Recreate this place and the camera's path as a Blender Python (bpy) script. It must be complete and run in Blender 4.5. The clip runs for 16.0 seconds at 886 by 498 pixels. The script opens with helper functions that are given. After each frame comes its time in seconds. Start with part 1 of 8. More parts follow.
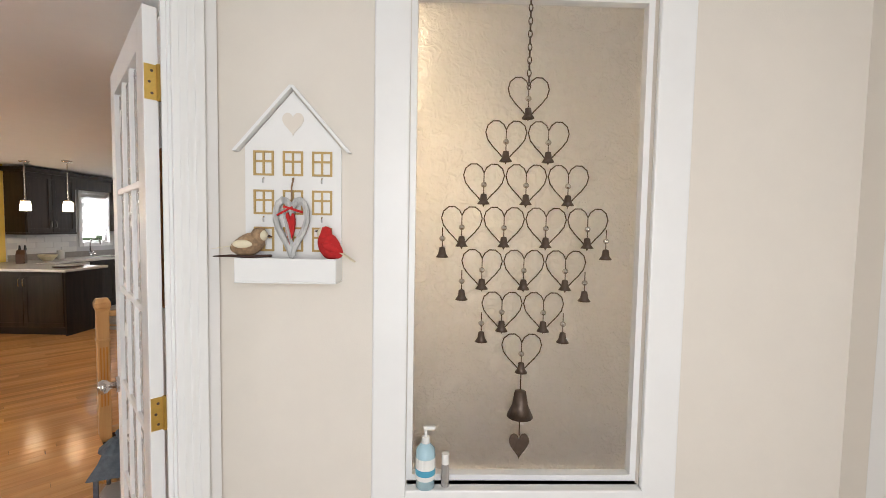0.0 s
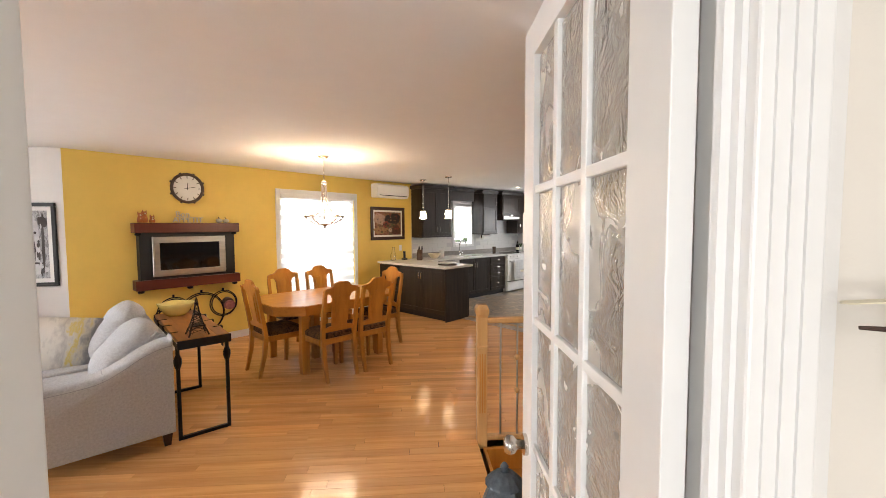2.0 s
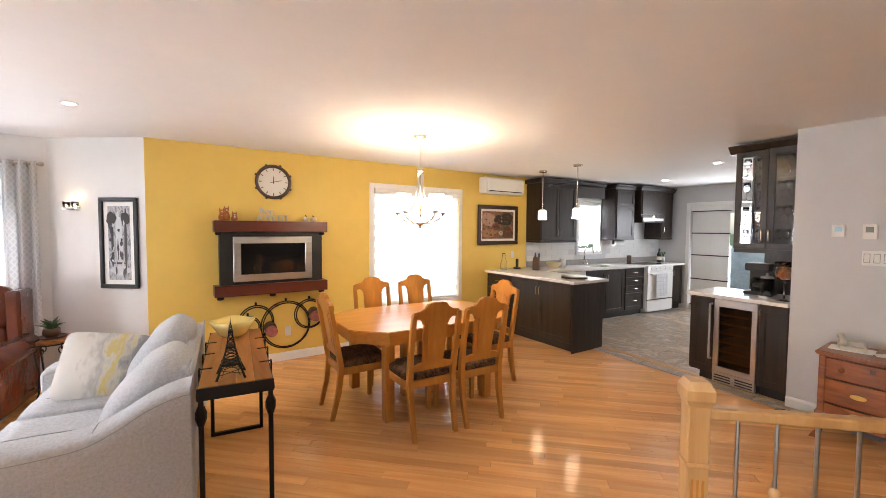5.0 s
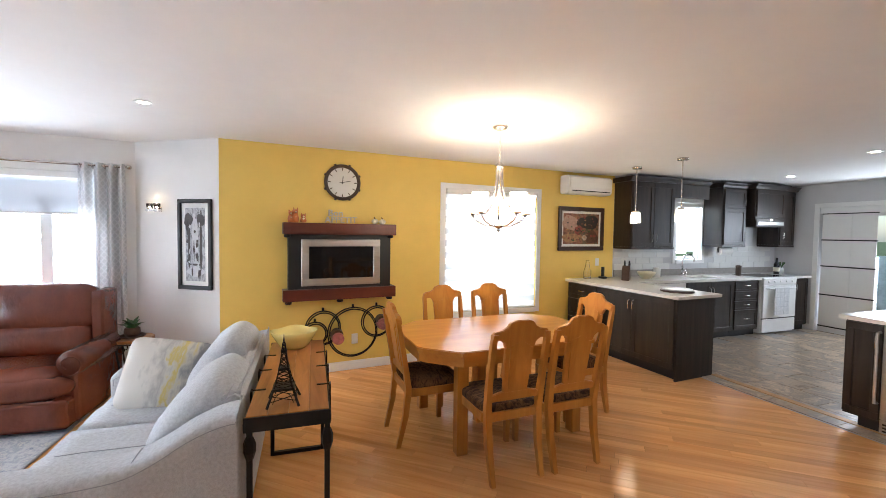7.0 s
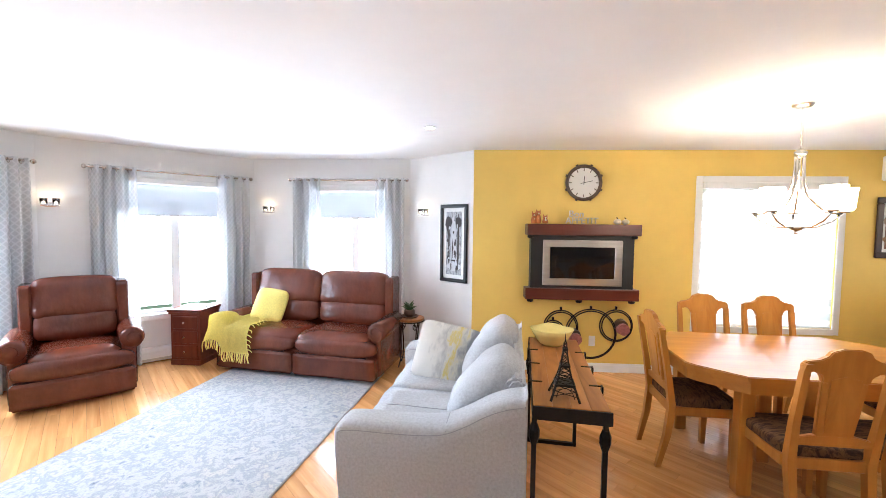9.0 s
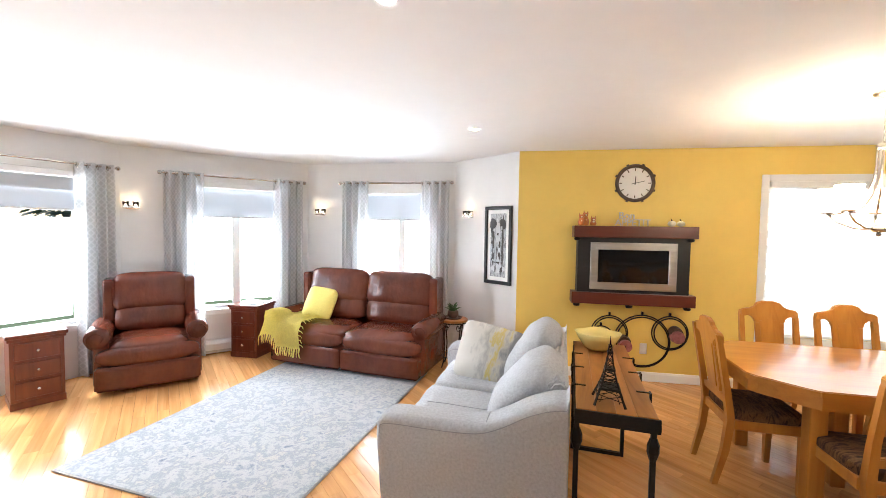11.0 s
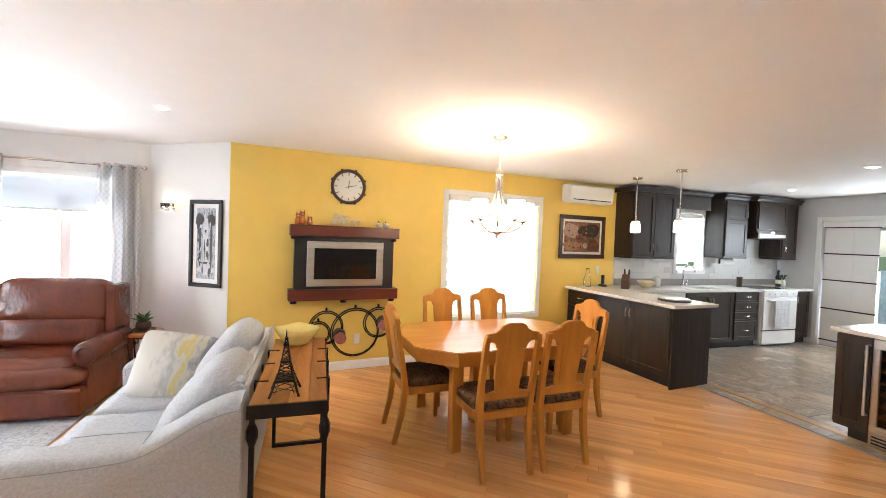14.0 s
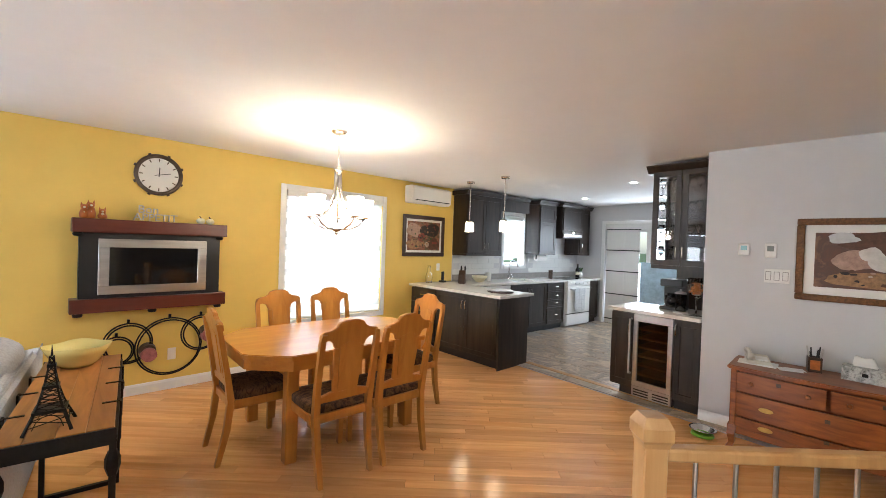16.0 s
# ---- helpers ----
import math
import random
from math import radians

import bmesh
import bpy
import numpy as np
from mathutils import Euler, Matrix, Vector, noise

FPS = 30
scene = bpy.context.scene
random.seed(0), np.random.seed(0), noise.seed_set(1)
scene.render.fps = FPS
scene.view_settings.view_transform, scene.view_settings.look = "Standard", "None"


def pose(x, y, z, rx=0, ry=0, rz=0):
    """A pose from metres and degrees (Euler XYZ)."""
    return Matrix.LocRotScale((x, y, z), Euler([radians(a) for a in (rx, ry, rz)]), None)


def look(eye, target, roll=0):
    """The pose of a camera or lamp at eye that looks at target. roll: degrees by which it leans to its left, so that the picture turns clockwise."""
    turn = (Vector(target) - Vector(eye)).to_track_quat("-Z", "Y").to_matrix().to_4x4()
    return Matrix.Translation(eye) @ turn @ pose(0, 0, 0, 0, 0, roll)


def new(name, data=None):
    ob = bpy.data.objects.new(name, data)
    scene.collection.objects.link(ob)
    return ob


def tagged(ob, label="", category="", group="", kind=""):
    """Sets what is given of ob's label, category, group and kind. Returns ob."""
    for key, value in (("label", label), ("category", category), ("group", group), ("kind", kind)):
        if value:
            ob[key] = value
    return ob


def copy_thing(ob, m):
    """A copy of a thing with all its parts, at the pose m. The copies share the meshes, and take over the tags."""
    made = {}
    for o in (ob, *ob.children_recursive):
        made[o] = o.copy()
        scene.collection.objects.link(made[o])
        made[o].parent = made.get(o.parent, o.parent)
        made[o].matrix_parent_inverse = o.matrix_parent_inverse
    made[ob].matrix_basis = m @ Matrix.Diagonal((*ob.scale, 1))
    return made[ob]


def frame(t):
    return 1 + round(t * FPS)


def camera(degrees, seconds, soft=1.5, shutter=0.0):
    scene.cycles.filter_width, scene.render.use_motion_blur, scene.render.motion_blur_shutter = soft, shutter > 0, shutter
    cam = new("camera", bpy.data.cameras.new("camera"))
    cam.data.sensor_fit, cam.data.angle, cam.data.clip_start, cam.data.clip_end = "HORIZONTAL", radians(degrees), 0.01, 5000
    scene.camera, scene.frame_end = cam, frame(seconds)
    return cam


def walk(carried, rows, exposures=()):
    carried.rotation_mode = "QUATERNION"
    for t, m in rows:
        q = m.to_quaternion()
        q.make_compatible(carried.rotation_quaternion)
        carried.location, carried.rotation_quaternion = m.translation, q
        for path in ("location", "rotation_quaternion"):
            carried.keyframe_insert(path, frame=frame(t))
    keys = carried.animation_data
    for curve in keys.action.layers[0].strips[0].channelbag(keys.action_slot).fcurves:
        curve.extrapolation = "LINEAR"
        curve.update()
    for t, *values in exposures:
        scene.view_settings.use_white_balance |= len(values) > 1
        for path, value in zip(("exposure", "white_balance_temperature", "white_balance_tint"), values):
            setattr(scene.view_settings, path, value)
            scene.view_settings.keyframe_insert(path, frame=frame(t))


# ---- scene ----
cam = camera(94.9, 16.0, soft=0.8)
PATH = [
    (0, (-1.259, -6.714, 1.575), (0.738, -6.762, 1.47), 1.0),
    (0.5, (-1.024, -6.573, 1.606), (0.944, -6.235, 1.489), 0.7),
    (1, (-0.864, -6.42, 1.62), (0.953, -5.595, 1.489), -0.0),
    (1.5, (-0.782, -6.194, 1.623), (0.85, -5.045, 1.495), 0.1),
    (2, (-0.65, -6.006, 1.588), (0.858, -4.697, 1.474), -0.2),
    (2.5, (-0.501, -5.859, 1.587), (0.949, -4.486, 1.477), -0.2),
    (3, (-0.358, -5.685, 1.577), (0.955, -4.18, 1.476), -0.1),
    (3.5, (-0.206, -5.507, 1.561), (1.021, -3.931, 1.46), 0.1),
    (4, (-0.063, -5.323, 1.557), (1.159, -3.743, 1.461), 0.2),
    (4.2, (-0.003, -5.249, 1.55), (1.216, -3.666, 1.455), 0.2),
    (6.3, (0.274, -4.64, 1.564), (1.223, -2.882, 1.473), 0.8),
    (6.5, (0.289, -4.602, 1.565), (1.237, -2.843, 1.479), 0.8),
    (7, (0.316, -4.543, 1.552), (1.156, -2.73, 1.472), 0.8),
    (7.5, (0.288, -4.504, 1.544), (0.879, -2.595, 1.461), 0.9),
    (8, (0.204, -4.518, 1.548), (0.568, -2.554, 1.463), 1.0),
    (8.5, (0.116, -4.523, 1.552), (0.229, -2.528, 1.465), 0.9),
    (9, (-0.038, -4.555, 1.59), (-0.167, -2.563, 1.481), 0.7),
    (9.2, (-0.045, -4.538, 1.588), (-0.272, -2.556, 1.48), 0.7),
    (10.25, (-0.057, -4.56, 1.574), (-0.612, -2.642, 1.476), 0.9),
    (11.3, (0.014, -4.593, 1.561), (-0.216, -2.607, 1.469), 1.1),
    (11.5, (0.028, -4.618, 1.572), (-0.128, -2.626, 1.478), 1.3),
    (12, (0.099, -4.628, 1.578), (0.148, -2.631, 1.486), 1.4),
    (12.5, (0.189, -4.611, 1.544), (0.444, -2.628, 1.475), 1.6),
    (13, (0.25, -4.625, 1.549), (0.69, -2.675, 1.483), 1.8),
    (13.5, (0.298, -4.642, 1.554), (0.904, -2.737, 1.491), 2.0),
    (14, (0.319, -4.676, 1.552), (1.129, -2.849, 1.496), 2.1),
    (14.5, (0.342, -4.699, 1.538), (1.335, -2.964, 1.492), 2.0),
    (15, (0.377, -4.724, 1.526), (1.547, -3.102, 1.491), 2.0),
    (15.5, (0.402, -4.736, 1.54), (1.719, -3.232, 1.505), 2.1),
    (16, (0.398, -4.718, 1.518), (1.804, -3.296, 1.495), 2.0),
]
EXPO = [(0, -0.36, 6600, 14), (1.0, -0.36, 6700, 14), (1.5, -0.22, 6700, 14), (2.0, 0.05, 6750, 14), (2.5, 0.35, 6650, 15), (3, 0.58, 6500, 16), (3.5, 0.46, 6500, 16), (4.2, 0.4, 6500, 16), (6.3, 0.21, 5900, 11), (7.0, 0.15, 5750, 10), (7.5, 0.21, 5600, 10), (8.0, 0.48, 5550, 10), (8.5, 0.6, 5500, 10), (9.2, 0.52, 5600, 10), (11.3, 0.42, 6150, 9), (12.0, 0.38, 6450, 10), (12.5, 0.46, 6450, 10), (13.0, 0.55, 6300, 11), (13.5, 0.61, 6200, 11), (14.0, 0.52, 6150, 10), (14.5, 0.42, 6100, 10), (15.5, 0.32, 5800, 9), (16, 0.32, 5750, 8)]
walk(cam, [(t, look(eye, target, roll)) for t, eye, target, roll in PATH], EXPO)

# ---- light ----
world = bpy.data.worlds.new("world")
scene.world = world
world.use_nodes = True
WN = world.node_tree
sky = WN.nodes.new("ShaderNodeTexSky")
sky.sky_type = "NISHITA"
sky.sun_disc = False
sky.sun_elevation = radians(42)
sky.sun_rotation = radians(-80)
WN.nodes["Background"].inputs["Strength"].default_value = 0.15
WN.links.new(sky.outputs[0], WN.nodes["Background"].inputs["Color"])
sun = bpy.data.lights.new("sun", "SUN")
sun.energy, sun.angle, sun.color = 4.0, radians(0.6), (1.0, 0.95, 0.88)
new("sun", sun).matrix_basis = look((-6, 0.5, 6), (0, -0.6, 0))


def window_light(name, x, y, z, w, h, toward, watts, color=(0.93, 0.97, 1.0)):
    l = bpy.data.lights.new(name, "AREA")
    l.shape, l.size, l.size_y, l.energy, l.color = "RECTANGLE", w, h, watts, color
    ob = new(name, l)
    ob.matrix_basis = look((x, y, z), (x + toward[0], y + toward[1], z - 0.22))
    return ob


window_light("window_light_bay_2", -1.62, 0.78, 1.34, 1.0, 1.52, (0, -1), 74)
window_light("window_light_bay_3", -3.53, 0.05 + 0.11, 1.34, 1.0, 1.52, (0.707, -0.707), 64)
window_light("window_light_bay_4", -4.75, -1.85, 1.34, 1.6, 1.52, (0.954, -0.3), 82)
window_light("window_light_dining", 3.14, 0.22, 1.35, 1.35, 1.5, (0, -1), 65)
window_light("window_light_kitchen", 6.78, -0.02, 1.65, 0.5, 0.8, (-0.1, -1), 60)
window_light("window_light_patio", 8.85, -2.05, 1.1, 1.0, 1.8, (-1, 0.1), 84)
# Fill lamp added out of view to brighten the entry.
window_light("fill_light_entry", -2.5, -6.9, 1.5, 1.0, 1.7, (1, 0), 52)


# ---- materials ----
def base_mat(name):
    m = bpy.data.materials.new(name)
    m.use_nodes = True
    return m, m.node_tree.nodes, m.node_tree.links, m.node_tree.nodes["Principled BSDF"]


def mat(name, color, rough=0.6, metal=0.0, var=0.08, scale=6.0, bump=0.0, bscale=60.0, color2=None, stretch=(1, 1, 1), rvar=0.0):
    """Paint, cloth, plastic or metal: two scales of variation, and fine relief."""
    m, N, L, b = base_mat(name)
    b.inputs["Roughness"].default_value = rough
    b.inputs["Metallic"].default_value = metal
    co = N.new("ShaderNodeTexCoord")
    mp = N.new("ShaderNodeMapping")
    mp.inputs["Scale"].default_value = stretch
    L.new(co.outputs["Object"], mp.inputs["Vector"])
    n1 = N.new("ShaderNodeTexNoise")
    n1.inputs["Scale"].default_value, n1.inputs["Detail"].default_value, n1.inputs["Roughness"].default_value = scale, 6, 0.65
    L.new(mp.outputs[0], n1.inputs["Vector"])
    r = N.new("ShaderNodeValToRGB")
    c2 = color2 or tuple(c * (1 - var) for c in color)
    r.color_ramp.elements[0].position, r.color_ramp.elements[1].position = 0.35, 0.65
    r.color_ramp.elements[0].color, r.color_ramp.elements[1].color = (*c2, 1), (*color, 1)
    L.new(n1.outputs[0], r.inputs[0])
    L.new(r.outputs[0], b.inputs["Base Color"])
    if rvar:
        mr = N.new("ShaderNodeMapRange")
        mr.inputs[3].default_value, mr.inputs[4].default_value = rough - rvar, rough + rvar
        L.new(n1.outputs[0], mr.inputs[0])
        L.new(mr.outputs[0], b.inputs["Roughness"])
    if bump:
        n2 = N.new("ShaderNodeTexNoise")
        n2.inputs["Scale"].default_value, n2.inputs["Detail"].default_value = bscale, 4
        L.new(mp.outputs[0], n2.inputs["Vector"])
        bp = N.new("ShaderNodeBump")
        bp.inputs["Strength"].default_value, bp.inputs["Distance"].default_value = bump, 0.01
        L.new(n2.outputs[0], bp.inputs["Height"])
        L.new(bp.outputs[0], b.inputs["Normal"])
    return m


def wood(name, dark, light, rough=0.4, along=(1, 1, 0.08), scale=14.0, rand="", coat=0.0, spread=0.25):
    """Grain drawn out along one axis; rand: 'object' or 'island' shifts the tone from piece to piece."""
    m, N, L, b = base_mat(name)
    b.inputs["Roughness"].default_value = rough
    b.inputs["Coat Weight"].default_value = coat
    b.inputs["Coat Roughness"].default_value = 0.15
    co = N.new("ShaderNodeTexCoord")
    mp = N.new("ShaderNodeMapping")
    mp.inputs["Scale"].default_value = along
    L.new(co.outputs["Object"], mp.inputs["Vector"])
    n1 = N.new("ShaderNodeTexNoise")
    n1.inputs["Scale"].default_value, n1.inputs["Detail"].default_value, n1.inputs["Roughness"].default_value = scale, 8, 0.6
    n1.inputs["Distortion"].default_value = 0.6
    L.new(mp.outputs[0], n1.inputs["Vector"])
    r = N.new("ShaderNodeValToRGB")
    r.color_ramp.elements[0].position, r.color_ramp.elements[1].position = 0.3, 0.7
    r.color_ramp.elements[0].color, r.color_ramp.elements[1].color = (*dark, 1), (*light, 1)
    L.new(n1.outputs[0], r.inputs[0])
    out = r.outputs[0]
    if rand:
        if rand == "object":
            ri = N.new("ShaderNodeObjectInfo").outputs["Random"]
        else:
            ri = N.new("ShaderNodeNewGeometry").outputs["Random Per Island"]
        off = N.new("ShaderNodeCombineXYZ")
        mul = N.new("ShaderNodeMath")
        mul.operation = "MULTIPLY"
        mul.inputs[1].default_value = 37.0
        L.new(ri, mul.inputs[0])
        L.new(mul.outputs[0], off.inputs[0])
        L.new(mul.outputs[0], off.inputs[1])
        L.new(off.outputs[0], mp.inputs["Location"])
        mr = N.new("ShaderNodeMapRange")
        mr.inputs[3].default_value, mr.inputs[4].default_value = 1 - spread, 1 + spread * 0.5
        L.new(ri, mr.inputs[0])
        mx = N.new("ShaderNodeVectorMath")
        mx.operation = "SCALE"
        L.new(out, mx.inputs[0])
        L.new(mr.outputs[0], mx.inputs["Scale"])
        out = mx.outputs[0]
    L.new(out, b.inputs["Base Color"])
    bp = N.new("ShaderNodeBump")
    bp.inputs["Strength"].default_value, bp.inputs["Distance"].default_value = 0.08, 0.004
    L.new(n1.outputs[0], bp.inputs["Height"])
    L.new(bp.outputs[0], b.inputs["Normal"])
    return m


def glow(name, color, strength, base=(0.9, 0.88, 0.82)):
    m, N, L, b = base_mat(name)
    b.inputs["Base Color"].default_value = (*base, 1)
    b.inputs["Emission Color"].default_value = (*color, 1)
    b.inputs["Emission Strength"].default_value = strength
    b.inputs["Roughness"].default_value = 0.3
    return m


def glass(name, rough=0.0, bump=0.0, bscale=30.0, tint=(1, 1, 1), ior=1.45):
    m, N, L, b = base_mat(name)
    b.inputs["Base Color"].default_value = (*tint, 1)
    b.inputs["Transmission Weight"].default_value = 1.0
    b.inputs["Roughness"].default_value = rough
    b.inputs["IOR"].default_value = ior
    if bump:
        co = N.new("ShaderNodeTexCoord")
        v = N.new("ShaderNodeTexNoise")
        v.inputs["Scale"].default_value, v.inputs["Detail"].default_value, v.inputs["Distortion"].default_value = bscale, 3, 1.5
        L.new(co.outputs["Object"], v.inputs["Vector"])
        bp = N.new("ShaderNodeBump")
        bp.inputs["Strength"].default_value, bp.inputs["Distance"].default_value = bump, 0.01
        L.new(v.outputs[0], bp.inputs["Height"])
        L.new(bp.outputs[0], b.inputs["Normal"])
    return m


def chip_glass(name):
    """Glue-chip glass: milky where it is smooth, clearer and feathered in drifting patches."""
    m, N, L, b = base_mat(name)
    b.inputs["Base Color"].default_value = (0.97, 0.96, 0.94, 1)
    b.inputs["Transmission Weight"].default_value = 1.0
    co = N.new("ShaderNodeTexCoord")
    wide = N.new("ShaderNodeTexNoise")
    wide.inputs["Scale"].default_value, wide.inputs["Detail"].default_value, wide.inputs["Distortion"].default_value = 6.0, 4, 1.2
    fine = N.new("ShaderNodeTexNoise")
    fine.inputs["Scale"].default_value, fine.inputs["Detail"].default_value, fine.inputs["Distortion"].default_value = 17, 2, 3.0
    for n in (wide, fine):
        L.new(co.outputs["Object"], n.inputs["Vector"])
    patch = N.new("ShaderNodeMapRange")
    patch.inputs[1].default_value, patch.inputs[2].default_value = 0.36, 0.66
    L.new(wide.outputs[0], patch.inputs[0])
    rough = N.new("ShaderNodeMapRange")
    rough.inputs[3].default_value, rough.inputs[4].default_value = 0.30, 0.12
    L.new(patch.outputs[0], rough.inputs[0])
    L.new(rough.outputs[0], b.inputs["Roughness"])
    bp = N.new("ShaderNodeBump")
    bp.inputs["Distance"].default_value = 0.012
    L.new(fine.outputs[0], bp.inputs["Height"])
    push = N.new("ShaderNodeMapRange")
    push.inputs[3].default_value, push.inputs[4].default_value = 0.08, 0.42
    L.new(patch.outputs[0], push.inputs[0])
    L.new(push.outputs[0], bp.inputs["Strength"])
    L.new(bp.outputs[0], b.inputs["Normal"])
    milk = N.new("ShaderNodeBsdfDiffuse")
    milk.inputs["Color"].default_value = (0.80, 0.76, 0.70, 1)
    mix = N.new("ShaderNodeMixShader")
    share = N.new("ShaderNodeMapRange")
    share.inputs[3].default_value, share.inputs[4].default_value = 0.38, 0.06
    L.new(patch.outputs[0], share.inputs[0])
    L.new(share.outputs[0], mix.inputs[0])
    L.new(b.outputs[0], mix.inputs[1])
    L.new(milk.outputs[0], mix.inputs[2])
    L.new(mix.outputs[0], N["Material Output"].inputs["Surface"])
    return m


def sheer(name, color, through_share, pattern=0.0, pscale=14.0, stripes=0.0, clear=0.0):
    """Thin cloth: part of the light shines through it. pattern: a woven lattice of that contrast; stripes: bands across, of that height."""
    m, N, L, b = base_mat(name)
    out = N["Material Output"]
    d = N.new("ShaderNodeBsdfDiffuse")
    t = N.new("ShaderNodeBsdfTranslucent")
    mix = N.new("ShaderNodeMixShader")
    mix.inputs[0].default_value = through_share
    L.new(d.outputs[0], mix.inputs[1])
    L.new(t.outputs[0], mix.inputs[2])
    last = mix.outputs[0]
    if clear:
        tp = N.new("ShaderNodeBsdfTransparent")
        m2 = N.new("ShaderNodeMixShader")
        m2.inputs[0].default_value = clear
        L.new(last, m2.inputs[1])
        L.new(tp.outputs[0], m2.inputs[2])
        last = m2.outputs[0]
    L.new(last, out.inputs["Surface"])
    N.remove(b)
    co = N.new("ShaderNodeTexCoord")
    col = N.new("ShaderNodeMixRGB")
    col.inputs[1].default_value = (*color, 1)
    col.inputs[2].default_value = (*[c * (1 - pattern) for c in color], 1)
    col.inputs[0].default_value = 0.0
    if pattern and not stripes:
        mp = N.new("ShaderNodeMapping")
        L.new(co.outputs["UV"], mp.inputs["Vector"])
        mp.inputs["Rotation"].default_value = (0, 0, radians(45))
        mp.inputs["Scale"].default_value = (pscale, pscale, 1)
        ck = N.new("ShaderNodeTexVoronoi")
        ck.feature = "DISTANCE_TO_EDGE"
        ck.inputs["Scale"].default_value = 1.0
        ck.inputs["Randomness"].default_value = 0.0
        L.new(mp.outputs[0], ck.inputs["Vector"])
        rp = N.new("ShaderNodeValToRGB")
        rp.color_ramp.elements[0].position, rp.color_ramp.elements[1].position = 0.10, 0.16
        L.new(ck.outputs["Distance"], rp.inputs[0])
        L.new(rp.outputs[0], col.inputs[0])
    if stripes:
        sp = N.new("ShaderNodeSeparateXYZ")
        L.new(co.outputs["Object"], sp.inputs[0])
        md = N.new("ShaderNodeMath")
        md.operation = "PINGPONG"
        md.inputs[1].default_value = stripes
        L.new(sp.outputs["Z"], md.inputs[0])
        gt = N.new("ShaderNodeMath")
        gt.operation = "GREATER_THAN"
        gt.inputs[1].default_value = stripes * 0.5
        L.new(md.outputs[0], gt.inputs[0])
        L.new(gt.outputs[0], col.inputs[0])
    L.new(col.outputs[0], d.inputs["Color"])
    L.new(col.outputs[0], t.inputs["Color"])
    return m


def blotch(name, colors, scale=3.0, rough=0.8, detail=6, bump=0.0, stretch=(1, 1, 1), distort=0.5, rand=False):
    """Several colours in patches: prints, rugs, stone."""
    m, N, L, b = base_mat(name)
    b.inputs["Roughness"].default_value = rough
    co = N.new("ShaderNodeTexCoord")
    mp = N.new("ShaderNodeMapping")
    mp.inputs["Scale"].default_value = stretch
    L.new(co.outputs["Object"], mp.inputs["Vector"])
    n1 = N.new("ShaderNodeTexNoise")
    n1.inputs["Scale"].default_value, n1.inputs["Detail"].default_value, n1.inputs["Roughness"].default_value = scale, detail, 0.7
    n1.inputs["Distortion"].default_value = distort
    if rand:
        off = N.new("ShaderNodeVectorMath")
        off.operation = "SCALE"
        off.inputs[0].default_value = (31, 17, 5)
        L.new(N.new("ShaderNodeObjectInfo").outputs["Random"], off.inputs["Scale"])
        L.new(off.outputs[0], mp.inputs["Location"])
    L.new(mp.outputs[0], n1.inputs["Vector"])
    r = N.new("ShaderNodeValToRGB")
    e = r.color_ramp.elements
    k = len(colors)
    while len(e) < k:
        e.new(0.5)
    for i, c in enumerate(colors):
        e[i].position = 0.3 + 0.4 * i / (k - 1)
        e[i].color = (*c, 1)
    L.new(n1.outputs[0], r.inputs[0])
    L.new(r.outputs[0], b.inputs["Base Color"])
    if bump:
        n2 = N.new("ShaderNodeTexNoise")
        n2.inputs["Scale"].default_value = 250
        L.new(mp.outputs[0], n2.inputs["Vector"])
        bp = N.new("ShaderNodeBump")
        bp.inputs["Strength"].default_value, bp.inputs["Distance"].default_value = bump, 0.005
        L.new(n2.outputs[0], bp.inputs["Height"])
        L.new(bp.outputs[0], b.inputs["Normal"])
    return m


M_WHITE = mat("wall_white", (0.74, 0.73, 0.71), 0.65, var=0.03, bump=0.06, bscale=180)
M_BEIGE = mat("wall_beige", (0.74, 0.69, 0.62), 0.65, var=0.03, bump=0.06, bscale=180)
M_GREYW = mat("wall_grey", (0.60, 0.60, 0.61), 0.65, var=0.03, bump=0.06, bscale=180)
M_YELLOW = mat("wall_yellow", (0.82, 0.59, 0.135), 0.6, var=0.05, scale=3, bump=0.06, bscale=180)
M_CEIL = mat("ceiling_white", (0.80, 0.79, 0.78), 0.8, var=0.02, bump=0.05, bscale=220)
M_TRIM = mat("trim_white", (0.82, 0.82, 0.81), 0.35, var=0.03)
M_OAK = wood("honey_oak", (0.44, 0.160, 0.022), (0.58, 0.255, 0.042), 0.35, coat=0.3)
M_OAKX = wood("honey_oak_across", (0.44, 0.160, 0.022), (0.58, 0.255, 0.042), 0.28, along=(0.08, 1, 1), coat=0.4)
M_NEWEL = wood("pale_oak", (0.47, 0.25, 0.09), (0.61, 0.37, 0.16), 0.4)
M_DRESS = wood("dresser_oak", (0.15, 0.036, 0.007), (0.36, 0.112, 0.020), 0.38, along=(0.16, 1, 1), scale=22, coat=0.15)
M_CHERRY = wood("cherry_shelf", (0.075, 0.012, 0.006), (0.12, 0.022, 0.010), 0.35, along=(0.08, 1, 1), coat=0.3)
M_REDWOOD = wood("red_cabinet", (0.105, 0.021, 0.011), (0.19, 0.046, 0.021), 0.3, coat=0.3)
M_KITCH = wood("espresso_cabinet", (0.009, 0.0055, 0.004), (0.036, 0.023, 0.016), 0.42, scale=18)
M_CONSOLE = wood("rustic_acacia", (0.21, 0.072, 0.015), (0.50, 0.21, 0.052), 0.36, along=(1, 0.14, 1), scale=11, rand="object", spread=0.22)
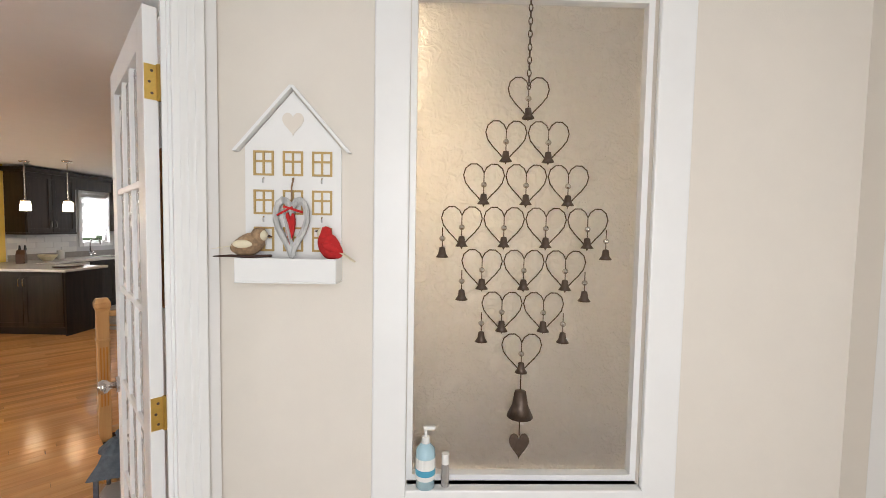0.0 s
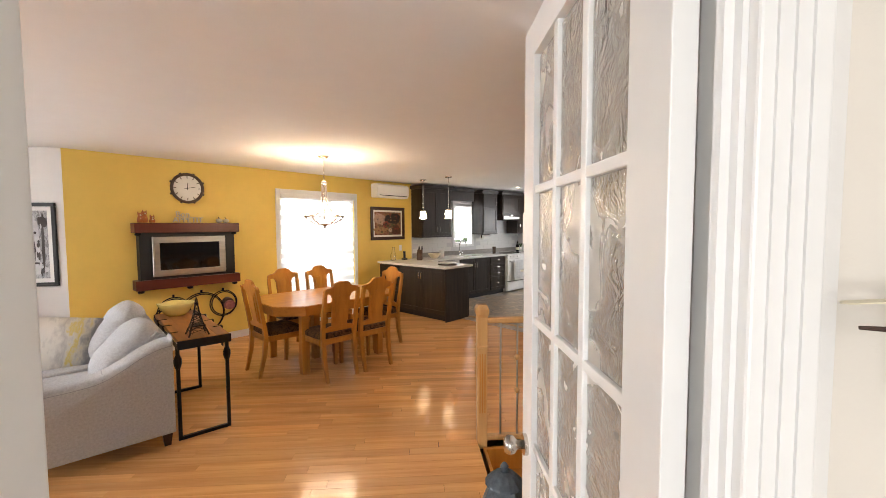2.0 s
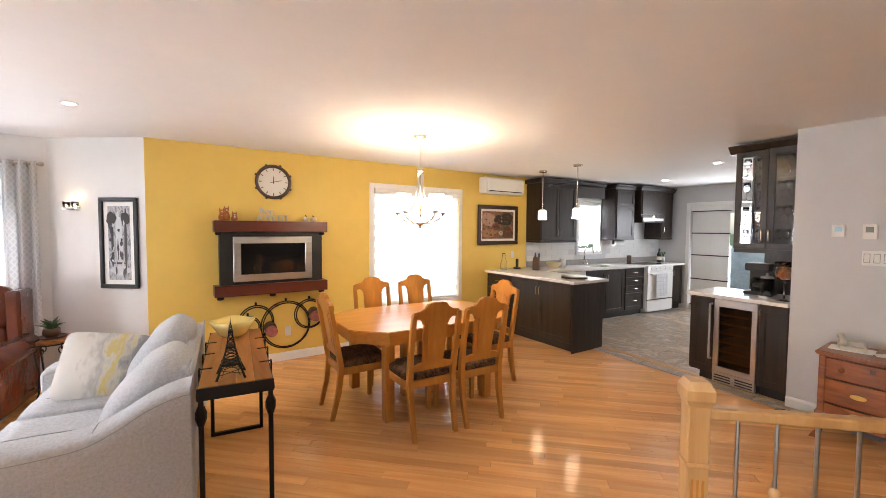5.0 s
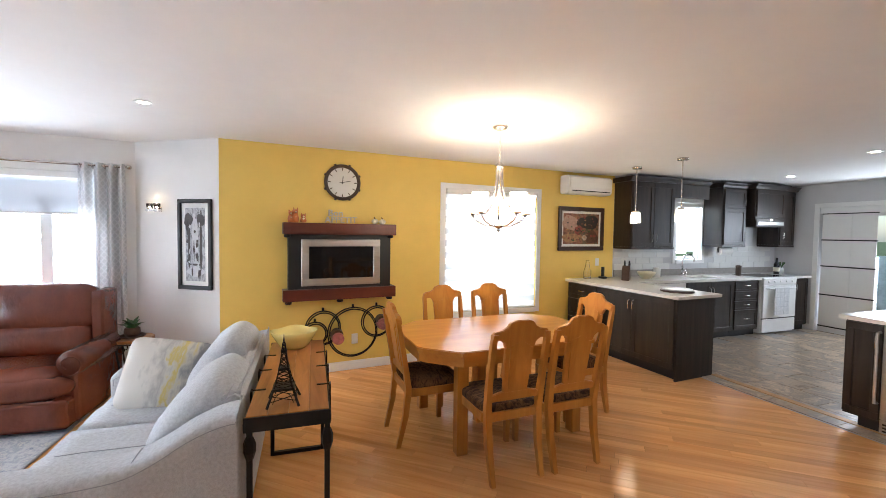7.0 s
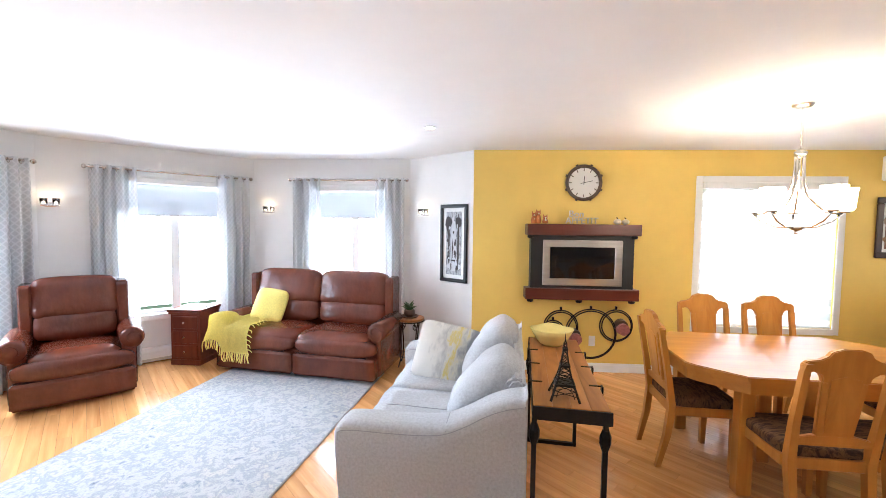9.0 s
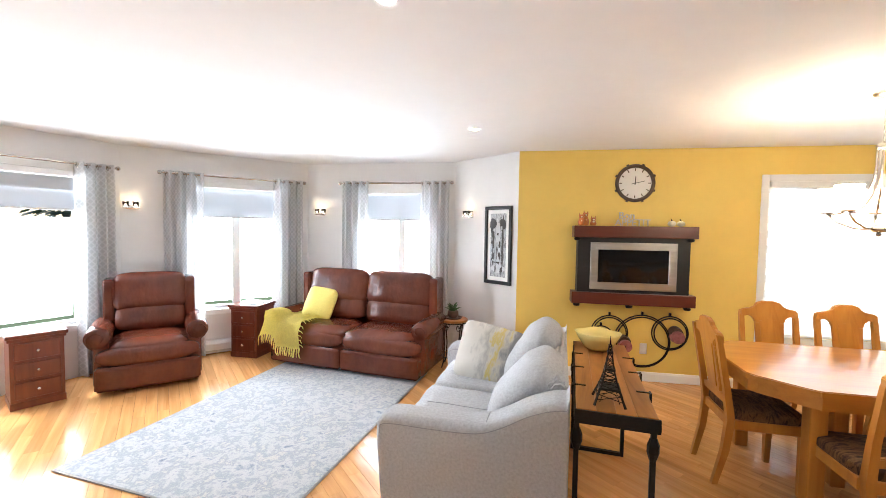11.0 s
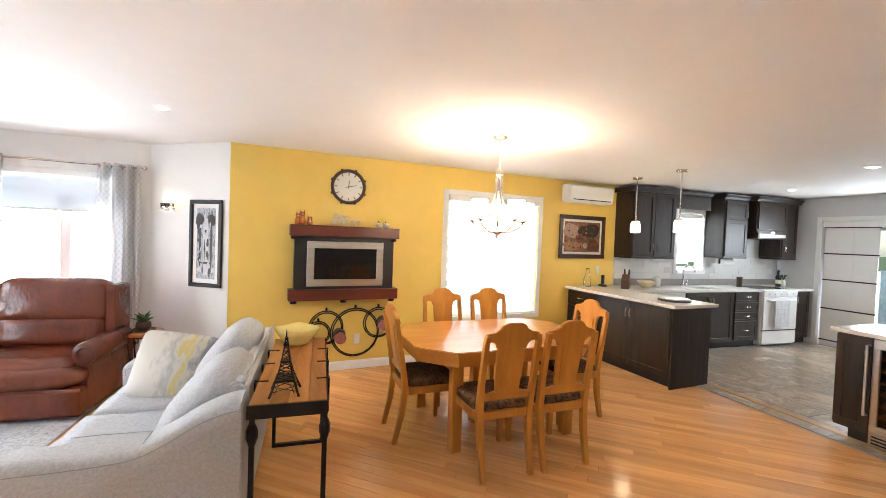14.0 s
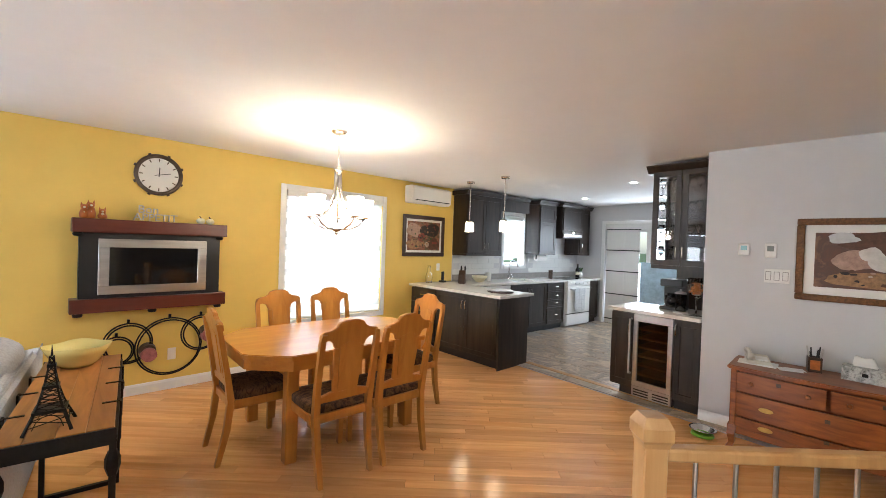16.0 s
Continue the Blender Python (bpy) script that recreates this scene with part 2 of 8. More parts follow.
M_BLACKM = mat("black_iron", (0.015, 0.014, 0.014), 0.5, 0.6, var=0.3, scale=30, bump=0.1)
M_BLACK = mat("black_matte", (0.012, 0.012, 0.014), 0.45, var=0.2)
M_STEEL = mat("brushed_steel", (0.55, 0.54, 0.52), 0.32, 1.0, var=0.15, scale=30, stretch=(0.1, 1, 1))
M_NICKEL = mat("satin_nickel", (0.62, 0.58, 0.53), 0.25, 1.0, var=0.1)
M_CHROME = mat("chrome", (0.75, 0.75, 0.76), 0.12, 1.0, var=0.05)
M_BRASS = mat("brass", (0.70, 0.47, 0.13), 0.3, 1.0, var=0.15, scale=40)
M_BRONZE = mat("aged_bronze", (0.13, 0.095, 0.075), 0.45, 0.8, var=0.3, scale=40)
M_GREYC = mat("grey_linen", (0.53, 0.54, 0.56), 0.95, var=0.22, scale=70, bump=0.4, bscale=260)
M_LEATHER = mat("cognac_leather", (0.150, 0.036, 0.016), 0.25, scale=2.2, bump=0.42, bscale=16, rvar=0.05, color2=(0.090, 0.019, 0.0095), stretch=(1.5, 0.8, 1.0))
M_QUARTZ = mat("white_quartz", (0.78, 0.77, 0.74), 0.18, var=0.06, scale=50)
M_PLASTIC = mat("white_plastic", (0.78, 0.77, 0.74), 0.35, var=0.02)
M_ENAMEL = mat("white_enamel", (0.80, 0.80, 0.79), 0.2, var=0.02)
M_DKGLASS = mat("black_glass", (0.006, 0.006, 0.007), 0.06, var=0.1)
M_GLASS = glass("clear_glass")
M_PANE = glass("window_pane", ior=1.02)
M_FROST = glass("frosted_glass", 0.30, 1.0, 34)
M_FROST.node_tree.nodes["Principled BSDF"].inputs["Transmission Weight"].default_value = 0.92
M_DOORGLASS = chip_glass("glue_chip_glass")
M_SHADE = glow("lit_shade", (1.0, 0.81, 0.56), 30.0)
M_LAMP = glow("chandelier_bulb", (1.0, 0.78, 0.5), 260.0)
M_PEND = glow("lit_pendant", (1.0, 0.76, 0.46), 22.0)
M_BULB = glow("lit_bulb", (1.0, 0.72, 0.4), 70.0)
M_SPOT = glow("lit_downlight", (1.0, 0.84, 0.62), 90.0)
M_CURTAIN = sheer("curtain_lattice", (0.70, 0.70, 0.70), 0.44, 0.14, 22)
M_BLIND = sheer("roller_blind", (0.50, 0.52, 0.55), 0.13, clear=0.10)
M_ZEBRA = sheer("zebra_blind", (0.84, 0.84, 0.83), 0.47, 0.25, stripes=0.075)
M_SEAT = blotch("seat_print", [(0.012, 0.008, 0.006), (0.05, 0.022, 0.012), (0.17, 0.09, 0.035), (0.02, 0.012, 0.01)], 9, 0.9, stretch=(1, 2.5, 1), distort=2)
M_RUG = blotch("faded_rug", [(0.15, 0.18, 0.24), (0.36, 0.39, 0.44), (0.56, 0.56, 0.55), (0.34, 0.37, 0.42), (0.60, 0.58, 0.54), (0.26, 0.29, 0.35)], 9, 0.95, detail=15, bump=0.6, distort=0.3)
M_TILE = blotch("stone_tile", [(0.16, 0.11, 0.07), (0.44, 0.33, 0.225), (0.26, 0.215, 0.165), (0.60, 0.475, 0.335), (0.35, 0.28, 0.20)], 2.4, 0.28, detail=6, distort=1.0, rand=True)
M_SUBWAY = mat("white_wall_tile", (0.76, 0.76, 0.74), 0.15, var=0.03)
M_GREYTILE = mat("grey_backsplash", (0.33, 0.31, 0.29), 0.3, var=0.15, scale=20)
M_LEAF = mat("leaf_green", (0.05, 0.13, 0.035), 0.5, var=0.5, scale=20)
M_CLAY = mat("brown_pot", (0.09, 0.04, 0.02), 0.4, var=0.3, scale=20)
M_YELLOWC = mat("mustard_knit", (0.90, 0.75, 0.20), 0.95, var=0.15, scale=60, bump=0.5, bscale=260)
M_BOWL = mat("yellow_glaze", (0.84, 0.70, 0.24), 0.12, var=0.08)
M_RED = mat("red_felt", (0.55, 0.02, 0.02), 0.9, var=0.25, scale=60)
M_WEATHER = mat("weathered_grey_wood", (0.62, 0.62, 0.61), 0.85, var=0.45, scale=50, stretch=(1, 1, 0.2))
M_TAN = mat("tan_bark", (0.40, 0.26, 0.15), 0.85, var=0.5, scale=60)
M_DARKB = mat("dark_twig", (0.06, 0.03, 0.02), 0.8, var=0.4, scale=40)
M_GOLD = mat("old_gilt", (0.42, 0.17, 0.045), 0.38, 0.5, var=0.6, scale=90, bump=0.6, bscale=90)
M_PAPER = mat("white_paper", (0.80, 0.79, 0.76), 0.8, var=0.04)
M_TINFLOOR = mat("subfloor", (0.12, 0.06, 0.03), 0.8)
M_ORANGE = mat("orange_ceramic", (0.55, 0.16, 0.03), 0.4, var=0.3, scale=30)
M_CREAM = mat("cream_ceramic", (0.75, 0.68, 0.50), 0.4, var=0.1, scale=30)
M_LETTER = mat("pale_metal_letters", (0.60, 0.59, 0.57), 0.45, 0.3, var=0.2, scale=20)
M_PHONE = mat("ivory_plastic", (0.66, 0.62, 0.54), 0.4, var=0.05)
M_ROSE = mat("rose_candle", (0.42, 0.14, 0.13), 0.6, var=0.4, scale=30)
M_TEAL = mat("slate_blue_paint", (0.10, 0.125, 0.15), 0.6, var=0.5, scale=30)
M_DKBROWN = mat("dark_brown_wood", (0.05, 0.02, 0.012), 0.4, var=0.4, scale=15)
M_LAWN = mat("lawn", (0.10, 0.15, 0.05), 0.9, var=0.4, scale=2)
M_NEEDLE = mat("needles", (0.035, 0.06, 0.03), 0.8, var=0.5, scale=4)
M_BOARD = wood("floor_board", (0.66, 0.31, 0.102), (0.87, 0.48, 0.195), 0.16, along=(0.06, 1, 1), scale=16, rand="object", spread=0.15)
M_BOARDS = wood("floor_boards_rest", (0.66, 0.31, 0.102), (0.87, 0.48, 0.195), 0.16, along=(0.06, 1, 1), scale=16, rand="island", spread=0.15)


# ---- builders ----
def xf(bm, verts, m):
    bmesh.ops.transform(bm, matrix=m, verts=verts)
    return verts


def add_box(bm, x0, x1, y0, y1, z0, z1, m=None):
    vs = bmesh.ops.create_cube(bm, size=1)["verts"]
    t = Matrix.Translation(((x0 + x1) / 2, (y0 + y1) / 2, (z0 + z1) / 2)) @ Matrix.Diagonal((abs(x1 - x0), abs(y1 - y0), abs(z1 - z0), 1))
    return xf(bm, vs, (m @ t) if m else t)


def box(x0, x1, y0, y1, z0, z1, bevel=0.0, seg=2, m=None):
    bm = bmesh.new()
    add_box(bm, x0, x1, y0, y1, z0, z1, m)
    if bevel:
        bmesh.ops.bevel(bm, geom=bm.edges[:], offset=bevel, segments=seg, affect="EDGES", profile=0.5, clamp_overlap=True)
    return bm


def boxes(*rows, bevel=0.0):
    bm = bmesh.new()
    for r in rows:
        add_box(bm, *r)
    if bevel:
        bmesh.ops.bevel(bm, geom=bm.edges[:], offset=bevel, segments=1, affect="EDGES", clamp_overlap=True)
    return bm


def add_cyl(bm, p0, p1, r0, r1=None, n=12):
    p0, p1 = Vector(p0), Vector(p1)
    d = p1 - p0
    vs = bmesh.ops.create_cone(bm, cap_ends=True, segments=n, radius1=r0, radius2=r0 if r1 is None else r1, depth=d.length)["verts"]
    return xf(bm, vs, Matrix.Translation((p0 + p1) / 2) @ d.to_track_quat("Z", "Y").to_matrix().to_4x4())


def cyl(p0, p1, r0, r1=None, n=12):
    bm = bmesh.new()
    add_cyl(bm, p0, p1, r0, r1, n)
    return bm


def add_ball(bm, c, r, n=10, squash=(1, 1, 1)):
    vs = bmesh.ops.create_uvsphere(bm, u_segments=n, v_segments=max(5, n // 2 + 1), radius=r)["verts"]
    return xf(bm, vs, Matrix.Translation(c) @ Matrix.Diagonal((*squash, 1)))


def ball(c, r, n=12, squash=(1, 1, 1)):
    bm = bmesh.new()
    add_ball(bm, c, r, n, squash)
    return bm


def add_tube(bm, pts, r, n=6, closed=False):
    pts = [Vector(p) for p in pts]
    k = len(pts)
    rings = []
    up = None
    for i, p in enumerate(pts):
        a = pts[i - 1] if (i > 0 or closed) else p
        b = pts[(i + 1) % k] if (i < k - 1 or closed) else p
        d = (b - a).normalized()
        if up is None:
            up = d.orthogonal().normalized()
        up = (up - d * up.dot(d)).normalized()
        side = d.cross(up)
        rr = r[i] if isinstance(r, (list, tuple)) else r
        rings.append([bm.verts.new(p + (up * math.cos(t) + side * math.sin(t)) * rr) for t in (2 * math.pi * j / n for j in range(n))])
    for i in range(k if closed else k - 1):
        a, b = rings[i], rings[(i + 1) % k]
        for j in range(n):
            bm.faces.new((a[j], a[(j + 1) % n], b[(j + 1) % n], b[j]))
    if not closed:
        bm.faces.new(rings[0][::-1])
        bm.faces.new(rings[-1])


def tube(pts, r, n=6, closed=False):
    bm = bmesh.new()
    add_tube(bm, pts, r, n, closed)
    return bm


def add_lathe(bm, profile, c=(0, 0, 0), n=20, cap=True):
    rings = [[bm.verts.new((c[0] + r * math.cos(2 * math.pi * j / n), c[1] + r * math.sin(2 * math.pi * j / n), c[2] + z)) for j in range(n)] for r, z in profile]
    for a, b in zip(rings, rings[1:]):
        for j in range(n):
            bm.faces.new((a[j], a[(j + 1) % n], b[(j + 1) % n], b[j]))
    if cap and profile[0][0] > 1e-4:
        bm.faces.new(rings[0][::-1])
    if cap and profile[-1][0] > 1e-4:
        bm.faces.new(rings[-1])
    bmesh.ops.remove_doubles(bm, verts=bm.verts[:], dist=1e-5)


def lathe(profile, c=(0, 0, 0), n=20, cap=True):
    bm = bmesh.new()
    add_lathe(bm, profile, c, n, cap)
    return bm


def prism(pts, depth, bevel=0.0, plane="xz", seg=2):
    """A flat outline (in xz, yz or xy) drawn out to a thickness about its plane."""
    bm = bmesh.new()
    h = depth / 2
    if plane == "xz":
        f = lambda p, s: (p[0], s * h, p[1])
    elif plane == "yz":
        f = lambda p, s: (s * h, p[0], p[1])
    else:
        f = lambda p, s: (p[0], p[1], s * h)
    a = [bm.verts.new(f(p, -1)) for p in pts]
    b = [bm.verts.new(f(p, 1)) for p in pts]
    n = len(pts)
    bm.faces.new(a)
    bm.faces.new(b[::-1])
    for i in range(n):
        bm.faces.new((a[i], b[i], b[(i + 1) % n], a[(i + 1) % n]))
    bmesh.ops.recalc_face_normals(bm, faces=bm.faces[:])
    if bevel:
        es = [e for e in bm.edges if len(e.link_faces) == 2 and e.calc_face_angle(0) > 0.6]
        bmesh.ops.bevel(bm, geom=es, offset=bevel, segments=seg, affect="EDGES", clamp_overlap=True)
    return bm


def bar(pts, sx, sy):
    """A stick of rectangular section through points; sx, sy: half sizes, or one pair a point."""
    bm = bmesh.new()
    rings = []
    for i, p in enumerate(pts):
        a = sx[i] if isinstance(sx, (list, tuple)) else sx
        b = sy[i] if isinstance(sy, (list, tuple)) else sy
        rings.append([bm.verts.new((p[0] + u * a, p[1] + v * b, p[2])) for u, v in ((-1, -1), (1, -1), (1, 1), (-1, 1))])
    for a, b in zip(rings, rings[1:]):
        for j in range(4):
            bm.faces.new((a[j], a[(j + 1) % 4], b[(j + 1) % 4], b[j]))
    bm.faces.new(rings[0][::-1])
    bm.faces.new(rings[-1])
    bmesh.ops.bevel(bm, geom=[e for e in bm.edges if e.calc_face_angle(0) > 0.8], offset=0.004, segments=1, affect="EDGES", clamp_overlap=True)
    return bm


def cushion(w, d, h, puff=0.35, n=12, wrinkle=0.0, power=4.0):
    """A stuffed block w x d x h about its middle: a squared-off ball, slack at the seams."""
    bm = bmesh.new()
    bmesh.ops.create_cube(bm, size=2)
    bmesh.ops.subdivide_edges(bm, edges=bm.edges[:], cuts=n, use_grid_fill=True)
    for v in bm.verts:
        c = v.co
        q = (abs(c.x) ** power + abs(c.y) ** power + abs(c.z) ** power) ** (1 / power)
        c = c / q
        edge = max(abs(c.x), abs(c.y))
        c.z *= 1 - puff * edge**3
        if wrinkle:
            c += Vector((0, 0, 1)) * wrinkle * noise.noise(Vector((c.x * 3, c.y * 3, c.z * 2 + w * 9)))
        v.co = Vector((c.x * w / 2, c.y * d / 2, c.z * h / 2))
    return bm


def slab(w, d, h, bevel=0.03, wrinkle=0.0, cuts=6, seg=3):
    """An upholstered block about its middle with soft edges and slight unevenness."""
    bm = bmesh.new()
    add_box(bm, -w / 2, w / 2, -d / 2, d / 2, -h / 2, h / 2)
    bmesh.ops.subdivide_edges(bm, edges=bm.edges[:], cuts=cuts, use_grid_fill=True)
    es = [e for e in bm.edges if e.calc_face_angle(0) > 0.8]
    bmesh.ops.bevel(bm, geom=es, offset=bevel, segments=seg, affect="EDGES", clamp_overlap=True)
    if wrinkle:
        for v in bm.verts:
            v.co += v.co.normalized() * wrinkle * noise.noise(v.co * 7 + Vector((w * 5, d * 3, h)))
    return bm


def thing(name, label, category, m=None, group="", kind=""):
    ob = new(name)
    ob.empty_display_size = 0.1
    if m is not None:
        ob.matrix_basis = m
    return tagged(ob, label, category, group, kind)


def part(name, bm, material, parent=None, label="", m=None, smooth=False):
    bmesh.ops.recalc_face_normals(bm, faces=bm.faces[:])
    me = bpy.data.meshes.new(name)
    bm.to_mesh(me)
    bm.free()
    me.materials.append(material)
    if smooth:
        me.polygons.foreach_set("use_smooth", [True] * len(me.polygons))
    ob = new(name, me)
    if parent is not None:
        ob.parent = parent
    if m is not None:
        ob.matrix_basis = m
    if label:
        tagged(ob, label)
    return ob


def solo(name, bm, material, label, category, m=None, group="", kind="", smooth=False):
    return tagged(part(name, bm, material, None, "", m, smooth), label, category, group, kind)


def text_mesh(body, size, depth, name):
    """Lettering as a mesh, from the built-in font, standing in the xz plane and facing -y."""
    cu = bpy.data.curves.new(name, "FONT")
    cu.body, cu.size, cu.extrude, cu.align_x = body, size, depth / 2, "CENTER"
    ob = bpy.data.objects.new(name, cu)
    scene.collection.objects.link(ob)
    me = bpy.data.meshes.new_from_object(ob.evaluated_get(bpy.context.evaluated_depsgraph_get()))
    bpy.data.objects.remove(ob)
    bm = bmesh.new()
    bm.from_mesh(me)
    bpy.data.meshes.remove(me)
    bmesh.ops.rotate(bm, verts=bm.verts[:], matrix=Matrix.Rotation(radians(90), 3, "X"))
    return bm


def way(p0, angle):
    """The frame at the plan point p0 whose x axis points at that angle."""
    return Matrix.Translation((p0[0], p0[1], 0)) @ Matrix.Rotation(radians(angle), 4, "Z")


# ---- structure ----
H = 2.44


def wall(name, p0, p1, material, thick=0.12, openings=(), z0=0.0, z1=H, label="smooth painted wall"):
    """A wall whose face runs from p0 to p1; its body lies to the right of that way. Openings: (s0, s1, z0, z1)."""
    d = Vector(p1) - Vector(p0)
    m = way(p0, math.degrees(math.atan2(d.y, d.x)))
    bm = bmesh.new()
    at = 0.0
    for s0, s1, a, b in sorted(openings):
        if s0 > at:
            add_box(bm, at, s0, -thick, 0, z0, z1)
        if a > z0:
            add_box(bm, s0, s1, -thick, 0, z0, a)
        if b < z1:
            add_box(bm, s0, s1, -thick, 0, b, z1)
        at = s1
    if at < d.length:
        add_box(bm, at, d.length, -thick, 0, z0, z1)
    return solo(name, bm, material, label, "wall", m, kind="structure"), m


def base_run(m, s0, s1, name="baseboard"):
    """A baseboard on a wall's face, with a small moulded top."""
    bm = prism([(0, 0), (0.014, 0), (0.014, 0.075), (0.010, 0.085), (0.006, 0.095), (0, 0.098)], s1 - s0, plane="yz")
    return solo(name, bm, M_TRIM, "white painted baseboard along the wall", "baseboard", m @ Matrix.Translation(((s0 + s1) / 2, 0.001, 0)), kind="structure")


C = (0.04, -6.03)
UD = 135.0
N45 = Vector((0.7071, 0.7071))
U45 = Vector((-0.7071, 0.7071))
KA = -5.5
KM = way((4.95, 0), KA)
KX, KY = Vector((0.9954, -0.0958)), Vector((0.0958, 0.9954))


def kp(s, off):
    p = Vector((4.95, 0)) + KX * s + KY * off
    return (p.x, p.y)


B4 = (-4.285, -0.815)
B5 = (-5.6, -5.0)
_, WM_Y = wall("wall_yellow", (4.98, 0), (0, 0), M_YELLOW, 0.14, [(4.98 - 3.83, 4.98 - 2.44, 0.55, 2.10)], label="mustard yellow painted wall with a window")
_, WM_1 = wall("wall_bay_1", (0, 0), (-0.80, 0.62), M_WHITE, label="white painted angled wall beside the yellow wall")
_, WM_2 = wall("wall_bay_2", (-0.80, 0.62), (-2.85, 0.62), M_WHITE, openings=[(0.32, 1.28, 0.55, 2.1)], label="white painted wall with a curtained window")
_, WM_3 = wall("wall_bay_3", (-2.85, 0.62), B4, M_WHITE, openings=[(0.40, 1.36, 0.55, 2.1)], label="white painted bay wall with a curtained window")
_, WM_4 = wall("wall_bay_4", B4, B5, M_WHITE, openings=[(0.34, 1.74, 0.55, 2.1)], label="white painted bay wall with a wide window")
wall("wall_south", B5, (-0.767, -5.033), M_WHITE, label="plain white painted wall")
_, WM_D = wall("wall_door", (-0.767, -5.033), (0.077, -6.0), M_WHITE, 0.07, [(0.23, 1.175, 0, 2.225)], label="white painted wall round the entry door")
_, WM_M = wall("wall_mirror", C, (1.0, -5.07), M_WHITE, label="off-white wall beside the open door")
_, WM_V = wall("wall_vestibule", (0.04, -8.1), (0.04, -6.03), M_BEIGE, 0.10, [(0.69, 1.465, 0.73, 2.32)], label="beige painted entry wall with a frosted sidelight")
wall("wall_vestibule_south", (-2.6, -8.1), (0.04, -8.1), M_BEIGE, label="plain beige entry wall")
# Unseen wall; its opening is made up to go with the entry's fill lamp.
wall("wall_vestibule_west", (-2.6, -5.25), (-2.6, -8.1), M_BEIGE, openings=[(0.6, 2.4, 0.3, 2.3)], label="beige entry wall out of view, with an added wide opening")
# Added backing that reflects the stairwell lamp into the frosted sidelight.
wall("wall_glass_backing", (1.5, -8.2), (1.5, -6.35), M_BEIGE, label="beige wall added behind the frosted glass to catch lamplight")
_, WM_R = wall("wall_right", (4.76, -8.2), (4.70, -3.76), M_GREYW, 0.14, label="pale grey painted wall above the dresser")
wall("wall_stair_south", (0.15, -8.2), (4.76, -8.2), M_WHITE, label="plain white stairwell wall")
wall("wall_bar", (4.72, -3.762), (4.70 + 0.9954 * 0.66, -3.76 - 0.0958 * 0.66), M_GREYW, 0.14, label="grey end of the wall beside the bar")
K_FAR = 3.95
wall("wall_yellow_end", kp(0.30, 0), kp(0, 0), M_YELLOW, 0.14, label="mustard yellow end of the wall beside the cabinets")
_, WM_K = wall("wall_kitchen", kp(K_FAR, 0), kp(0.30, 0), M_GREYW, 0.14, [(K_FAR - 2.12, K_FAR - 1.55, 1.17, 2.10)], label="grey kitchen wall with a window over the sink")
_, WM_F = wall("wall_far", kp(K_FAR, -5.0), kp(K_FAR, 0), M_GREYW, 0.14, [(5.0 - 2.4, 5.0 - 0.66, 0.0, 2.05)], label="grey kitchen end wall with a sliding door")
wall("wall_kitchen_south", (4.70 + 0.9954 * 0.66, -3.76 - 0.0958 * 0.66), kp(K_FAR, -4.3), M_GREYW, 0.14, label="plain grey kitchen wall")

solo("ceiling", box(-6.2, 9.6, -8.4, 1.2, H, H + 0.2), M_CEIL, "flat white painted ceiling", "ceiling", kind="structure")
base_run(WM_Y, 0.58, 4.98)
base_run(WM_1, 0.0, 1.01)
base_run(WM_2, 0.0, 2.05)
base_run(WM_3, 1.7, 2.03)
base_run(WM_R, 0.0, 4.44)
base_run(WM_F, 4.36, 5.0)

# The ground outside and some conifers beyond the windows.
solo("ground", box(-400, 400, -400, 400, -0.75, -0.7), M_LAWN, "flat green lawn outside the house", "ground", kind="structure")


def conifer(x, y, h, r):
    t = thing("conifer_tree", "tall dark green conifer beyond the window", "tree", Matrix.Translation((x, y, -0.7)), "conifers outside")
    part("trunk", cyl((0, 0, 0), (0, 0, h * 0.9), 0.16, 0.03, 8), M_DKBROWN, t)
    bm = bmesh.new()
    rnd = random.Random(int(x * 10 + y))
    for i in range(420):
        f = rnd.random() ** 0.8
        z = h * (0.1 + 0.9 * f)
        a = rnd.random() * 6.283
        rr = r * (1 - f) * (0.35 + 0.75 * rnd.random()) + 0.05
        p = Vector((rr * math.cos(a), rr * math.sin(a), z))
        q = p + Vector((math.cos(a), math.sin(a), -0.5)) * (0.25 + 0.4 * (1 - f))
        s = Vector((-math.sin(a), math.cos(a), 0)) * 0.16
        v = [bm.verts.new(w) for w in (p, p + (q - p) * 0.5 + s, q, p + (q - p) * 0.5 - s)]
        bm.faces.new(v)
    part("crown", bm, M_NEEDLE, t)


for x, y, h, r in ((-3.4, 17, 5.2, 1.5), (-5.6, 19, 6.5, 1.9), (-8.2, 18, 5.0, 1.6), (-11, 15, 6.2, 1.8), (-14.5, 13, 5.5, 1.7), (-18, 9, 6.5, 1.9), (-0.5, 20, 4.6, 1.4), (-20, 3, 6, 1.8)):
    conifer(x, y, h, r)


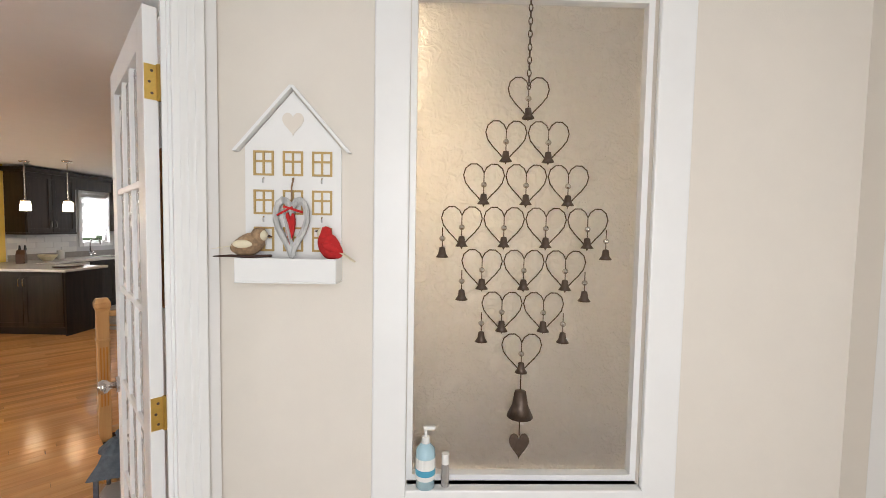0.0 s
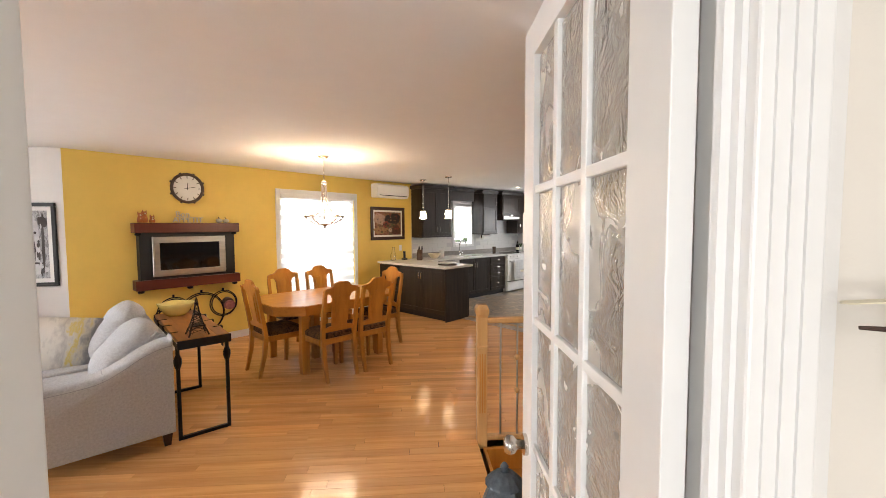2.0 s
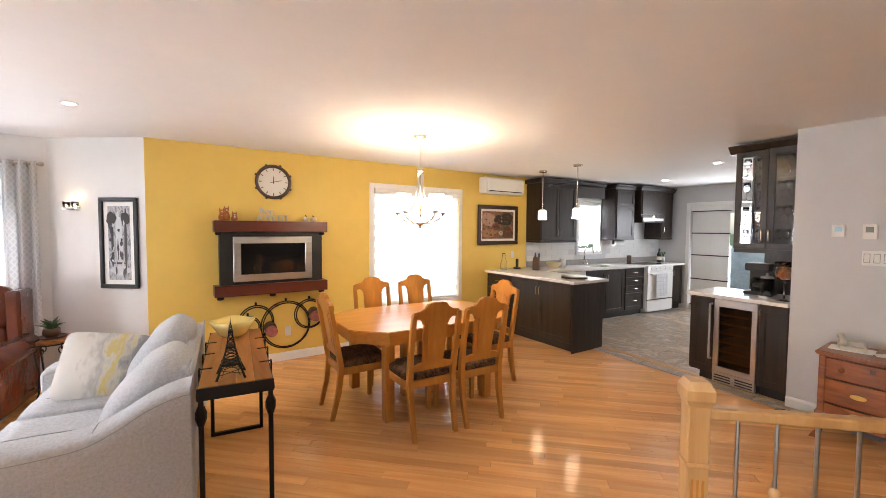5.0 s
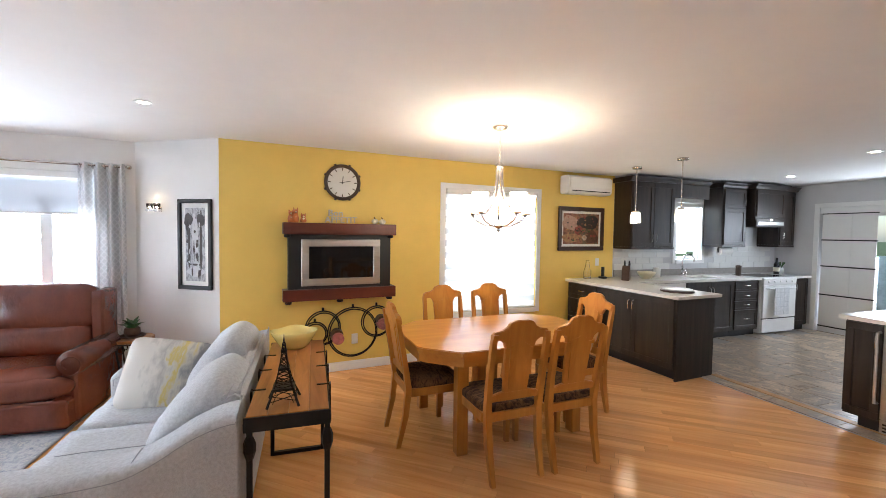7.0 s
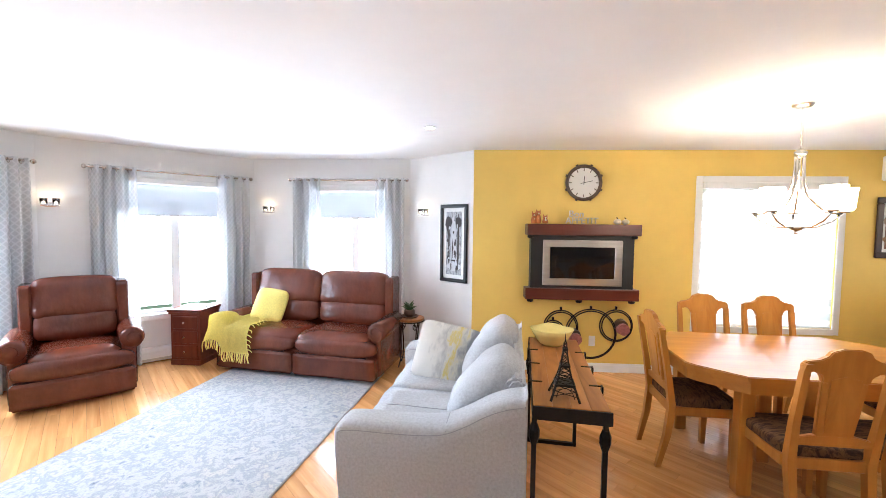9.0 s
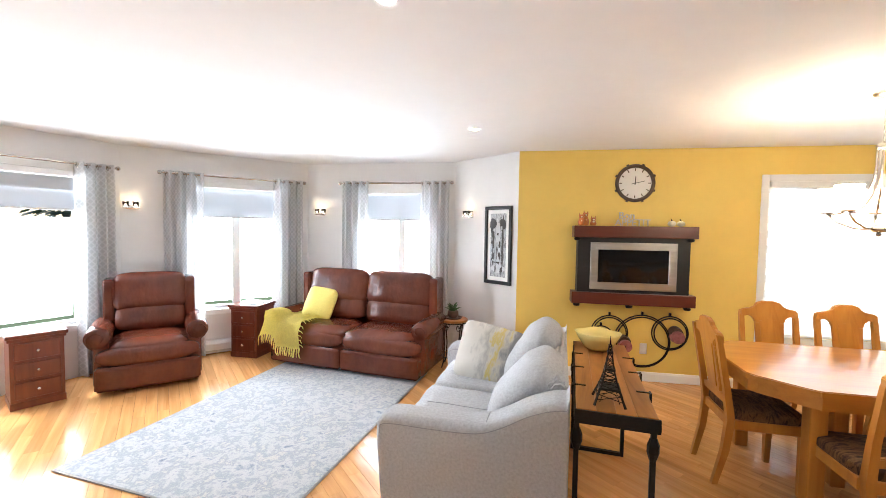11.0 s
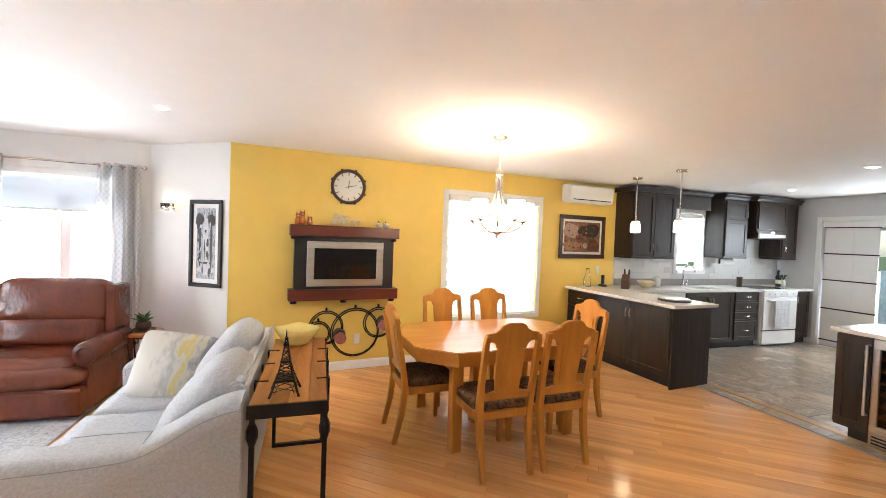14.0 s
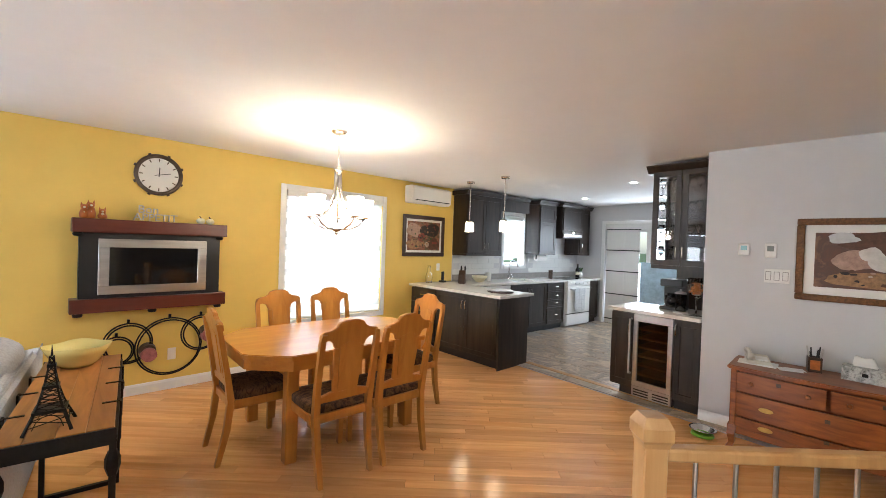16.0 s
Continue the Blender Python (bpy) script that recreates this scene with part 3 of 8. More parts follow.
# ---- windows ----
def window_unit(name, m, s0, s1, z0, z1, mullion=None, casing=0.065, depth=0.12, label="white framed window"):
    """A window in a wall's opening: frame, panes, casing and sill, in the wall's own frame (x along it, y towards the room)."""
    w = thing(name, label, "window", m, kind="structure")
    f = 0.045
    y0, y1 = -depth * 0.75, -depth * 0.45
    part("window_frame", boxes((s0, s1, y0, y1, z0, z0 + f), (s0, s1, y0, y1, z1 - f, z1), (s0, s0 + f, y0, y1, z0 + f, z1 - f), (s1 - f, s1, y0, y1, z0 + f, z1 - f), bevel=0.004), M_TRIM, w)
    edges = [s0 + f, s1 - f]
    if mullion:
        part("mullion", box(mullion - 0.045, mullion + 0.045, y0 + 0.003, y1 + 0.01, z0 + f, z1 - f, 0.005), M_TRIM, w)
        edges = [s0 + f, mullion - 0.045, mullion + 0.045, s1 - f]
    for a, b in zip(edges[::2], edges[1::2]):
        p = part("pane", box(a, b, (y0 + y1) / 2 - 0.003, (y0 + y1) / 2 + 0.003, z0 + f, z1 - f), M_PANE, w)
        p.visible_shadow = False
    if casing:
        for n, r in (("casing_side", (s0 - casing, s0, 0, 0.018, z0 - casing, z1 + casing)), ("casing_side", (s1, s1 + casing, 0, 0.018, z0 - casing, z1 + casing)), ("casing_head", (s0, s1, 0, 0.018, z1, z1 + casing)), ("window_sill", (s0, s1, -0.05, 0.03, z0 - casing, z0))):
            part(n, box(*r, bevel=0.004), M_TRIM, w)
    return w


Wy = lambda x: 4.98 - x
window_unit("window_1", WM_Y, Wy(3.83), Wy(2.44), 0.55, 2.10, label="white framed dining window with a zebra blind")
window_unit("window_2", WM_2, 0.32, 1.28, 0.55, 2.1, 0.72, label="white framed bay window with a mullion")
window_unit("window_3", WM_3, 0.40, 1.36, 0.55, 2.1, 0.88, label="white framed bay window with a mullion")
window_unit("window_4", WM_4, 0.34, 1.74, 0.55, 2.1, 1.04, label="wide white framed bay window")
window_unit("window_5", WM_K, K_FAR - 2.12, K_FAR - 1.55, 1.17, 2.10, label="white framed kitchen window over the sink")

zb = thing("zebra_blind", "white banded zebra blind drawn over the dining window", "blind", WM_Y)
part("cassette", box(Wy(3.82), Wy(2.45), -0.035, 0.03, 2.03, 2.10, 0.012), M_TRIM, zb)
part("cloth", box(Wy(3.825), Wy(3.14), -0.012, -0.010, 0.575, 2.03), M_ZEBRA, zb)
part("cloth", box(Wy(3.145), Wy(2.445), -0.0165, -0.0145, 0.575, 2.03), M_ZEBRA, zb)
part("bottom_bar", box(Wy(3.825), Wy(2.445), -0.02, -0.002, 0.552, 0.575, 0.005), M_TRIM, zb)
kb = thing("zebra_blind", "white banded blind half drawn in the kitchen window", "blind", WM_K)
part("cassette", box(K_FAR - 2.11, K_FAR - 1.56, -0.04, 0.0, 2.03, 2.09, 0.01), M_TRIM, kb)
part("cloth", box(K_FAR - 2.10, K_FAR - 1.57, -0.022, -0.020, 1.30, 2.03), M_ZEBRA, kb)
for wm, a, b, zb0 in ((WM_2, 0.33, 1.27, 1.70), (WM_3, 0.41, 1.35, 1.69), (WM_4, 0.35, 1.73, 1.72)):
    rb = thing("roller_blind", "grey translucent roller blind pulled part way down", "blind", wm, "living room blinds")
    part("cassette", box(a, b, -0.03, 0.035, 2.03, 2.10, 0.01), M_TRIM, rb)
    part("cloth", box(a + 0.01, b - 0.01, -0.012, -0.010, zb0, 2.03), M_BLIND, rb)
    part("bottom_bar", box(a + 0.01, b - 0.01, -0.018, -0.004, zb0 - 0.018, zb0, 0.004), M_STEEL, rb)


def curtain(m, s0, s1, z0=0.02, z1=2.19):
    t = thing("curtain", "grey lattice-patterned grommet curtain hanging gathered", "curtain", m @ Matrix.Translation((0, 0.09, 0)), "living room curtains")
    bm = bmesh.new()
    n, folds = 80, 4
    uv = bm.loops.layers.uv.new("UVMap")
    rows = []
    for k in range(13):
        z = z0 + (z1 - z0) * k / 12
        amp = 0.050 - 0.010 * k / 12
        row = []
        for i in range(n + 1):
            f = i / n
            s = s0 + (s1 - s0) * f
            y = amp * math.sin(2 * math.pi * folds * f + 0.5 * math.sin(5 * f + s0)) + 0.010 * noise.noise(Vector((s * 9, z * 1.3, s0)))
            row.append((bm.verts.new((s, y, z)), f))
        rows.append((row, z))
    wide = (s1 - s0) * 2.1
    for (a, za), (b, zb) in zip(rows, rows[1:]):
        for i in range(n):
            fc = bm.faces.new((a[i][0], a[i + 1][0], b[i + 1][0], b[i][0]))
            for lp, (u, v) in zip(fc.loops, ((a[i][1], za), (a[i + 1][1], za), (b[i + 1][1], zb), (b[i][1], zb))):
                lp[uv].uv = (u * wide, v)
    part("cloth", bm, M_CURTAIN, t, smooth=True)
    for i in range(folds * 2):
        f = (i + 0.5) / (folds * 2)
        ring = [((s0 + (s1 - s0) * f) + 0.004 * math.sin(a), 0.024 * math.cos(a) * 0.9, z1 - 0.035 + 0.024 * math.sin(a)) for a in (2 * math.pi * j / 10 for j in range(10))]
        part("grommet", tube(ring, 0.004, 5, True), M_NICKEL, t)


def rod(m, s0, s1):
    t = thing("curtain_rod", "brushed nickel curtain rod with ball ends", "curtain rod", m @ Matrix.Translation((0, 0.09, 2.165)), "curtain rods")
    part("rod", cyl((s0 + 0.02, 0, 0), (s1 - 0.02, 0, 0), 0.011, n=10), M_NICKEL, t)
    for s in (s0, s1):
        part("finial", ball((s, 0, 0), 0.024, 10), M_NICKEL, t)
        part("bracket", boxes((s - 0.02 + (0.08 if s == s0 else -0.05), s + 0.0 + (0.08 if s == s0 else -0.05), -0.09, 0.0, -0.012, 0.012)), M_NICKEL, t)


rod(WM_2, 0.03, 1.53)
curtain(WM_2, 0.06, 0.44)
curtain(WM_2, 1.13, 1.50)
rod(WM_3, 0.07, 1.67)
curtain(WM_3, 0.09, 0.46)
curtain(WM_3, 1.24, 1.64)
rod(WM_4, 0.05, 2.05)
curtain(WM_4, 0.08, 0.42)
curtain(WM_4, 1.66, 2.02)


def sconce(m, s, z):
    t = thing("wall_sconce", "chrome wall sconce with two small lit glass cups", "wall lamp", m @ Matrix.Translation((s, 0, z)), "wall sconces")
    part("backplate", box(-0.045, 0.045, 0, 0.015, -0.05, 0.0, 0.005), M_CHROME, t)
    part("arm", box(-0.075, 0.075, 0.035, 0.085, -0.045, -0.02, 0.006), M_CHROME, t)
    part("arm", box(-0.012, 0.012, 0.012, 0.05, -0.04, -0.022), M_CHROME, t)
    for x in (-0.045, 0.045):
        part("cup", lathe([(0.012, -0.02), (0.026, -0.018), (0.032, 0.035), (0.030, 0.035), (0.024, -0.012), (0.012, -0.012)], (x, 0.06, 0.0), 14), M_GLASS, t, smooth=True)
        part("bulb", lathe([(0.0, -0.012), (0.012, -0.010), (0.015, 0.012), (0.008, 0.03), (0.0, 0.038)], (x, 0.06, 0.0), 10), M_BULB, t, smooth=True)


sconce(WM_1, 0.72, 1.77)
sconce(WM_2, 1.83, 1.79)
sconce(WM_3, 1.93, 1.79)

# ---- dining: wall things ----
def framed(name, m, s, z, w, h, mats, label, bw=0.045, matw=0.03, depth=0.028):
    """A framed picture hung on a wall, x along the wall's face, y into the room."""
    t = thing(name, label, "picture", m @ Matrix.Translation((s, 0.002, z)))
    fr, mt, art = mats
    part("frame", boxes((-w / 2, w / 2, 0, depth, h / 2 - bw, h / 2), (-w / 2, w / 2, 0, depth, -h / 2, -h / 2 + bw), (-w / 2, -w / 2 + bw, 0, depth, -h / 2 + bw, h / 2 - bw), (w / 2 - bw, w / 2, 0, depth, -h / 2 + bw, h / 2 - bw), bevel=0.006), fr, t)
    iw, ih = w - 2 * bw, h - 2 * bw
    part("mat_board", box(-iw / 2, iw / 2, 0.002, 0.008, -ih / 2, ih / 2), mt, t)
    part("print", box(-iw / 2 + matw, iw / 2 - matw, 0.008, 0.0095, -ih / 2 + matw, ih / 2 - matw), art, t)
    return t


A_MARKET = blotch("print_market", [(0.03, 0.012, 0.008), (0.12, 0.04, 0.02), (0.28, 0.12, 0.06), (0.05, 0.05, 0.02), (0.45, 0.28, 0.16)], 7, 0.5)
A_CITY = blotch("print_city", [(0.02, 0.02, 0.022), (0.2, 0.2, 0.21), (0.5, 0.5, 0.51), (0.1, 0.1, 0.1), (0.62, 0.62, 0.63)], 9, 0.5, stretch=(2.5, 1, 0.7))
A_BREAD = blotch("print_bread", [(0.05, 0.02, 0.012), (0.14, 0.055, 0.03), (0.10, 0.05, 0.035), (0.28, 0.14, 0.07)], 4, 0.5)
P_DARK = mat("print_dark", (0.03, 0.018, 0.014), 0.5, var=0.4, scale=20)
P_CREAM = mat("print_cream", (0.55, 0.42, 0.30), 0.5, var=0.4, scale=16)
P_RED = mat("print_red", (0.26, 0.05, 0.03), 0.5, var=0.4, scale=16)
P_WHITE = mat("print_white", (0.68, 0.64, 0.58), 0.5, var=0.25, scale=12)
P_GREEN = mat("print_green", (0.06, 0.09, 0.02), 0.5, var=0.4, scale=16)
P_GREYL = mat("print_pale_grey", (0.62, 0.62, 0.62), 0.5, var=0.2, scale=14)
M_OLDGILT = mat("dark_gilt_frame", (0.20, 0.085, 0.025), 0.35, 0.4, var=0.6, scale=60, bump=0.5, bscale=90)
P_SAND = mat("print_sand", (0.42, 0.22, 0.09), 0.5, var=0.5, scale=26)
P_BROWN = mat("print_brown", (0.13, 0.05, 0.025), 0.5, var=0.5, scale=22)
P_BLUSH = mat("print_blush", (0.48, 0.30, 0.22), 0.5, var=0.4, scale=22)


def daub(picture, x, z, w, h, material, k, seed):
    """One painted shape with an uneven outline, laid flat on a print."""
    pts = []
    for j in range(18):
        a = 2 * math.pi * j / 18
        r = 1 + 0.34 * noise.noise(Vector((1.3 * math.cos(a), 1.3 * math.sin(a), seed * 3.7)))
        pts.append((x + w / 2 * r * math.cos(a), z + h / 2 * r * math.sin(a)))
    part("painted_shape", prism(pts, 0.0006), material, picture, m=Matrix.Translation((0, 0.0102 + 0.0007 * k, 0)))


# On these walls a picture's own x runs to the viewer's left.
village = framed("framed_painting", WM_Y, Wy(4.63), 1.635, 0.86, 0.63, (M_DKBROWN, M_PAPER, A_MARKET), "dark framed painting of a village scene on the yellow wall", 0.06, 0.035)
for k, (x, z, w, h, mm) in enumerate(((0.18, 0.08, 0.34, 0.22, P_BLUSH), (-0.12, 0.10, 0.40, 0.22, P_DARK), (0.17, -0.13, 0.36, 0.14, P_SAND), (0.05, -0.02, 0.16, 0.12, P_RED), (-0.20, -0.12, 0.26, 0.18, P_BROWN), (-0.06, -0.13, 0.10, 0.07, P_CREAM))):
    daub(village, x, z, w, h, mm, k, k + 1)
rnd = random.Random(21)
for k in range(60):
    daub(village, rnd.uniform(-0.27, 0.27), rnd.uniform(-0.17, 0.17), rnd.uniform(0.012, 0.05), rnd.uniform(0.012, 0.04), rnd.choice((P_DARK, P_RED, P_GREEN, P_SAND, P_BROWN, P_RED, P_BROWN, P_DARK)), 7 + k * 0.1, k + 20)
street = framed("framed_print", WM_1, 0.27, 1.40, 0.40, 0.90, (M_BLACK, M_PAPER, A_CITY), "black framed black and white street print on the white wall", 0.04, 0.045)
for k, (x, z, w, h, mm) in enumerate(((0.0, 0.02, 0.07, 0.60, P_GREYL), (0.0, -0.27, 0.20, 0.10, P_GREYL), (0.07, 0.02, 0.025, 0.56, P_DARK), (-0.07, 0.0, 0.03, 0.52, P_DARK), (0.08, 0.24, 0.10, 0.14, P_DARK), (-0.07, 0.25, 0.09, 0.12, P_DARK), (0.0, -0.20, 0.14, 0.02, P_DARK), (0.01, -0.06, 0.012, 0.20, P_DARK))):
    daub(street, x, z, w, h, mm, k, k + 60)
for k in range(26):
    daub(street, rnd.uniform(-0.10, 0.10), rnd.uniform(-0.32, 0.34), rnd.uniform(0.008, 0.03), rnd.uniform(0.02, 0.10), rnd.choice((P_DARK, P_GREYL, P_DARK)), 9 + k * 0.1, k + 80)
bread = framed("framed_painting", WM_R, 4.44 - 1.14, 1.50, 1.02, 0.64, (M_OLDGILT, M_PAPER, A_BREAD), "gilt framed still life of bread and dough above the dresser", 0.05, 0.06)
for k, (x, z, w, h, mm) in enumerate(((-0.05, 0.14, 0.66, 0.15, P_BROWN), (0.25, 0.17, 0.18, 0.08, P_GREYL), (0.0, -0.14, 0.70, 0.12, P_SAND), (0.19, 0.0, 0.24, 0.15, P_BLUSH), (0.09, 0.05, 0.13, 0.10, P_WHITE), (0.02, -0.01, 0.20, 0.13, P_WHITE), (-0.20, 0.02, 0.20, 0.13, P_CREAM), (-0.31, -0.06, 0.15, 0.12, P_BLUSH))):
    daub(bread, x, z, w, h, mm, k, k + 120)
for k in range(30):
    daub(bread, rnd.uniform(-0.33, 0.33), rnd.uniform(-0.18, -0.07), rnd.uniform(0.02, 0.06), rnd.uniform(0.012, 0.03), rnd.choice((P_BROWN, P_CREAM, P_DARK, P_SAND, P_BLUSH)), 9 + k * 0.1, k + 140)

clock = thing("wall_clock", "round white wall clock with a dark studded rim", "clock", WM_Y @ Matrix.Translation((Wy(1.19), 0.002, 2.085)) @ Matrix.Diagonal((0.94, 1, 0.94, 1)))
rim = [((0.19) * math.cos(a), 0.022, 0.19 * math.sin(a)) for a in (2 * math.pi * j / 40 for j in range(40))]
part("rim", tube(rim, 0.02, 8, True), M_BRONZE, clock, smooth=True)
part("face", cyl((0, 0, 0), (0, 0.02, 0), 0.185, n=40), M_PAPER, clock)
for k in range(8):
    a = 2 * math.pi * (k + 0.0) / 8 + 0.39
    part("stud", cyl((0.205 * math.cos(a), 0.02, 0.205 * math.sin(a)), (0.222 * math.cos(a), 0.02, 0.222 * math.sin(a)), 0.014, n=8), M_BRONZE, clock)
for k in range(12):
    a = 2 * math.pi * k / 12
    part("hour_mark", box(-0.005, 0.005, 0.02, 0.0215, 0.135, 0.165), M_BRONZE, clock, m=Matrix.Rotation(a, 4, "Y"))
part("hour_hand", box(-0.004, 0.004, 0.024, 0.026, -0.02, 0.075), M_BLACK, clock, m=Matrix.Rotation(radians(-4), 4, "Y"))
part("minute_hand", box(-0.003, 0.003, 0.027, 0.029, -0.04, 0.10), M_BLACK, clock, m=Matrix.Rotation(radians(-77), 4, "Y"))

fp = thing("electric_fireplace", "wall-hung electric fireplace with a steel frame and cherry shelves", "fireplace", WM_Y @ Matrix.Translation((Wy(1.165), 0.002, 0)))
part("mantel_shelf", box(-0.59, 0.59, 0, 0.19, 1.515, 1.635, 0.006), M_CHERRY, fp)
part("lower_shelf", box(-0.595, 0.595, 0, 0.17, 0.825, 0.945, 0.006), M_CHERRY, fp)
part("surround", box(-0.54, 0.54, 0.001, 0.13, 0.945, 1.515), M_BLACK, fp, "black panel")
part("steel_frame", boxes((-0.415, 0.415, 0.13, 0.155, 1.39, 1.465), (-0.415, 0.415, 0.13, 0.155, 0.978, 1.053), (-0.415, -0.34, 0.13, 0.155, 1.053, 1.39), (0.34, 0.415, 0.13, 0.155, 1.053, 1.39), bevel=0.003), M_STEEL, fp)
part("fire_glass", box(-0.34, 0.34, 0.128, 0.140, 1.053, 1.39), M_DKGLASS, fp)
for x, z, y in ((-0.53, 1.515, 0.15), (0.55, 1.515, 0.15), (-0.53, 0.825, 0.13), (0.02, 0.825, 0.13), (0.54, 0.825, 0.13)):
    part("bracket", lathe([(0.0, -0.035), (0.03, -0.03), (0.036, -0.012), (0.03, 0.0), (0.0, 0.0)], (x, y, z), 12), M_BLACKM, fp, smooth=True)

sign = thing("word_sign", "small pale metal word sign standing on the mantel", "sign", WM_Y @ Matrix.Translation((Wy(1.165), 0.085, 1.638)))
for body, size, z, x in (("Bon", 0.10, 0.075, -0.06), ("APPETIT", 0.095, 0.004, 0.0)):
    part("word", text_mesh(body, size, 0.02, "word"), M_LETTER, sign, m=Matrix.Translation((-x, 0, z)) @ Matrix.Rotation(radians(180), 4, "Z"))


def fox(x, h, dx):
    t = thing("fox_figurine", "little orange and white ceramic fox on the mantel", "figurine", WM_Y @ Matrix.Translation((Wy(x), 0.09, 1.637)), "fox figurines")
    part("body", lathe([(0.0, 0), (0.03, 0.002), (0.034, h * 0.3), (0.022, h * 0.62), (0.0, h * 0.68)], (0, 0, 0), 14), M_ORANGE, t, smooth=True)
    part("chest", ball((0, 0.017, h * 0.32), 0.019, 10, (0.9, 0.8, 1.4)), M_CREAM, t, smooth=True)
    part("head", ball((0, 0.004, h * 0.76), 0.026, 12, (1, 1, 0.85)), M_ORANGE, t, smooth=True)
    for s in (-1, 1):
        part("ear", cyl((s * 0.016, 0, h * 0.84), (s * 0.02, 0, h * 0.84 + 0.03), 0.010, 0.001, 6), M_ORANGE, t)
    part("muzzle", cyl((0, 0.02, h * 0.74), (0, 0.042, h * 0.72), 0.012, 0.003, 8), M_CREAM, t)


fox(0.655, 0.125, 0)
fox(0.70, 0.15, 0)
fox(0.775, 0.085, 0)


def pumpkin(x, r):
    t = thing("pumpkin_ornament", "small cream ceramic pumpkin on the mantel", "ornament", WM_Y @ Matrix.Translation((Wy(x), 0.09, 1.637)), "pumpkins on the mantel")
    bm = bmesh.new()
    bmesh.ops.create_uvsphere(bm, u_segments=32, v_segments=12, radius=r)
    for v in bm.verts:
        a = math.atan2(v.co.y, v.co.x)
        k = 1 - 0.10 * abs(math.cos(4 * a))
        v.co = Vector((v.co.x * k, v.co.y * k, v.co.z * 0.75 + r * 0.74))
    part("body", bm, M_CREAM, t, smooth=True)
    part("stem", tube([(0, 0, r * 1.4), (0.004, 0, r * 1.7), (0.012, 0, r * 2.0)], [0.007, 0.005, 0.004]), M_DARKB, t)


pumpkin(1.537, 0.04)
pumpkin(1.622, 0.038)

rack = thing("wall_candle_holder", "black iron ring wall candle holder with rose candles", "candle holder", WM_Y @ Matrix.Translation((0, 0.002, 0)))
for cx, cz, r in ((0.985, 0.50, 0.185), (1.31, 0.43, 0.275), (1.58, 0.53, 0.175), (0.90, 0.44, 0.13)):
    for dr, dy in ((0, 0.03), (-0.018, 0.045)):
        part("ring", tube([(Wy(cx) + (r + dr) * math.cos(a), dy, cz + (r + dr) * math.sin(a)) for a in (2 * math.pi * j / 40 for j in range(40))], 0.007, 6, True), M_BLACKM, rack, smooth=True)
    part("hook", box(Wy(cx) - 0.01, Wy(cx) + 0.01, 0, 0.03, cz + r - 0.005, cz + r + 0.035, 0.003), M_BLACKM, rack)
for cx, cz in ((1.135, 0.385), (1.635, 0.505)):
    part("candle_cup", cyl((Wy(cx), 0.0, cz + 0.03), (Wy(cx), 0.08, cz + 0.03), 0.07, 0.06, 18), M_BRONZE, rack)
    part("candle", cyl((Wy(cx), 0.05, cz), (Wy(cx), 0.12, cz), 0.066, 0.062, 20), M_ROSE, rack, "rose coloured round candle")


def outlet(m, s, z, w=0.07, h=0.115, name="wall_outlet", label="white wall outlet plate", n=2):
    t = thing(name, label, "outlet", m @ Matrix.Translation((s, 0.001, z)))
    part("plate", box(-w / 2, w / 2, 0, 0.006, -h / 2, h / 2, 0.003), M_PLASTIC, t)
    for k in range(n):
        if w > h:
            x = -w / 2 + w * (k + 0.5) / n
            # Grey plate: the shade in the gap round the rocker, put in as colour.
            part("rocker_gap_shade", box(x - 0.0185, x + 0.0185, 0.006, 0.0068, -0.036, 0.036), M_GREYTILE, t)
            part("rocker", box(x - 0.015, x + 0.015, 0.006, 0.010, -0.032, 0.032, 0.002), M_PLASTIC, t)
        else:
            z1 = -h / 4 + h / 2 * k
            part("socket", box(-0.016, 0.016, 0.006, 0.009, z1 - 0.014, z1 + 0.014, 0.002), M_PLASTIC, t)


outlet(WM_Y, Wy(1.335), 0.345)
outlet(WM_Y, Wy(4.99) + 0.03, 1.15)
outlet(WM_1, 0.45, 0.35)

ac = thing("air_conditioner", "white wall-mounted mini-split air conditioner", "air conditioner", WM_Y @ Matrix.Translation((Wy(4.62), 0.002, 2.12)))
part("body", prism([(0, 0), (0.16, 0.0), (0.195, 0.03), (0.20, 0.13), (0.19, 0.22), (0.16, 0.255), (0, 0.255)], 0.80, 0.012, "yz"), M_PLASTIC, ac)
part("front_panel", box(-0.385, 0.385, 0.197, 0.206, 0.085, 0.225, 0.004), M_PLASTIC, ac)
part("louver", box(-0.34, 0.34, 0.165, 0.197, 0.012, 0.026, 0.004), M_PLASTIC, ac)
part("outlet_slot", box(-0.35, 0.35, 0.196, 0.2015, 0.034, 0.046), M_BLACK, ac)

# ---- dining: table and chairs ----
TM = way((2.155, -1.68), -3)


def table_outline(a, b, c):
    q = [(a, b - c), (a - 0.03, b - c + 0.05), (a - c + 0.06, b - 0.05), (a - c, b)]
    pts = []
    for sx, sy, rev in ((1, 1, 0), (-1, 1, 1), (-1, -1, 0), (1, -1, 1)):
        pts += [(x * sx, y * sy) for x, y in (q[::-1] if rev else q)]
    return pts


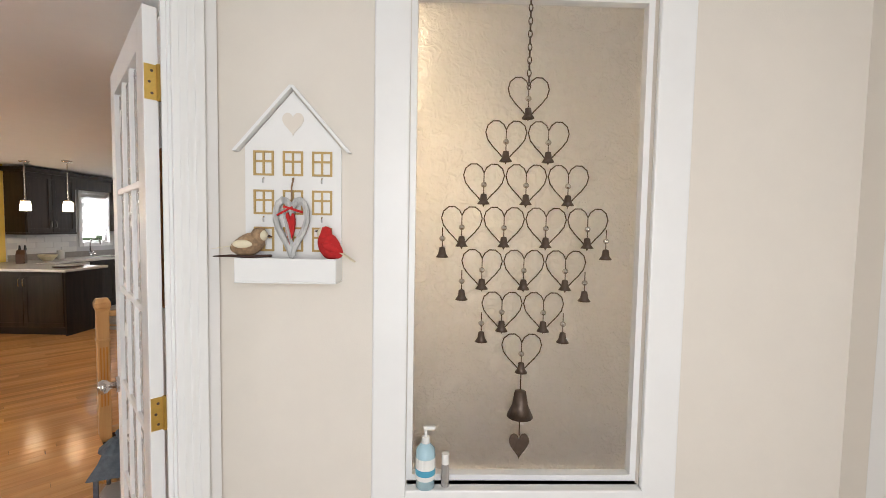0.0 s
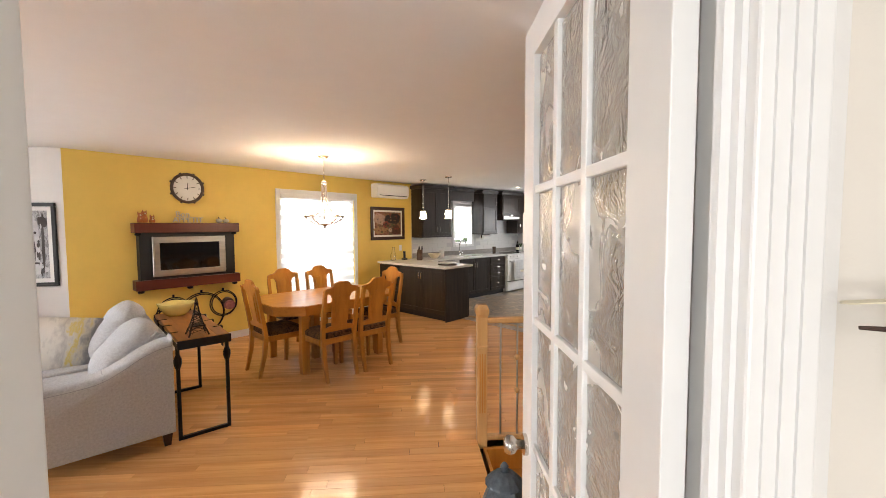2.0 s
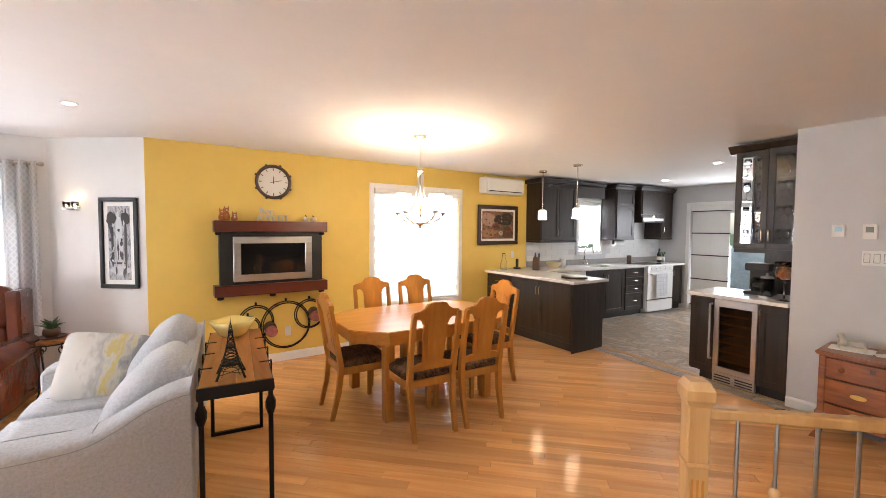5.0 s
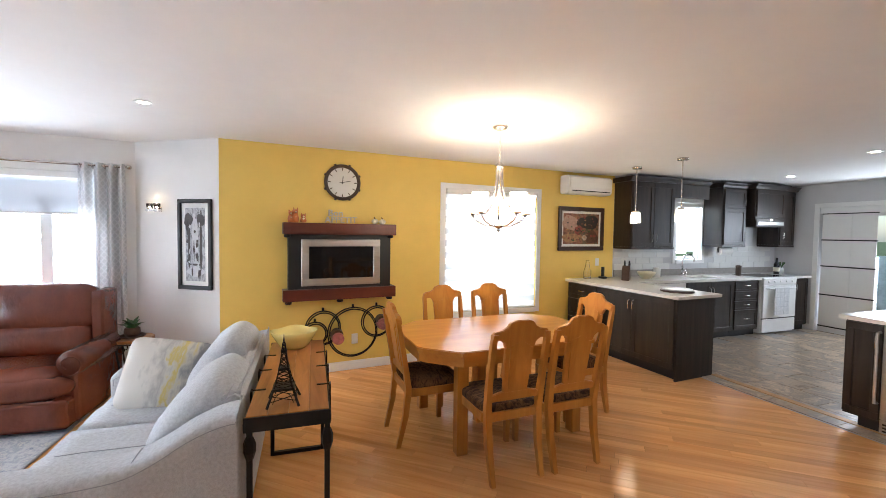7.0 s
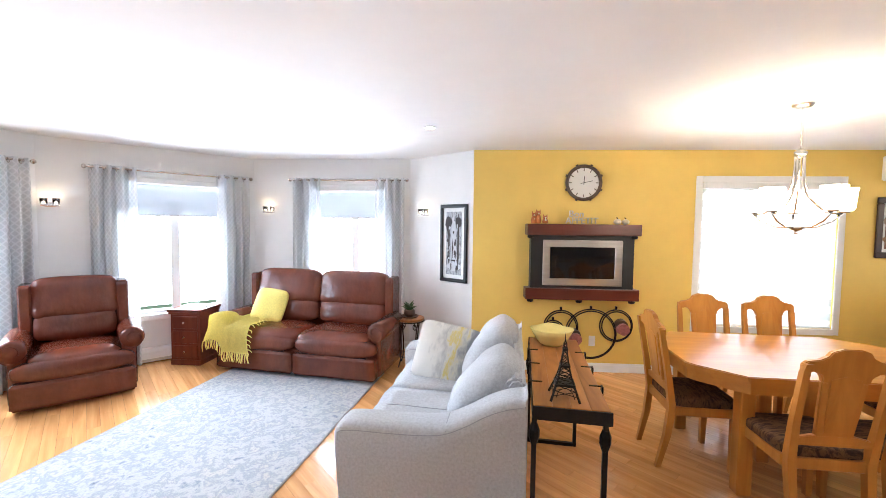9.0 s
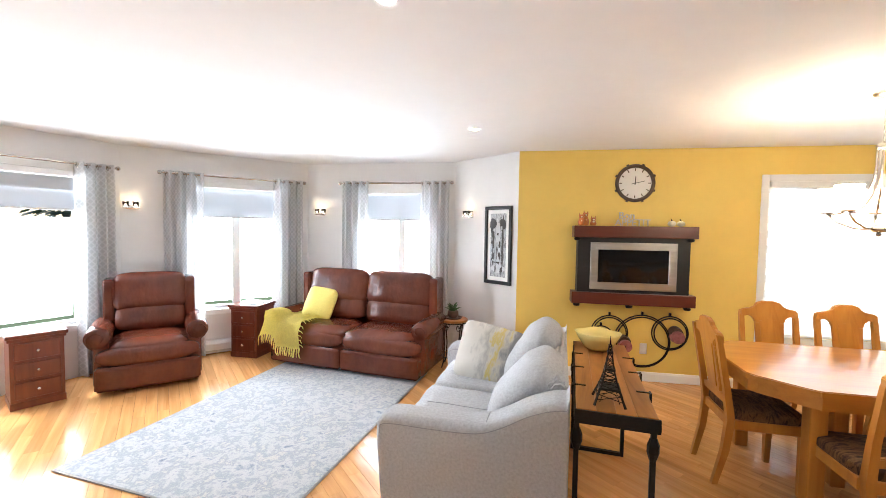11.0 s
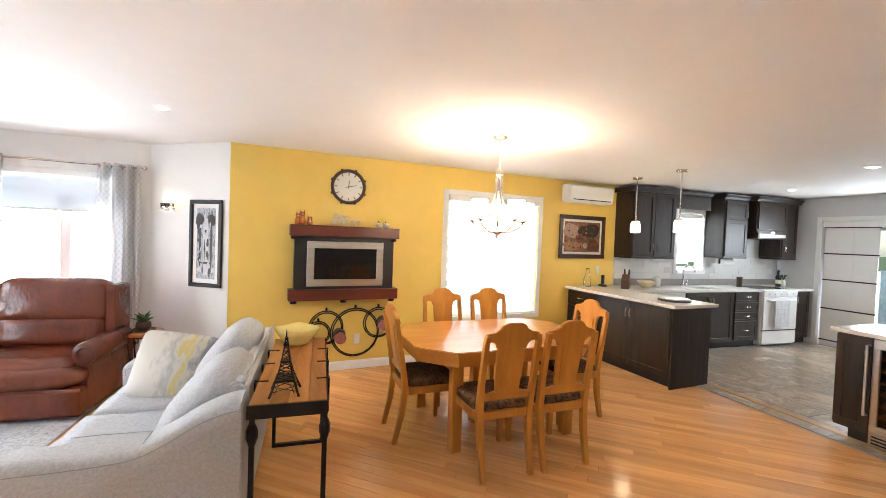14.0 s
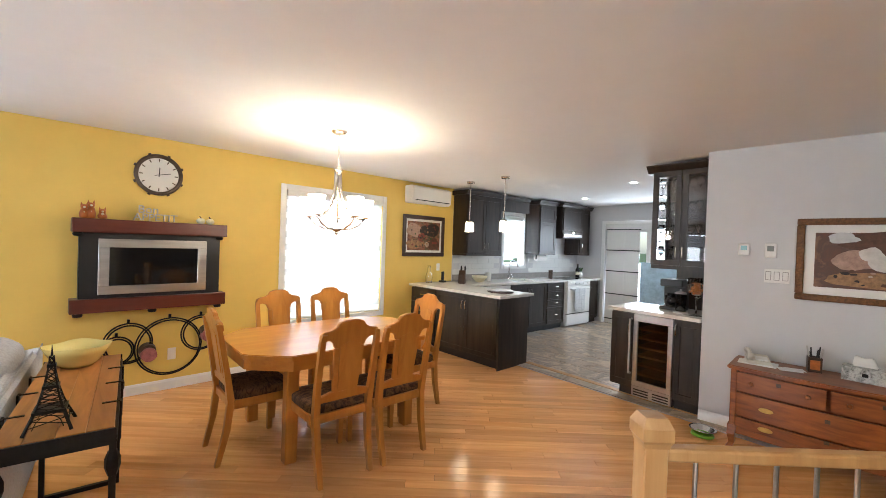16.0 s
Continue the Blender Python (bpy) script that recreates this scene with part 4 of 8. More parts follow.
tab = thing("dining_table", "honey oak dining table with clipped corners", "table", TM)
part("tabletop", prism(table_outline(0.80, 0.52, 0.24), 0.035, 0.006, "xy"), M_OAKX, tab, m=Matrix.Translation((0, 0, 0.737)))
ap = prism(table_outline(0.775, 0.495, 0.24), 0.075, 0.0, "xy")
part("apron", ap, M_OAKX, tab, m=Matrix.Translation((0, 0, 0.681)))
for x in (-0.51, 0.47):
    for y in (-0.40, 0.42):
        part("leg", box(x - 0.042, x + 0.042, y - 0.042, y + 0.042, 0, 0.645, 0.008), M_OAK, tab)
for x in (-0.16, 0.12):
    part("centre_leg", box(x - 0.04, x + 0.04, -0.04, 0.04, 0, 0.645, 0.008), M_OAK, tab)


def lean(bm, y0=-0.20, k=0.16, z0=0.44):
    for v in bm.verts:
        if v.co.z > z0:
            v.co.y -= (v.co.z - z0) * k
        v.co.y += y0
    return bm


chair = thing("dining_chair", "honey oak dining chair with a shaped back and patterned seat", "chair", way((1.82, -2.21), -3), "chairs round the dining table")
part("seat", cushion(0.43, 0.41, 0.09, 0.25, 8, power=6), M_SEAT, chair, "dark patterned fabric seat pad", Matrix.Translation((0, 0.0, 0.455)), True)
part("seat_frame", boxes((-0.215, 0.215, 0.175, 0.205, 0.37, 0.43), (-0.205, 0.205, -0.215, -0.19, 0.37, 0.43), (-0.215, -0.19, -0.19, 0.175, 0.37, 0.43), (0.19, 0.215, -0.19, 0.175, 0.37, 0.43), bevel=0.004), M_OAK, chair)
for s in (-1, 1):
    part("front_leg", bar([(s * 0.19, 0.18, 0), (s * 0.192, 0.185, 0.37)], [0.016, 0.022], [0.016, 0.022]), M_OAK, chair)
    part("back_post", bar([(s * 0.175, -0.275, 0), (s * 0.18, -0.225, 0.22), (s * 0.185, -0.205, 0.42), (s * 0.192, -0.235, 0.62), (s * 0.192, -0.285, 0.90), (s * 0.185, -0.295, 0.945)], [0.015, 0.019, 0.021, 0.018, 0.017, 0.016], [0.016, 0.02, 0.022, 0.018, 0.016, 0.014]), M_OAK, chair)
rail = [(-0.20, 0.895), (-0.205, 0.94), (-0.185, 0.958), (-0.13, 0.968), (-0.10, 0.985), (-0.085, 1.01), (-0.04, 1.026), (0.04, 1.026), (0.085, 1.01), (0.10, 0.985), (0.13, 0.968), (0.185, 0.958), (0.205, 0.94), (0.20, 0.895), (0.145, 0.905), (0.115, 0.885), (0.104, 0.85), (-0.104, 0.85), (-0.115, 0.885), (-0.145, 0.905)]
part("top_rail", lean(prism(rail, 0.03, 0.005)), M_OAK, chair)
part("splat", lean(prism([(-0.088, 0.545), (0.088, 0.545), (0.098, 0.70), (0.104, 0.852), (-0.104, 0.852), (-0.098, 0.70)], 0.022, 0.004)), M_OAK, chair)
part("splat_panel", lean(prism([(-0.062, 0.575), (0.062, 0.575), (0.070, 0.70), (0.076, 0.87), (0.0, 0.895), (-0.076, 0.87), (-0.070, 0.70)], 0.034, 0.006)), M_OAK, chair)
part("lower_rail", lean(prism([(-0.185, 0.50), (0.185, 0.50), (0.185, 0.54), (0.10, 0.562), (-0.10, 0.562), (-0.185, 0.54)], 0.024, 0.004)), M_OAK, chair)
for x, y, a in ((2.27, -2.245, -3), (1.53, -1.65, -93), (2.02, -1.12, 177), (2.56, -1.14, 178), (2.84, -1.79, 88)):
    copy_thing(chair, way((x, y), a))

# ---- dining: chandelier ----
ch = thing("chandelier", "brushed nickel chandelier with five lit white glass shades", "chandelier", Matrix.Translation((2.155, -1.665, 0)))
part("canopy", lathe([(0.0, 2.405), (0.05, 2.408), (0.065, 2.425), (0.065, 2.439), (0.0, 2.439)], n=20), M_NICKEL, ch, smooth=True)
for k in range(13):
    z = 2.40 - k * 0.0215
    part("chain_link", tube([(0.008 * math.cos(a) * (k % 2), 0.008 * math.cos(a) * (1 - k % 2), z + 0.013 * math.sin(a)) for a in (2 * math.pi * j / 8 for j in range(8))], 0.002, 4, True), M_NICKEL, ch)
part("stem_cap", lathe([(0.0, 2.145), (0.012, 2.14), (0.036, 2.115), (0.036, 2.10), (0.028, 2.09), (0.0, 2.09)], n=16), M_NICKEL, ch, smooth=True)
part("hub", lathe([(0.0, 1.59), (0.03, 1.595), (0.04, 1.615), (0.03, 1.635), (0.0, 1.64)], n=16), M_NICKEL, ch, smooth=True)
part("finial", ball((0, 0, 1.58), 0.014, 10), M_NICKEL, ch)
for k in range(5):
    a = 2 * math.pi * k / 5 + radians(58)
    c, s = math.cos(a), math.sin(a)
    P = lambda r, z: (r * c, r * s, z)
    part("arm", tube([P(0.024, 2.11), P(0.026, 2.0), P(0.034, 1.91), P(0.062, 1.82), P(0.12, 1.75), P(0.18, 1.715), P(0.235, 1.705)], 0.008, 6), M_NICKEL, ch, smooth=True)
    part("lower_arm", tube([P(0.03, 1.612), P(0.11, 1.618), P(0.19, 1.655), P(0.245, 1.712)], 0.0075, 6), M_NICKEL, ch, smooth=True)
    part("cup", lathe([(0.0, 0), (0.03, 0.002), (0.034, 0.012), (0.0, 0.014)], P(0.25, 1.71), 14), M_NICKEL, ch)
    part("shade", lathe([(0.042, 0.0), (0.055, 0.02), (0.062, 0.13), (0.067, 0.145), (0.064, 0.145), (0.058, 0.128), (0.051, 0.02), (0.039, 0.004)], P(0.25, 1.725), 20), M_SHADE, ch, "lit white glass shade", smooth=True)
    part("bulb", ball(P(0.25, 1.80), 0.022, 10), M_LAMP, ch, smooth=True)

# ---- sofa table with bowl and tower ----
CM = way((0.52, -2.10), -7.2)
con = thing("sofa_table", "rustic wood console table on a black iron frame", "table", CM)
for k in range(4):
    x0 = -0.17 + k * 0.085
    part("plank", box(x0 + 0.0003, x0 + 0.0847, -0.60, 0.60, 0.735, 0.765, 0.003), M_CONSOLE, con)
part("edge_band", boxes((-0.177, 0.177, -0.61, -0.60, 0.70, 0.762), (-0.177, 0.177, 0.60, 0.61, 0.70, 0.762), (-0.18, -0.171, -0.60, 0.60, 0.705, 0.735), (0.171, 0.18, -0.60, 0.60, 0.705, 0.735)), M_BLACKM, con)
for y in (-0.52, 0.52):
    for x in (-0.165, 0.165):
        part("leg", box(x - 0.012, x + 0.012, y - 0.012, y + 0.012, 0, 0.70, 0.002), M_BLACKM, con)
        part("leg_knob", lathe([(0.0, 0.53), (0.016, 0.54), (0.027, 0.575), (0.027, 0.61), (0.016, 0.64), (0.0, 0.65)], (x, y, 0), 8), M_BLACKM, con)
    part("foot_bar", box(-0.153, 0.153, y - 0.012, y + 0.012, 0.0, 0.024), M_BLACKM, con)
for y in (-0.30, 0.0, 0.28):
    for s in (-1, 1):
        part("strap", boxes((min(s * 0.185, s * 0.12), max(s * 0.185, s * 0.12), y - 0.006, y + 0.006, 0.765, 0.769), (s * 0.185 - 0.004, s * 0.185 + 0.004, y - 0.02, y + 0.02, 0.60, 0.769)), M_BLACKM, con)

bowl = solo("bowl", bmesh.new(), M_BOWL, "glossy yellow ceramic bowl with a wavy square rim", "bowl", CM @ Matrix.Translation((-0.02, 0.44, 0.766)), smooth=True)
bm = bmesh.new()
prof = [(0.0, 0.004), (0.075, 0.0), (0.10, 0.02), (0.135, 0.075), (0.155, 0.115), (0.150, 0.117), (0.127, 0.075), (0.09, 0.026), (0.0, 0.012)]
add_lathe(bm, prof, n=40)
for v in bm.verts:
    a = math.atan2(v.co.y, v.co.x)
    f = v.co.z / 0.117
    v.co.x *= 0.94 + 0.05 * f * math.cos(4 * a)
    v.co.y *= 0.94 + 0.05 * f * math.cos(4 * a)
    v.co.z += 0.004 * f * f * math.cos(4 * a)
bmesh.ops.recalc_face_normals(bm, faces=bm.faces[:])
bm.to_mesh(bowl.data)
bm.free()
bowl.data.polygons.foreach_set("use_smooth", [True] * len(bowl.data.polygons))

tw = thing("tower_figurine", "dark wire model of a lattice tower on the console", "figurine", CM @ Matrix.Translation((-0.025, -0.48, 0.766)) @ Matrix.Diagonal((0.79, 0.79, 0.79, 1)))
levels = [(0.0, 0.085), (0.09, 0.052), (0.13, 0.040), (0.20, 0.024), (0.30, 0.010), (0.345, 0.008)]
for sx in (-1, 1):
    for sy in (-1, 1):
        part("tower_leg", tube([(sx * r, sy * r, z) for z, r in levels], [0.008, 0.006, 0.005, 0.004, 0.003, 0.002], 5), M_BLACKM, tw)
for z, r in ((0.09, 0.06), (0.20, 0.03), (0.30, 0.016)):
    part("platform", boxes((-r, r, -r, r, z - 0.006, z + 0.008)), M_BLACKM, tw)
for (z0, r0), (z1, r1) in zip(levels, levels[1:]):
    n = 3 if z1 - z0 > 0.06 else 2
    for k in range(n):
        a, b = k / n, (k + 1) / n
        za, zb, ra, rb2 = z0 + (z1 - z0) * a, z0 + (z1 - z0) * b, r0 + (r1 - r0) * a, r0 + (r1 - r0) * b
        if z0 == 0.0 and k == 0:
            continue
        bm = bmesh.new()
        for u, w in (((1, 0), (0, 1)), ((-1, 0), (0, 1)), ((0, 1), (1, 0)), ((0, -1), (1, 0))):
            for s in (-1, 1):
                p0 = (u[0] * ra + w[0] * s * ra, u[1] * ra + w[1] * s * ra, za)
                p1 = (u[0] * rb2 - w[0] * s * rb2, u[1] * rb2 - w[1] * s * rb2, zb)
                add_tube(bm, [p0, p1], 0.0026, 4)
        part("lattice", bm, M_BLACKM, tw)
for u, w in (((1, 0), (0, 1)), ((-1, 0), (0, 1)), ((0, 1), (1, 0)), ((0, -1), (1, 0))):
    arch = []
    for j in range(9):
        f = -1 + 2 * j / 8
        rr = 0.075 - 0.018 * (1 - f * f)
        arch.append((u[0] * rr + w[0] * f * 0.055, u[1] * rr + w[1] * f * 0.055, 0.02 + 0.055 * math.sqrt(max(0, 1 - f * f))))
    part("arch", tube(arch, 0.0025, 4), M_BLACKM, tw)
part("spire", cyl((0, 0, 0.345), (0, 0, 0.40), 0.006, 0.001, 6), M_BLACKM, tw)

# ---- grey sofa ----
SM = way((0.0, -1.6), -6)
sofa = thing("sofa", "pale grey linen sofa with sloping arms and dark feet", "sofa", SM)
arm = [(-0.585, 0.10), (-0.605, 0.36), (-0.628, 0.50), (-0.60, 0.565), (-0.52, 0.583), (-0.36, 0.585), (-0.18, 0.59), (-0.05, 0.606), (0.06, 0.655), (0.16, 0.715), (0.26, 0.757), (0.345, 0.772), (0.362, 0.745), (0.362, 0.10)]


def rounded(pts, n=4):
    """A closed outline drawn through the points as a smooth curve, but for its two feet."""
    out = [pts[0]]
    for a in range(len(pts) - 2):
        p0, p1, p2, p3 = pts[max(a - 1, 0)], pts[a], pts[a + 1], pts[min(a + 2, len(pts) - 1)]
        for s in range(1, n + 1):
            f = s / n
            out.append(tuple(0.5 * (2 * p1[c] + (p2[c] - p0[c]) * f + (2 * p0[c] - 5 * p1[c] + 4 * p2[c] - p3[c]) * f * f + (3 * p1[c] - p0[c] - 3 * p2[c] + p3[c]) * f**3) for c in (0, 1)))
    return out + [pts[-1]]


def arm_mesh():
    """A padded arm: flat sides, and a top that swells over a seam on either side."""
    bm = bmesh.new()
    line = rounded(arm)
    rings = []
    for y, inset in ((-0.10, 0.040), (-0.098, 0.030), (-0.092, 0.016), (-0.075, 0.004), (-0.04, 0.0), (0.04, 0.0), (0.075, 0.004), (0.092, 0.016), (0.098, 0.030), (0.10, 0.040)):
        rings.append([bm.verts.new((min(max(x, -0.628 + inset * 0.6), 0.362 - inset * 0.3), y, z - inset if z > 0.2 else z)) for x, z in line])
    for r0, r1 in zip(rings, rings[1:]):
        for q in range(len(line)):
            w = (q + 1) % len(line)
            bm.faces.new((r0[q], r1[q], r1[w], r0[w]))
    bm.faces.new(rings[0])
    bm.faces.new(rings[-1][::-1])
    return bm


M_SEAM = mat("grey_seam", (0.34, 0.35, 0.37), 0.95, var=0.2, scale=120)
for y, side in ((-0.92, -1), (0.49, 1)):
    a_ = part("arm", arm_mesh(), M_GREYC, sofa, m=Matrix.Translation((0, y, 0)), smooth=True)
    a_.data.set_sharp_from_angle(angle=radians(50))
    for q in (-1, 1):
        part("seam", tube([(min(max(x, -0.60), 0.35), q * 0.0985, z - 0.040) for x, z in rounded(arm)[9:46]], 0.0028, 5), M_SEAM, a_)
    part("cross_seam", tube([(-0.035, w, 0.612 - max(0.0, abs(w) - 0.045) ** 2 * 11) for w in (-0.097, -0.08, -0.05, 0.0, 0.05, 0.08, 0.097)], 0.0025, 5), M_SEAM, a_)
part("base", box(-0.555, 0.35, -0.82, 0.39, 0.10, 0.30, 0.02), M_GREYC, sofa)
part("backrest", prism([(0.17, 0.28), (0.25, 0.76), (0.275, 0.795), (0.32, 0.805), (0.355, 0.785), (0.36, 0.74), (0.36, 0.10), (0.2, 0.10)], 1.21, 0.02), M_GREYC, sofa, m=Matrix.Translation((0, -0.215, 0)))


def back_cushion():
    """A loose stuffed back cushion, full in the middle, gathered to a knot at either end."""
    bm = cushion(0.53, 0.60, 0.27, 0.30, 18, 0.05, power=3.4)
    for v in bm.verts:
        e = abs(v.co.y) / 0.30
        r = math.hypot(v.co.x / 0.26, v.co.z / 0.13)
        if e > 0.80:
            pull = max(0.0, 1 - r * 1.3)
            v.co.y *= 1 - 0.16 * pull
            v.co.z += 0.012 * pull * math.sin(9 * math.atan2(v.co.z, v.co.x))
        v.co.z += 0.006 * math.sin(22 * v.co.x + 5 * noise.noise(v.co * 6)) * max(0.0, e - 0.35)
    return bm


for y in (-0.515, 0.085):
    part("seat_cushion", slab(0.78, 0.60, 0.16, 0.05, 0.016), M_GREYC, sofa, m=Matrix.Translation((-0.185, y, 0.38)), smooth=True)
    part("cushion_seam", tube([(-0.50 + 0.12 * i, y + 0.006 * math.sin(i * 1.7), 0.4635) for i in range(6)], 0.002, 5), M_SEAM, sofa)
    part("back_cushion", back_cushion(), M_GREYC, sofa, m=Matrix.Translation((0.125, y, 0.63 if y < 0 else 0.68)) @ Matrix.Rotation(radians(-48 if y < 0 else -55), 4, "Y"), smooth=True)
for x in (-0.53, 0.31):
    for y in (-0.965, 0.535):
        part("foot", bar([(x, y, 0), (x, y, 0.105)], [0.02, 0.032], [0.02, 0.032]), M_DKBROWN, sofa)


def painted_cloth(name, stops):
    """Cloth printed in soft uneven bands across its width."""
    m, N, L, p = base_mat(name)
    p.inputs["Roughness"].default_value = 0.92
    co = N.new("ShaderNodeTexCoord")
    sep = N.new("ShaderNodeSeparateXYZ")
    L.new(co.outputs["Object"], sep.inputs[0])
    mp = N.new("ShaderNodeMapping")
    mp.inputs["Scale"].default_value = (9, 4, 4)
    L.new(co.outputs["Object"], mp.inputs["Vector"])
    nz = N.new("ShaderNodeTexNoise")
    nz.inputs["Scale"].default_value, nz.inputs["Detail"].default_value = 2.2, 9
    L.new(mp.outputs[0], nz.inputs["Vector"])
    ma = N.new("ShaderNodeMath")
    ma.operation = "MULTIPLY_ADD"
    ma.inputs[1].default_value, ma.inputs[2].default_value = 1.7, 0.22
    L.new(sep.outputs[0], ma.inputs[0])
    ad = N.new("ShaderNodeMath")
    ad.operation = "MULTIPLY_ADD"
    ad.inputs[1].default_value = 0.55
    L.new(nz.outputs[0], ad.inputs[0])
    L.new(ma.outputs[0], ad.inputs[2])
    rp = N.new("ShaderNodeValToRGB")
    while len(rp.color_ramp.elements) < len(stops):
        rp.color_ramp.elements.new(0.5)
    for e, (pos, col) in zip(rp.color_ramp.elements, stops):
        e.position = pos
        e.color = (*col, 1)
    L.new(ad.outputs[0], rp.inputs[0])
    L.new(rp.outputs[0], p.inputs["Base Color"])
    bp = N.new("ShaderNodeBump")
    bp.inputs["Strength"].default_value, bp.inputs["Distance"].default_value = 0.35, 0.004
    L.new(nz.outputs[0], bp.inputs["Height"])
    L.new(bp.outputs[0], p.inputs["Normal"])
    return m


M_WATER = painted_cloth("pillow_watercolour", [(0.0, (0.66, 0.64, 0.60)), (0.34, (0.70, 0.68, 0.63)), (0.46, (0.46, 0.45, 0.43)), (0.54, (0.62, 0.60, 0.54)), (0.60, (0.62, 0.50, 0.16)), (0.68, (0.58, 0.55, 0.47)), (0.78, (0.30, 0.30, 0.31)), (1.0, (0.22, 0.23, 0.25))])
solo("throw_pillow", cushion(0.50, 0.44, 0.13, 0.8, 14, 0.05, power=9), M_WATER, "square throw pillow printed in grey, white and yellow", "pillow", SM @ Matrix.Translation((-0.20, 0.075, 0.625)) @ Matrix.Rotation(radians(-4), 4, "Z") @ Matrix.Rotation(radians(70), 4, "X") @ Matrix.Rotation(radians(-9), 4, "Z"), smooth=True)

# ---- leather seats ----


def leather_seat(name, label, category, m, seats, seat_w, depth):
    w = seats * seat_w
    t = thing(name, label, category, m, "brown leather seats")
    part("base", box(-w / 2 - 0.02, w / 2 + 0.02, -depth / 2 + 0.06, depth / 2 - 0.04, 0.03, 0.30, 0.03), M_LEATHER, t)
    for k in range(seats):
        x = -w / 2 + seat_w * (k + 0.5)
        e0, e1 = 0.10 * (k == 0), 0.10 * (k == seats - 1)
        fw, fx = seat_w - 0.008 + e0 + e1, x + (e1 - e0) / 2
        part("footrest", slab(fw, 0.12, 0.22, 0.035, 0.008), M_LEATHER, t, m=Matrix.Translation((fx, -depth / 2 + 0.045, 0.155)), smooth=True)
        part("seat_front", cushion(fw, 0.20, 0.19, 0.12, 10, 0.05, power=3.2), M_LEATHER, t, m=Matrix.Translation((fx, -depth / 2 + 0.075, 0.345)), smooth=True)
        part("seat_cushion", cushion(seat_w + 0.02, depth * 0.72, 0.25, 0.28, 12, 0.07, power=5), M_LEATHER, t, m=Matrix.Translation((x, -depth * 0.14, 0.37)), smooth=True)
        part("lumbar_cushion", cushion(seat_w - 0.02, 0.27, 0.24, 0.35, 10, 0.05, power=5), M_LEATHER, t, m=Matrix.Translation((x, depth * 0.17, 0.60)) @ Matrix.Rotation(radians(80), 4, "X"), smooth=True)
        part("head_cushion", cushion(seat_w + 0.02, 0.42, 0.26, 0.4, 12, 0.06, power=5), M_LEATHER, t, m=Matrix.Translation((x, depth * 0.23, 0.86)) @ Matrix.Rotation(radians(76), 4, "X"), smooth=True)
    part("back_shell", box(-w / 2 - 0.02, w / 2 + 0.02, depth * 0.30, depth / 2 - 0.02, 0.10, 0.98, 0.05, 3), M_LEATHER, t)
    for s in (-1, 1):
        x = s * (w / 2 + 0.055)
        part("wing", slab(0.09, 0.26, 0.46, 0.04, 0.006), M_LEATHER, t, m=Matrix.Translation((x - s * 0.02, depth * 0.27, 0.78)), smooth=True)
        part("arm_panel", box(x - 0.06, x + 0.06, -depth / 2 + 0.10, depth / 2 - 0.06, 0.05, 0.50, 0.03), M_LEATHER, t)
        ax = x + s * 0.025
        part("arm_roll", tube([(ax, -depth / 2 + 0.06, 0.515), (ax, -depth / 2 + 0.10, 0.52), (ax, 0.0, 0.525), (ax, depth * 0.25, 0.53)], [0.085, 0.098, 0.10, 0.095], 18), M_LEATHER, t, smooth=True)
        spiral = [(ax + s * r * math.cos(a), -depth / 2 + 0.052, 0.515 + r * math.sin(a)) for a, r in ((0.25 * j - 1.6, 0.088 - 0.0022 * j) for j in range(24))]
        part("scroll_piping", tube(spiral, 0.006, 5), M_LEATHER, t, smooth=True)
    return t


LM = way((-1.79, -0.085), -9)
leather_seat("loveseat", "brown leather two-seat reclining loveseat by the window", "sofa", LM, 2, 0.82, 0.88)
leather_seat("recliner", "brown leather rolled-arm recliner by the window", "armchair", way((-3.72, -1.0), 44.5), 1, 0.63, 0.88)

solo("throw_pillow", cushion(0.40, 0.40, 0.14, 0.7, 12, 0.04, power=5), M_YELLOWC, "mustard yellow buttoned throw pillow on the loveseat", "pillow", LM @ Matrix.Translation((-0.55, -0.02, 0.655)) @ Matrix.Rotation(radians(4), 4, "Z") @ Matrix.Rotation(radians(64), 4, "X") @ Matrix.Rotation(radians(-6), 4, "Z"), smooth=True)
throw = thing("throw_blanket", "mustard knitted throw blanket draped over the loveseat arm", "blanket", LM)
NV, NU = 34, 26


def drape(u, v):
    """A point of the throw: from the back cushion over arm and seat, then hanging down the front."""
    y = 0.20 - 0.68 * min(v / 0.66, 1.0)
    drop = 0.30 * max(0.0, (v - 0.66) / 0.34)
    x = -0.62 - 0.12 * v + u * (0.13 + 0.15 * v) + 0.03 * noise.noise(Vector((u, v * 4, 2)))
    arm_top = 0.535 + math.sqrt(max(0.0, 0.0121 - (x + 0.91) ** 2)) if x > -0.91 else 0.645 - 1.6 * (x + 0.91) ** 2
    z = max(arm_top if x < -0.80 else 0.0, 0.525 + 0.10 * max(0.0, y) / 0.2)
    fold = 0.022 * math.sin(u * 8 + 2.2 * noise.noise(Vector((u * 2, v * 3, 0)))) + 0.02 * noise.noise(Vector((u * 5, v * 7, 5)))
    return Vector((x, y - 0.004 * (drop > 0) - abs(fold) * min(1.0, drop * 12), z - drop + fold * (1.0 if drop == 0 else 0.3)))


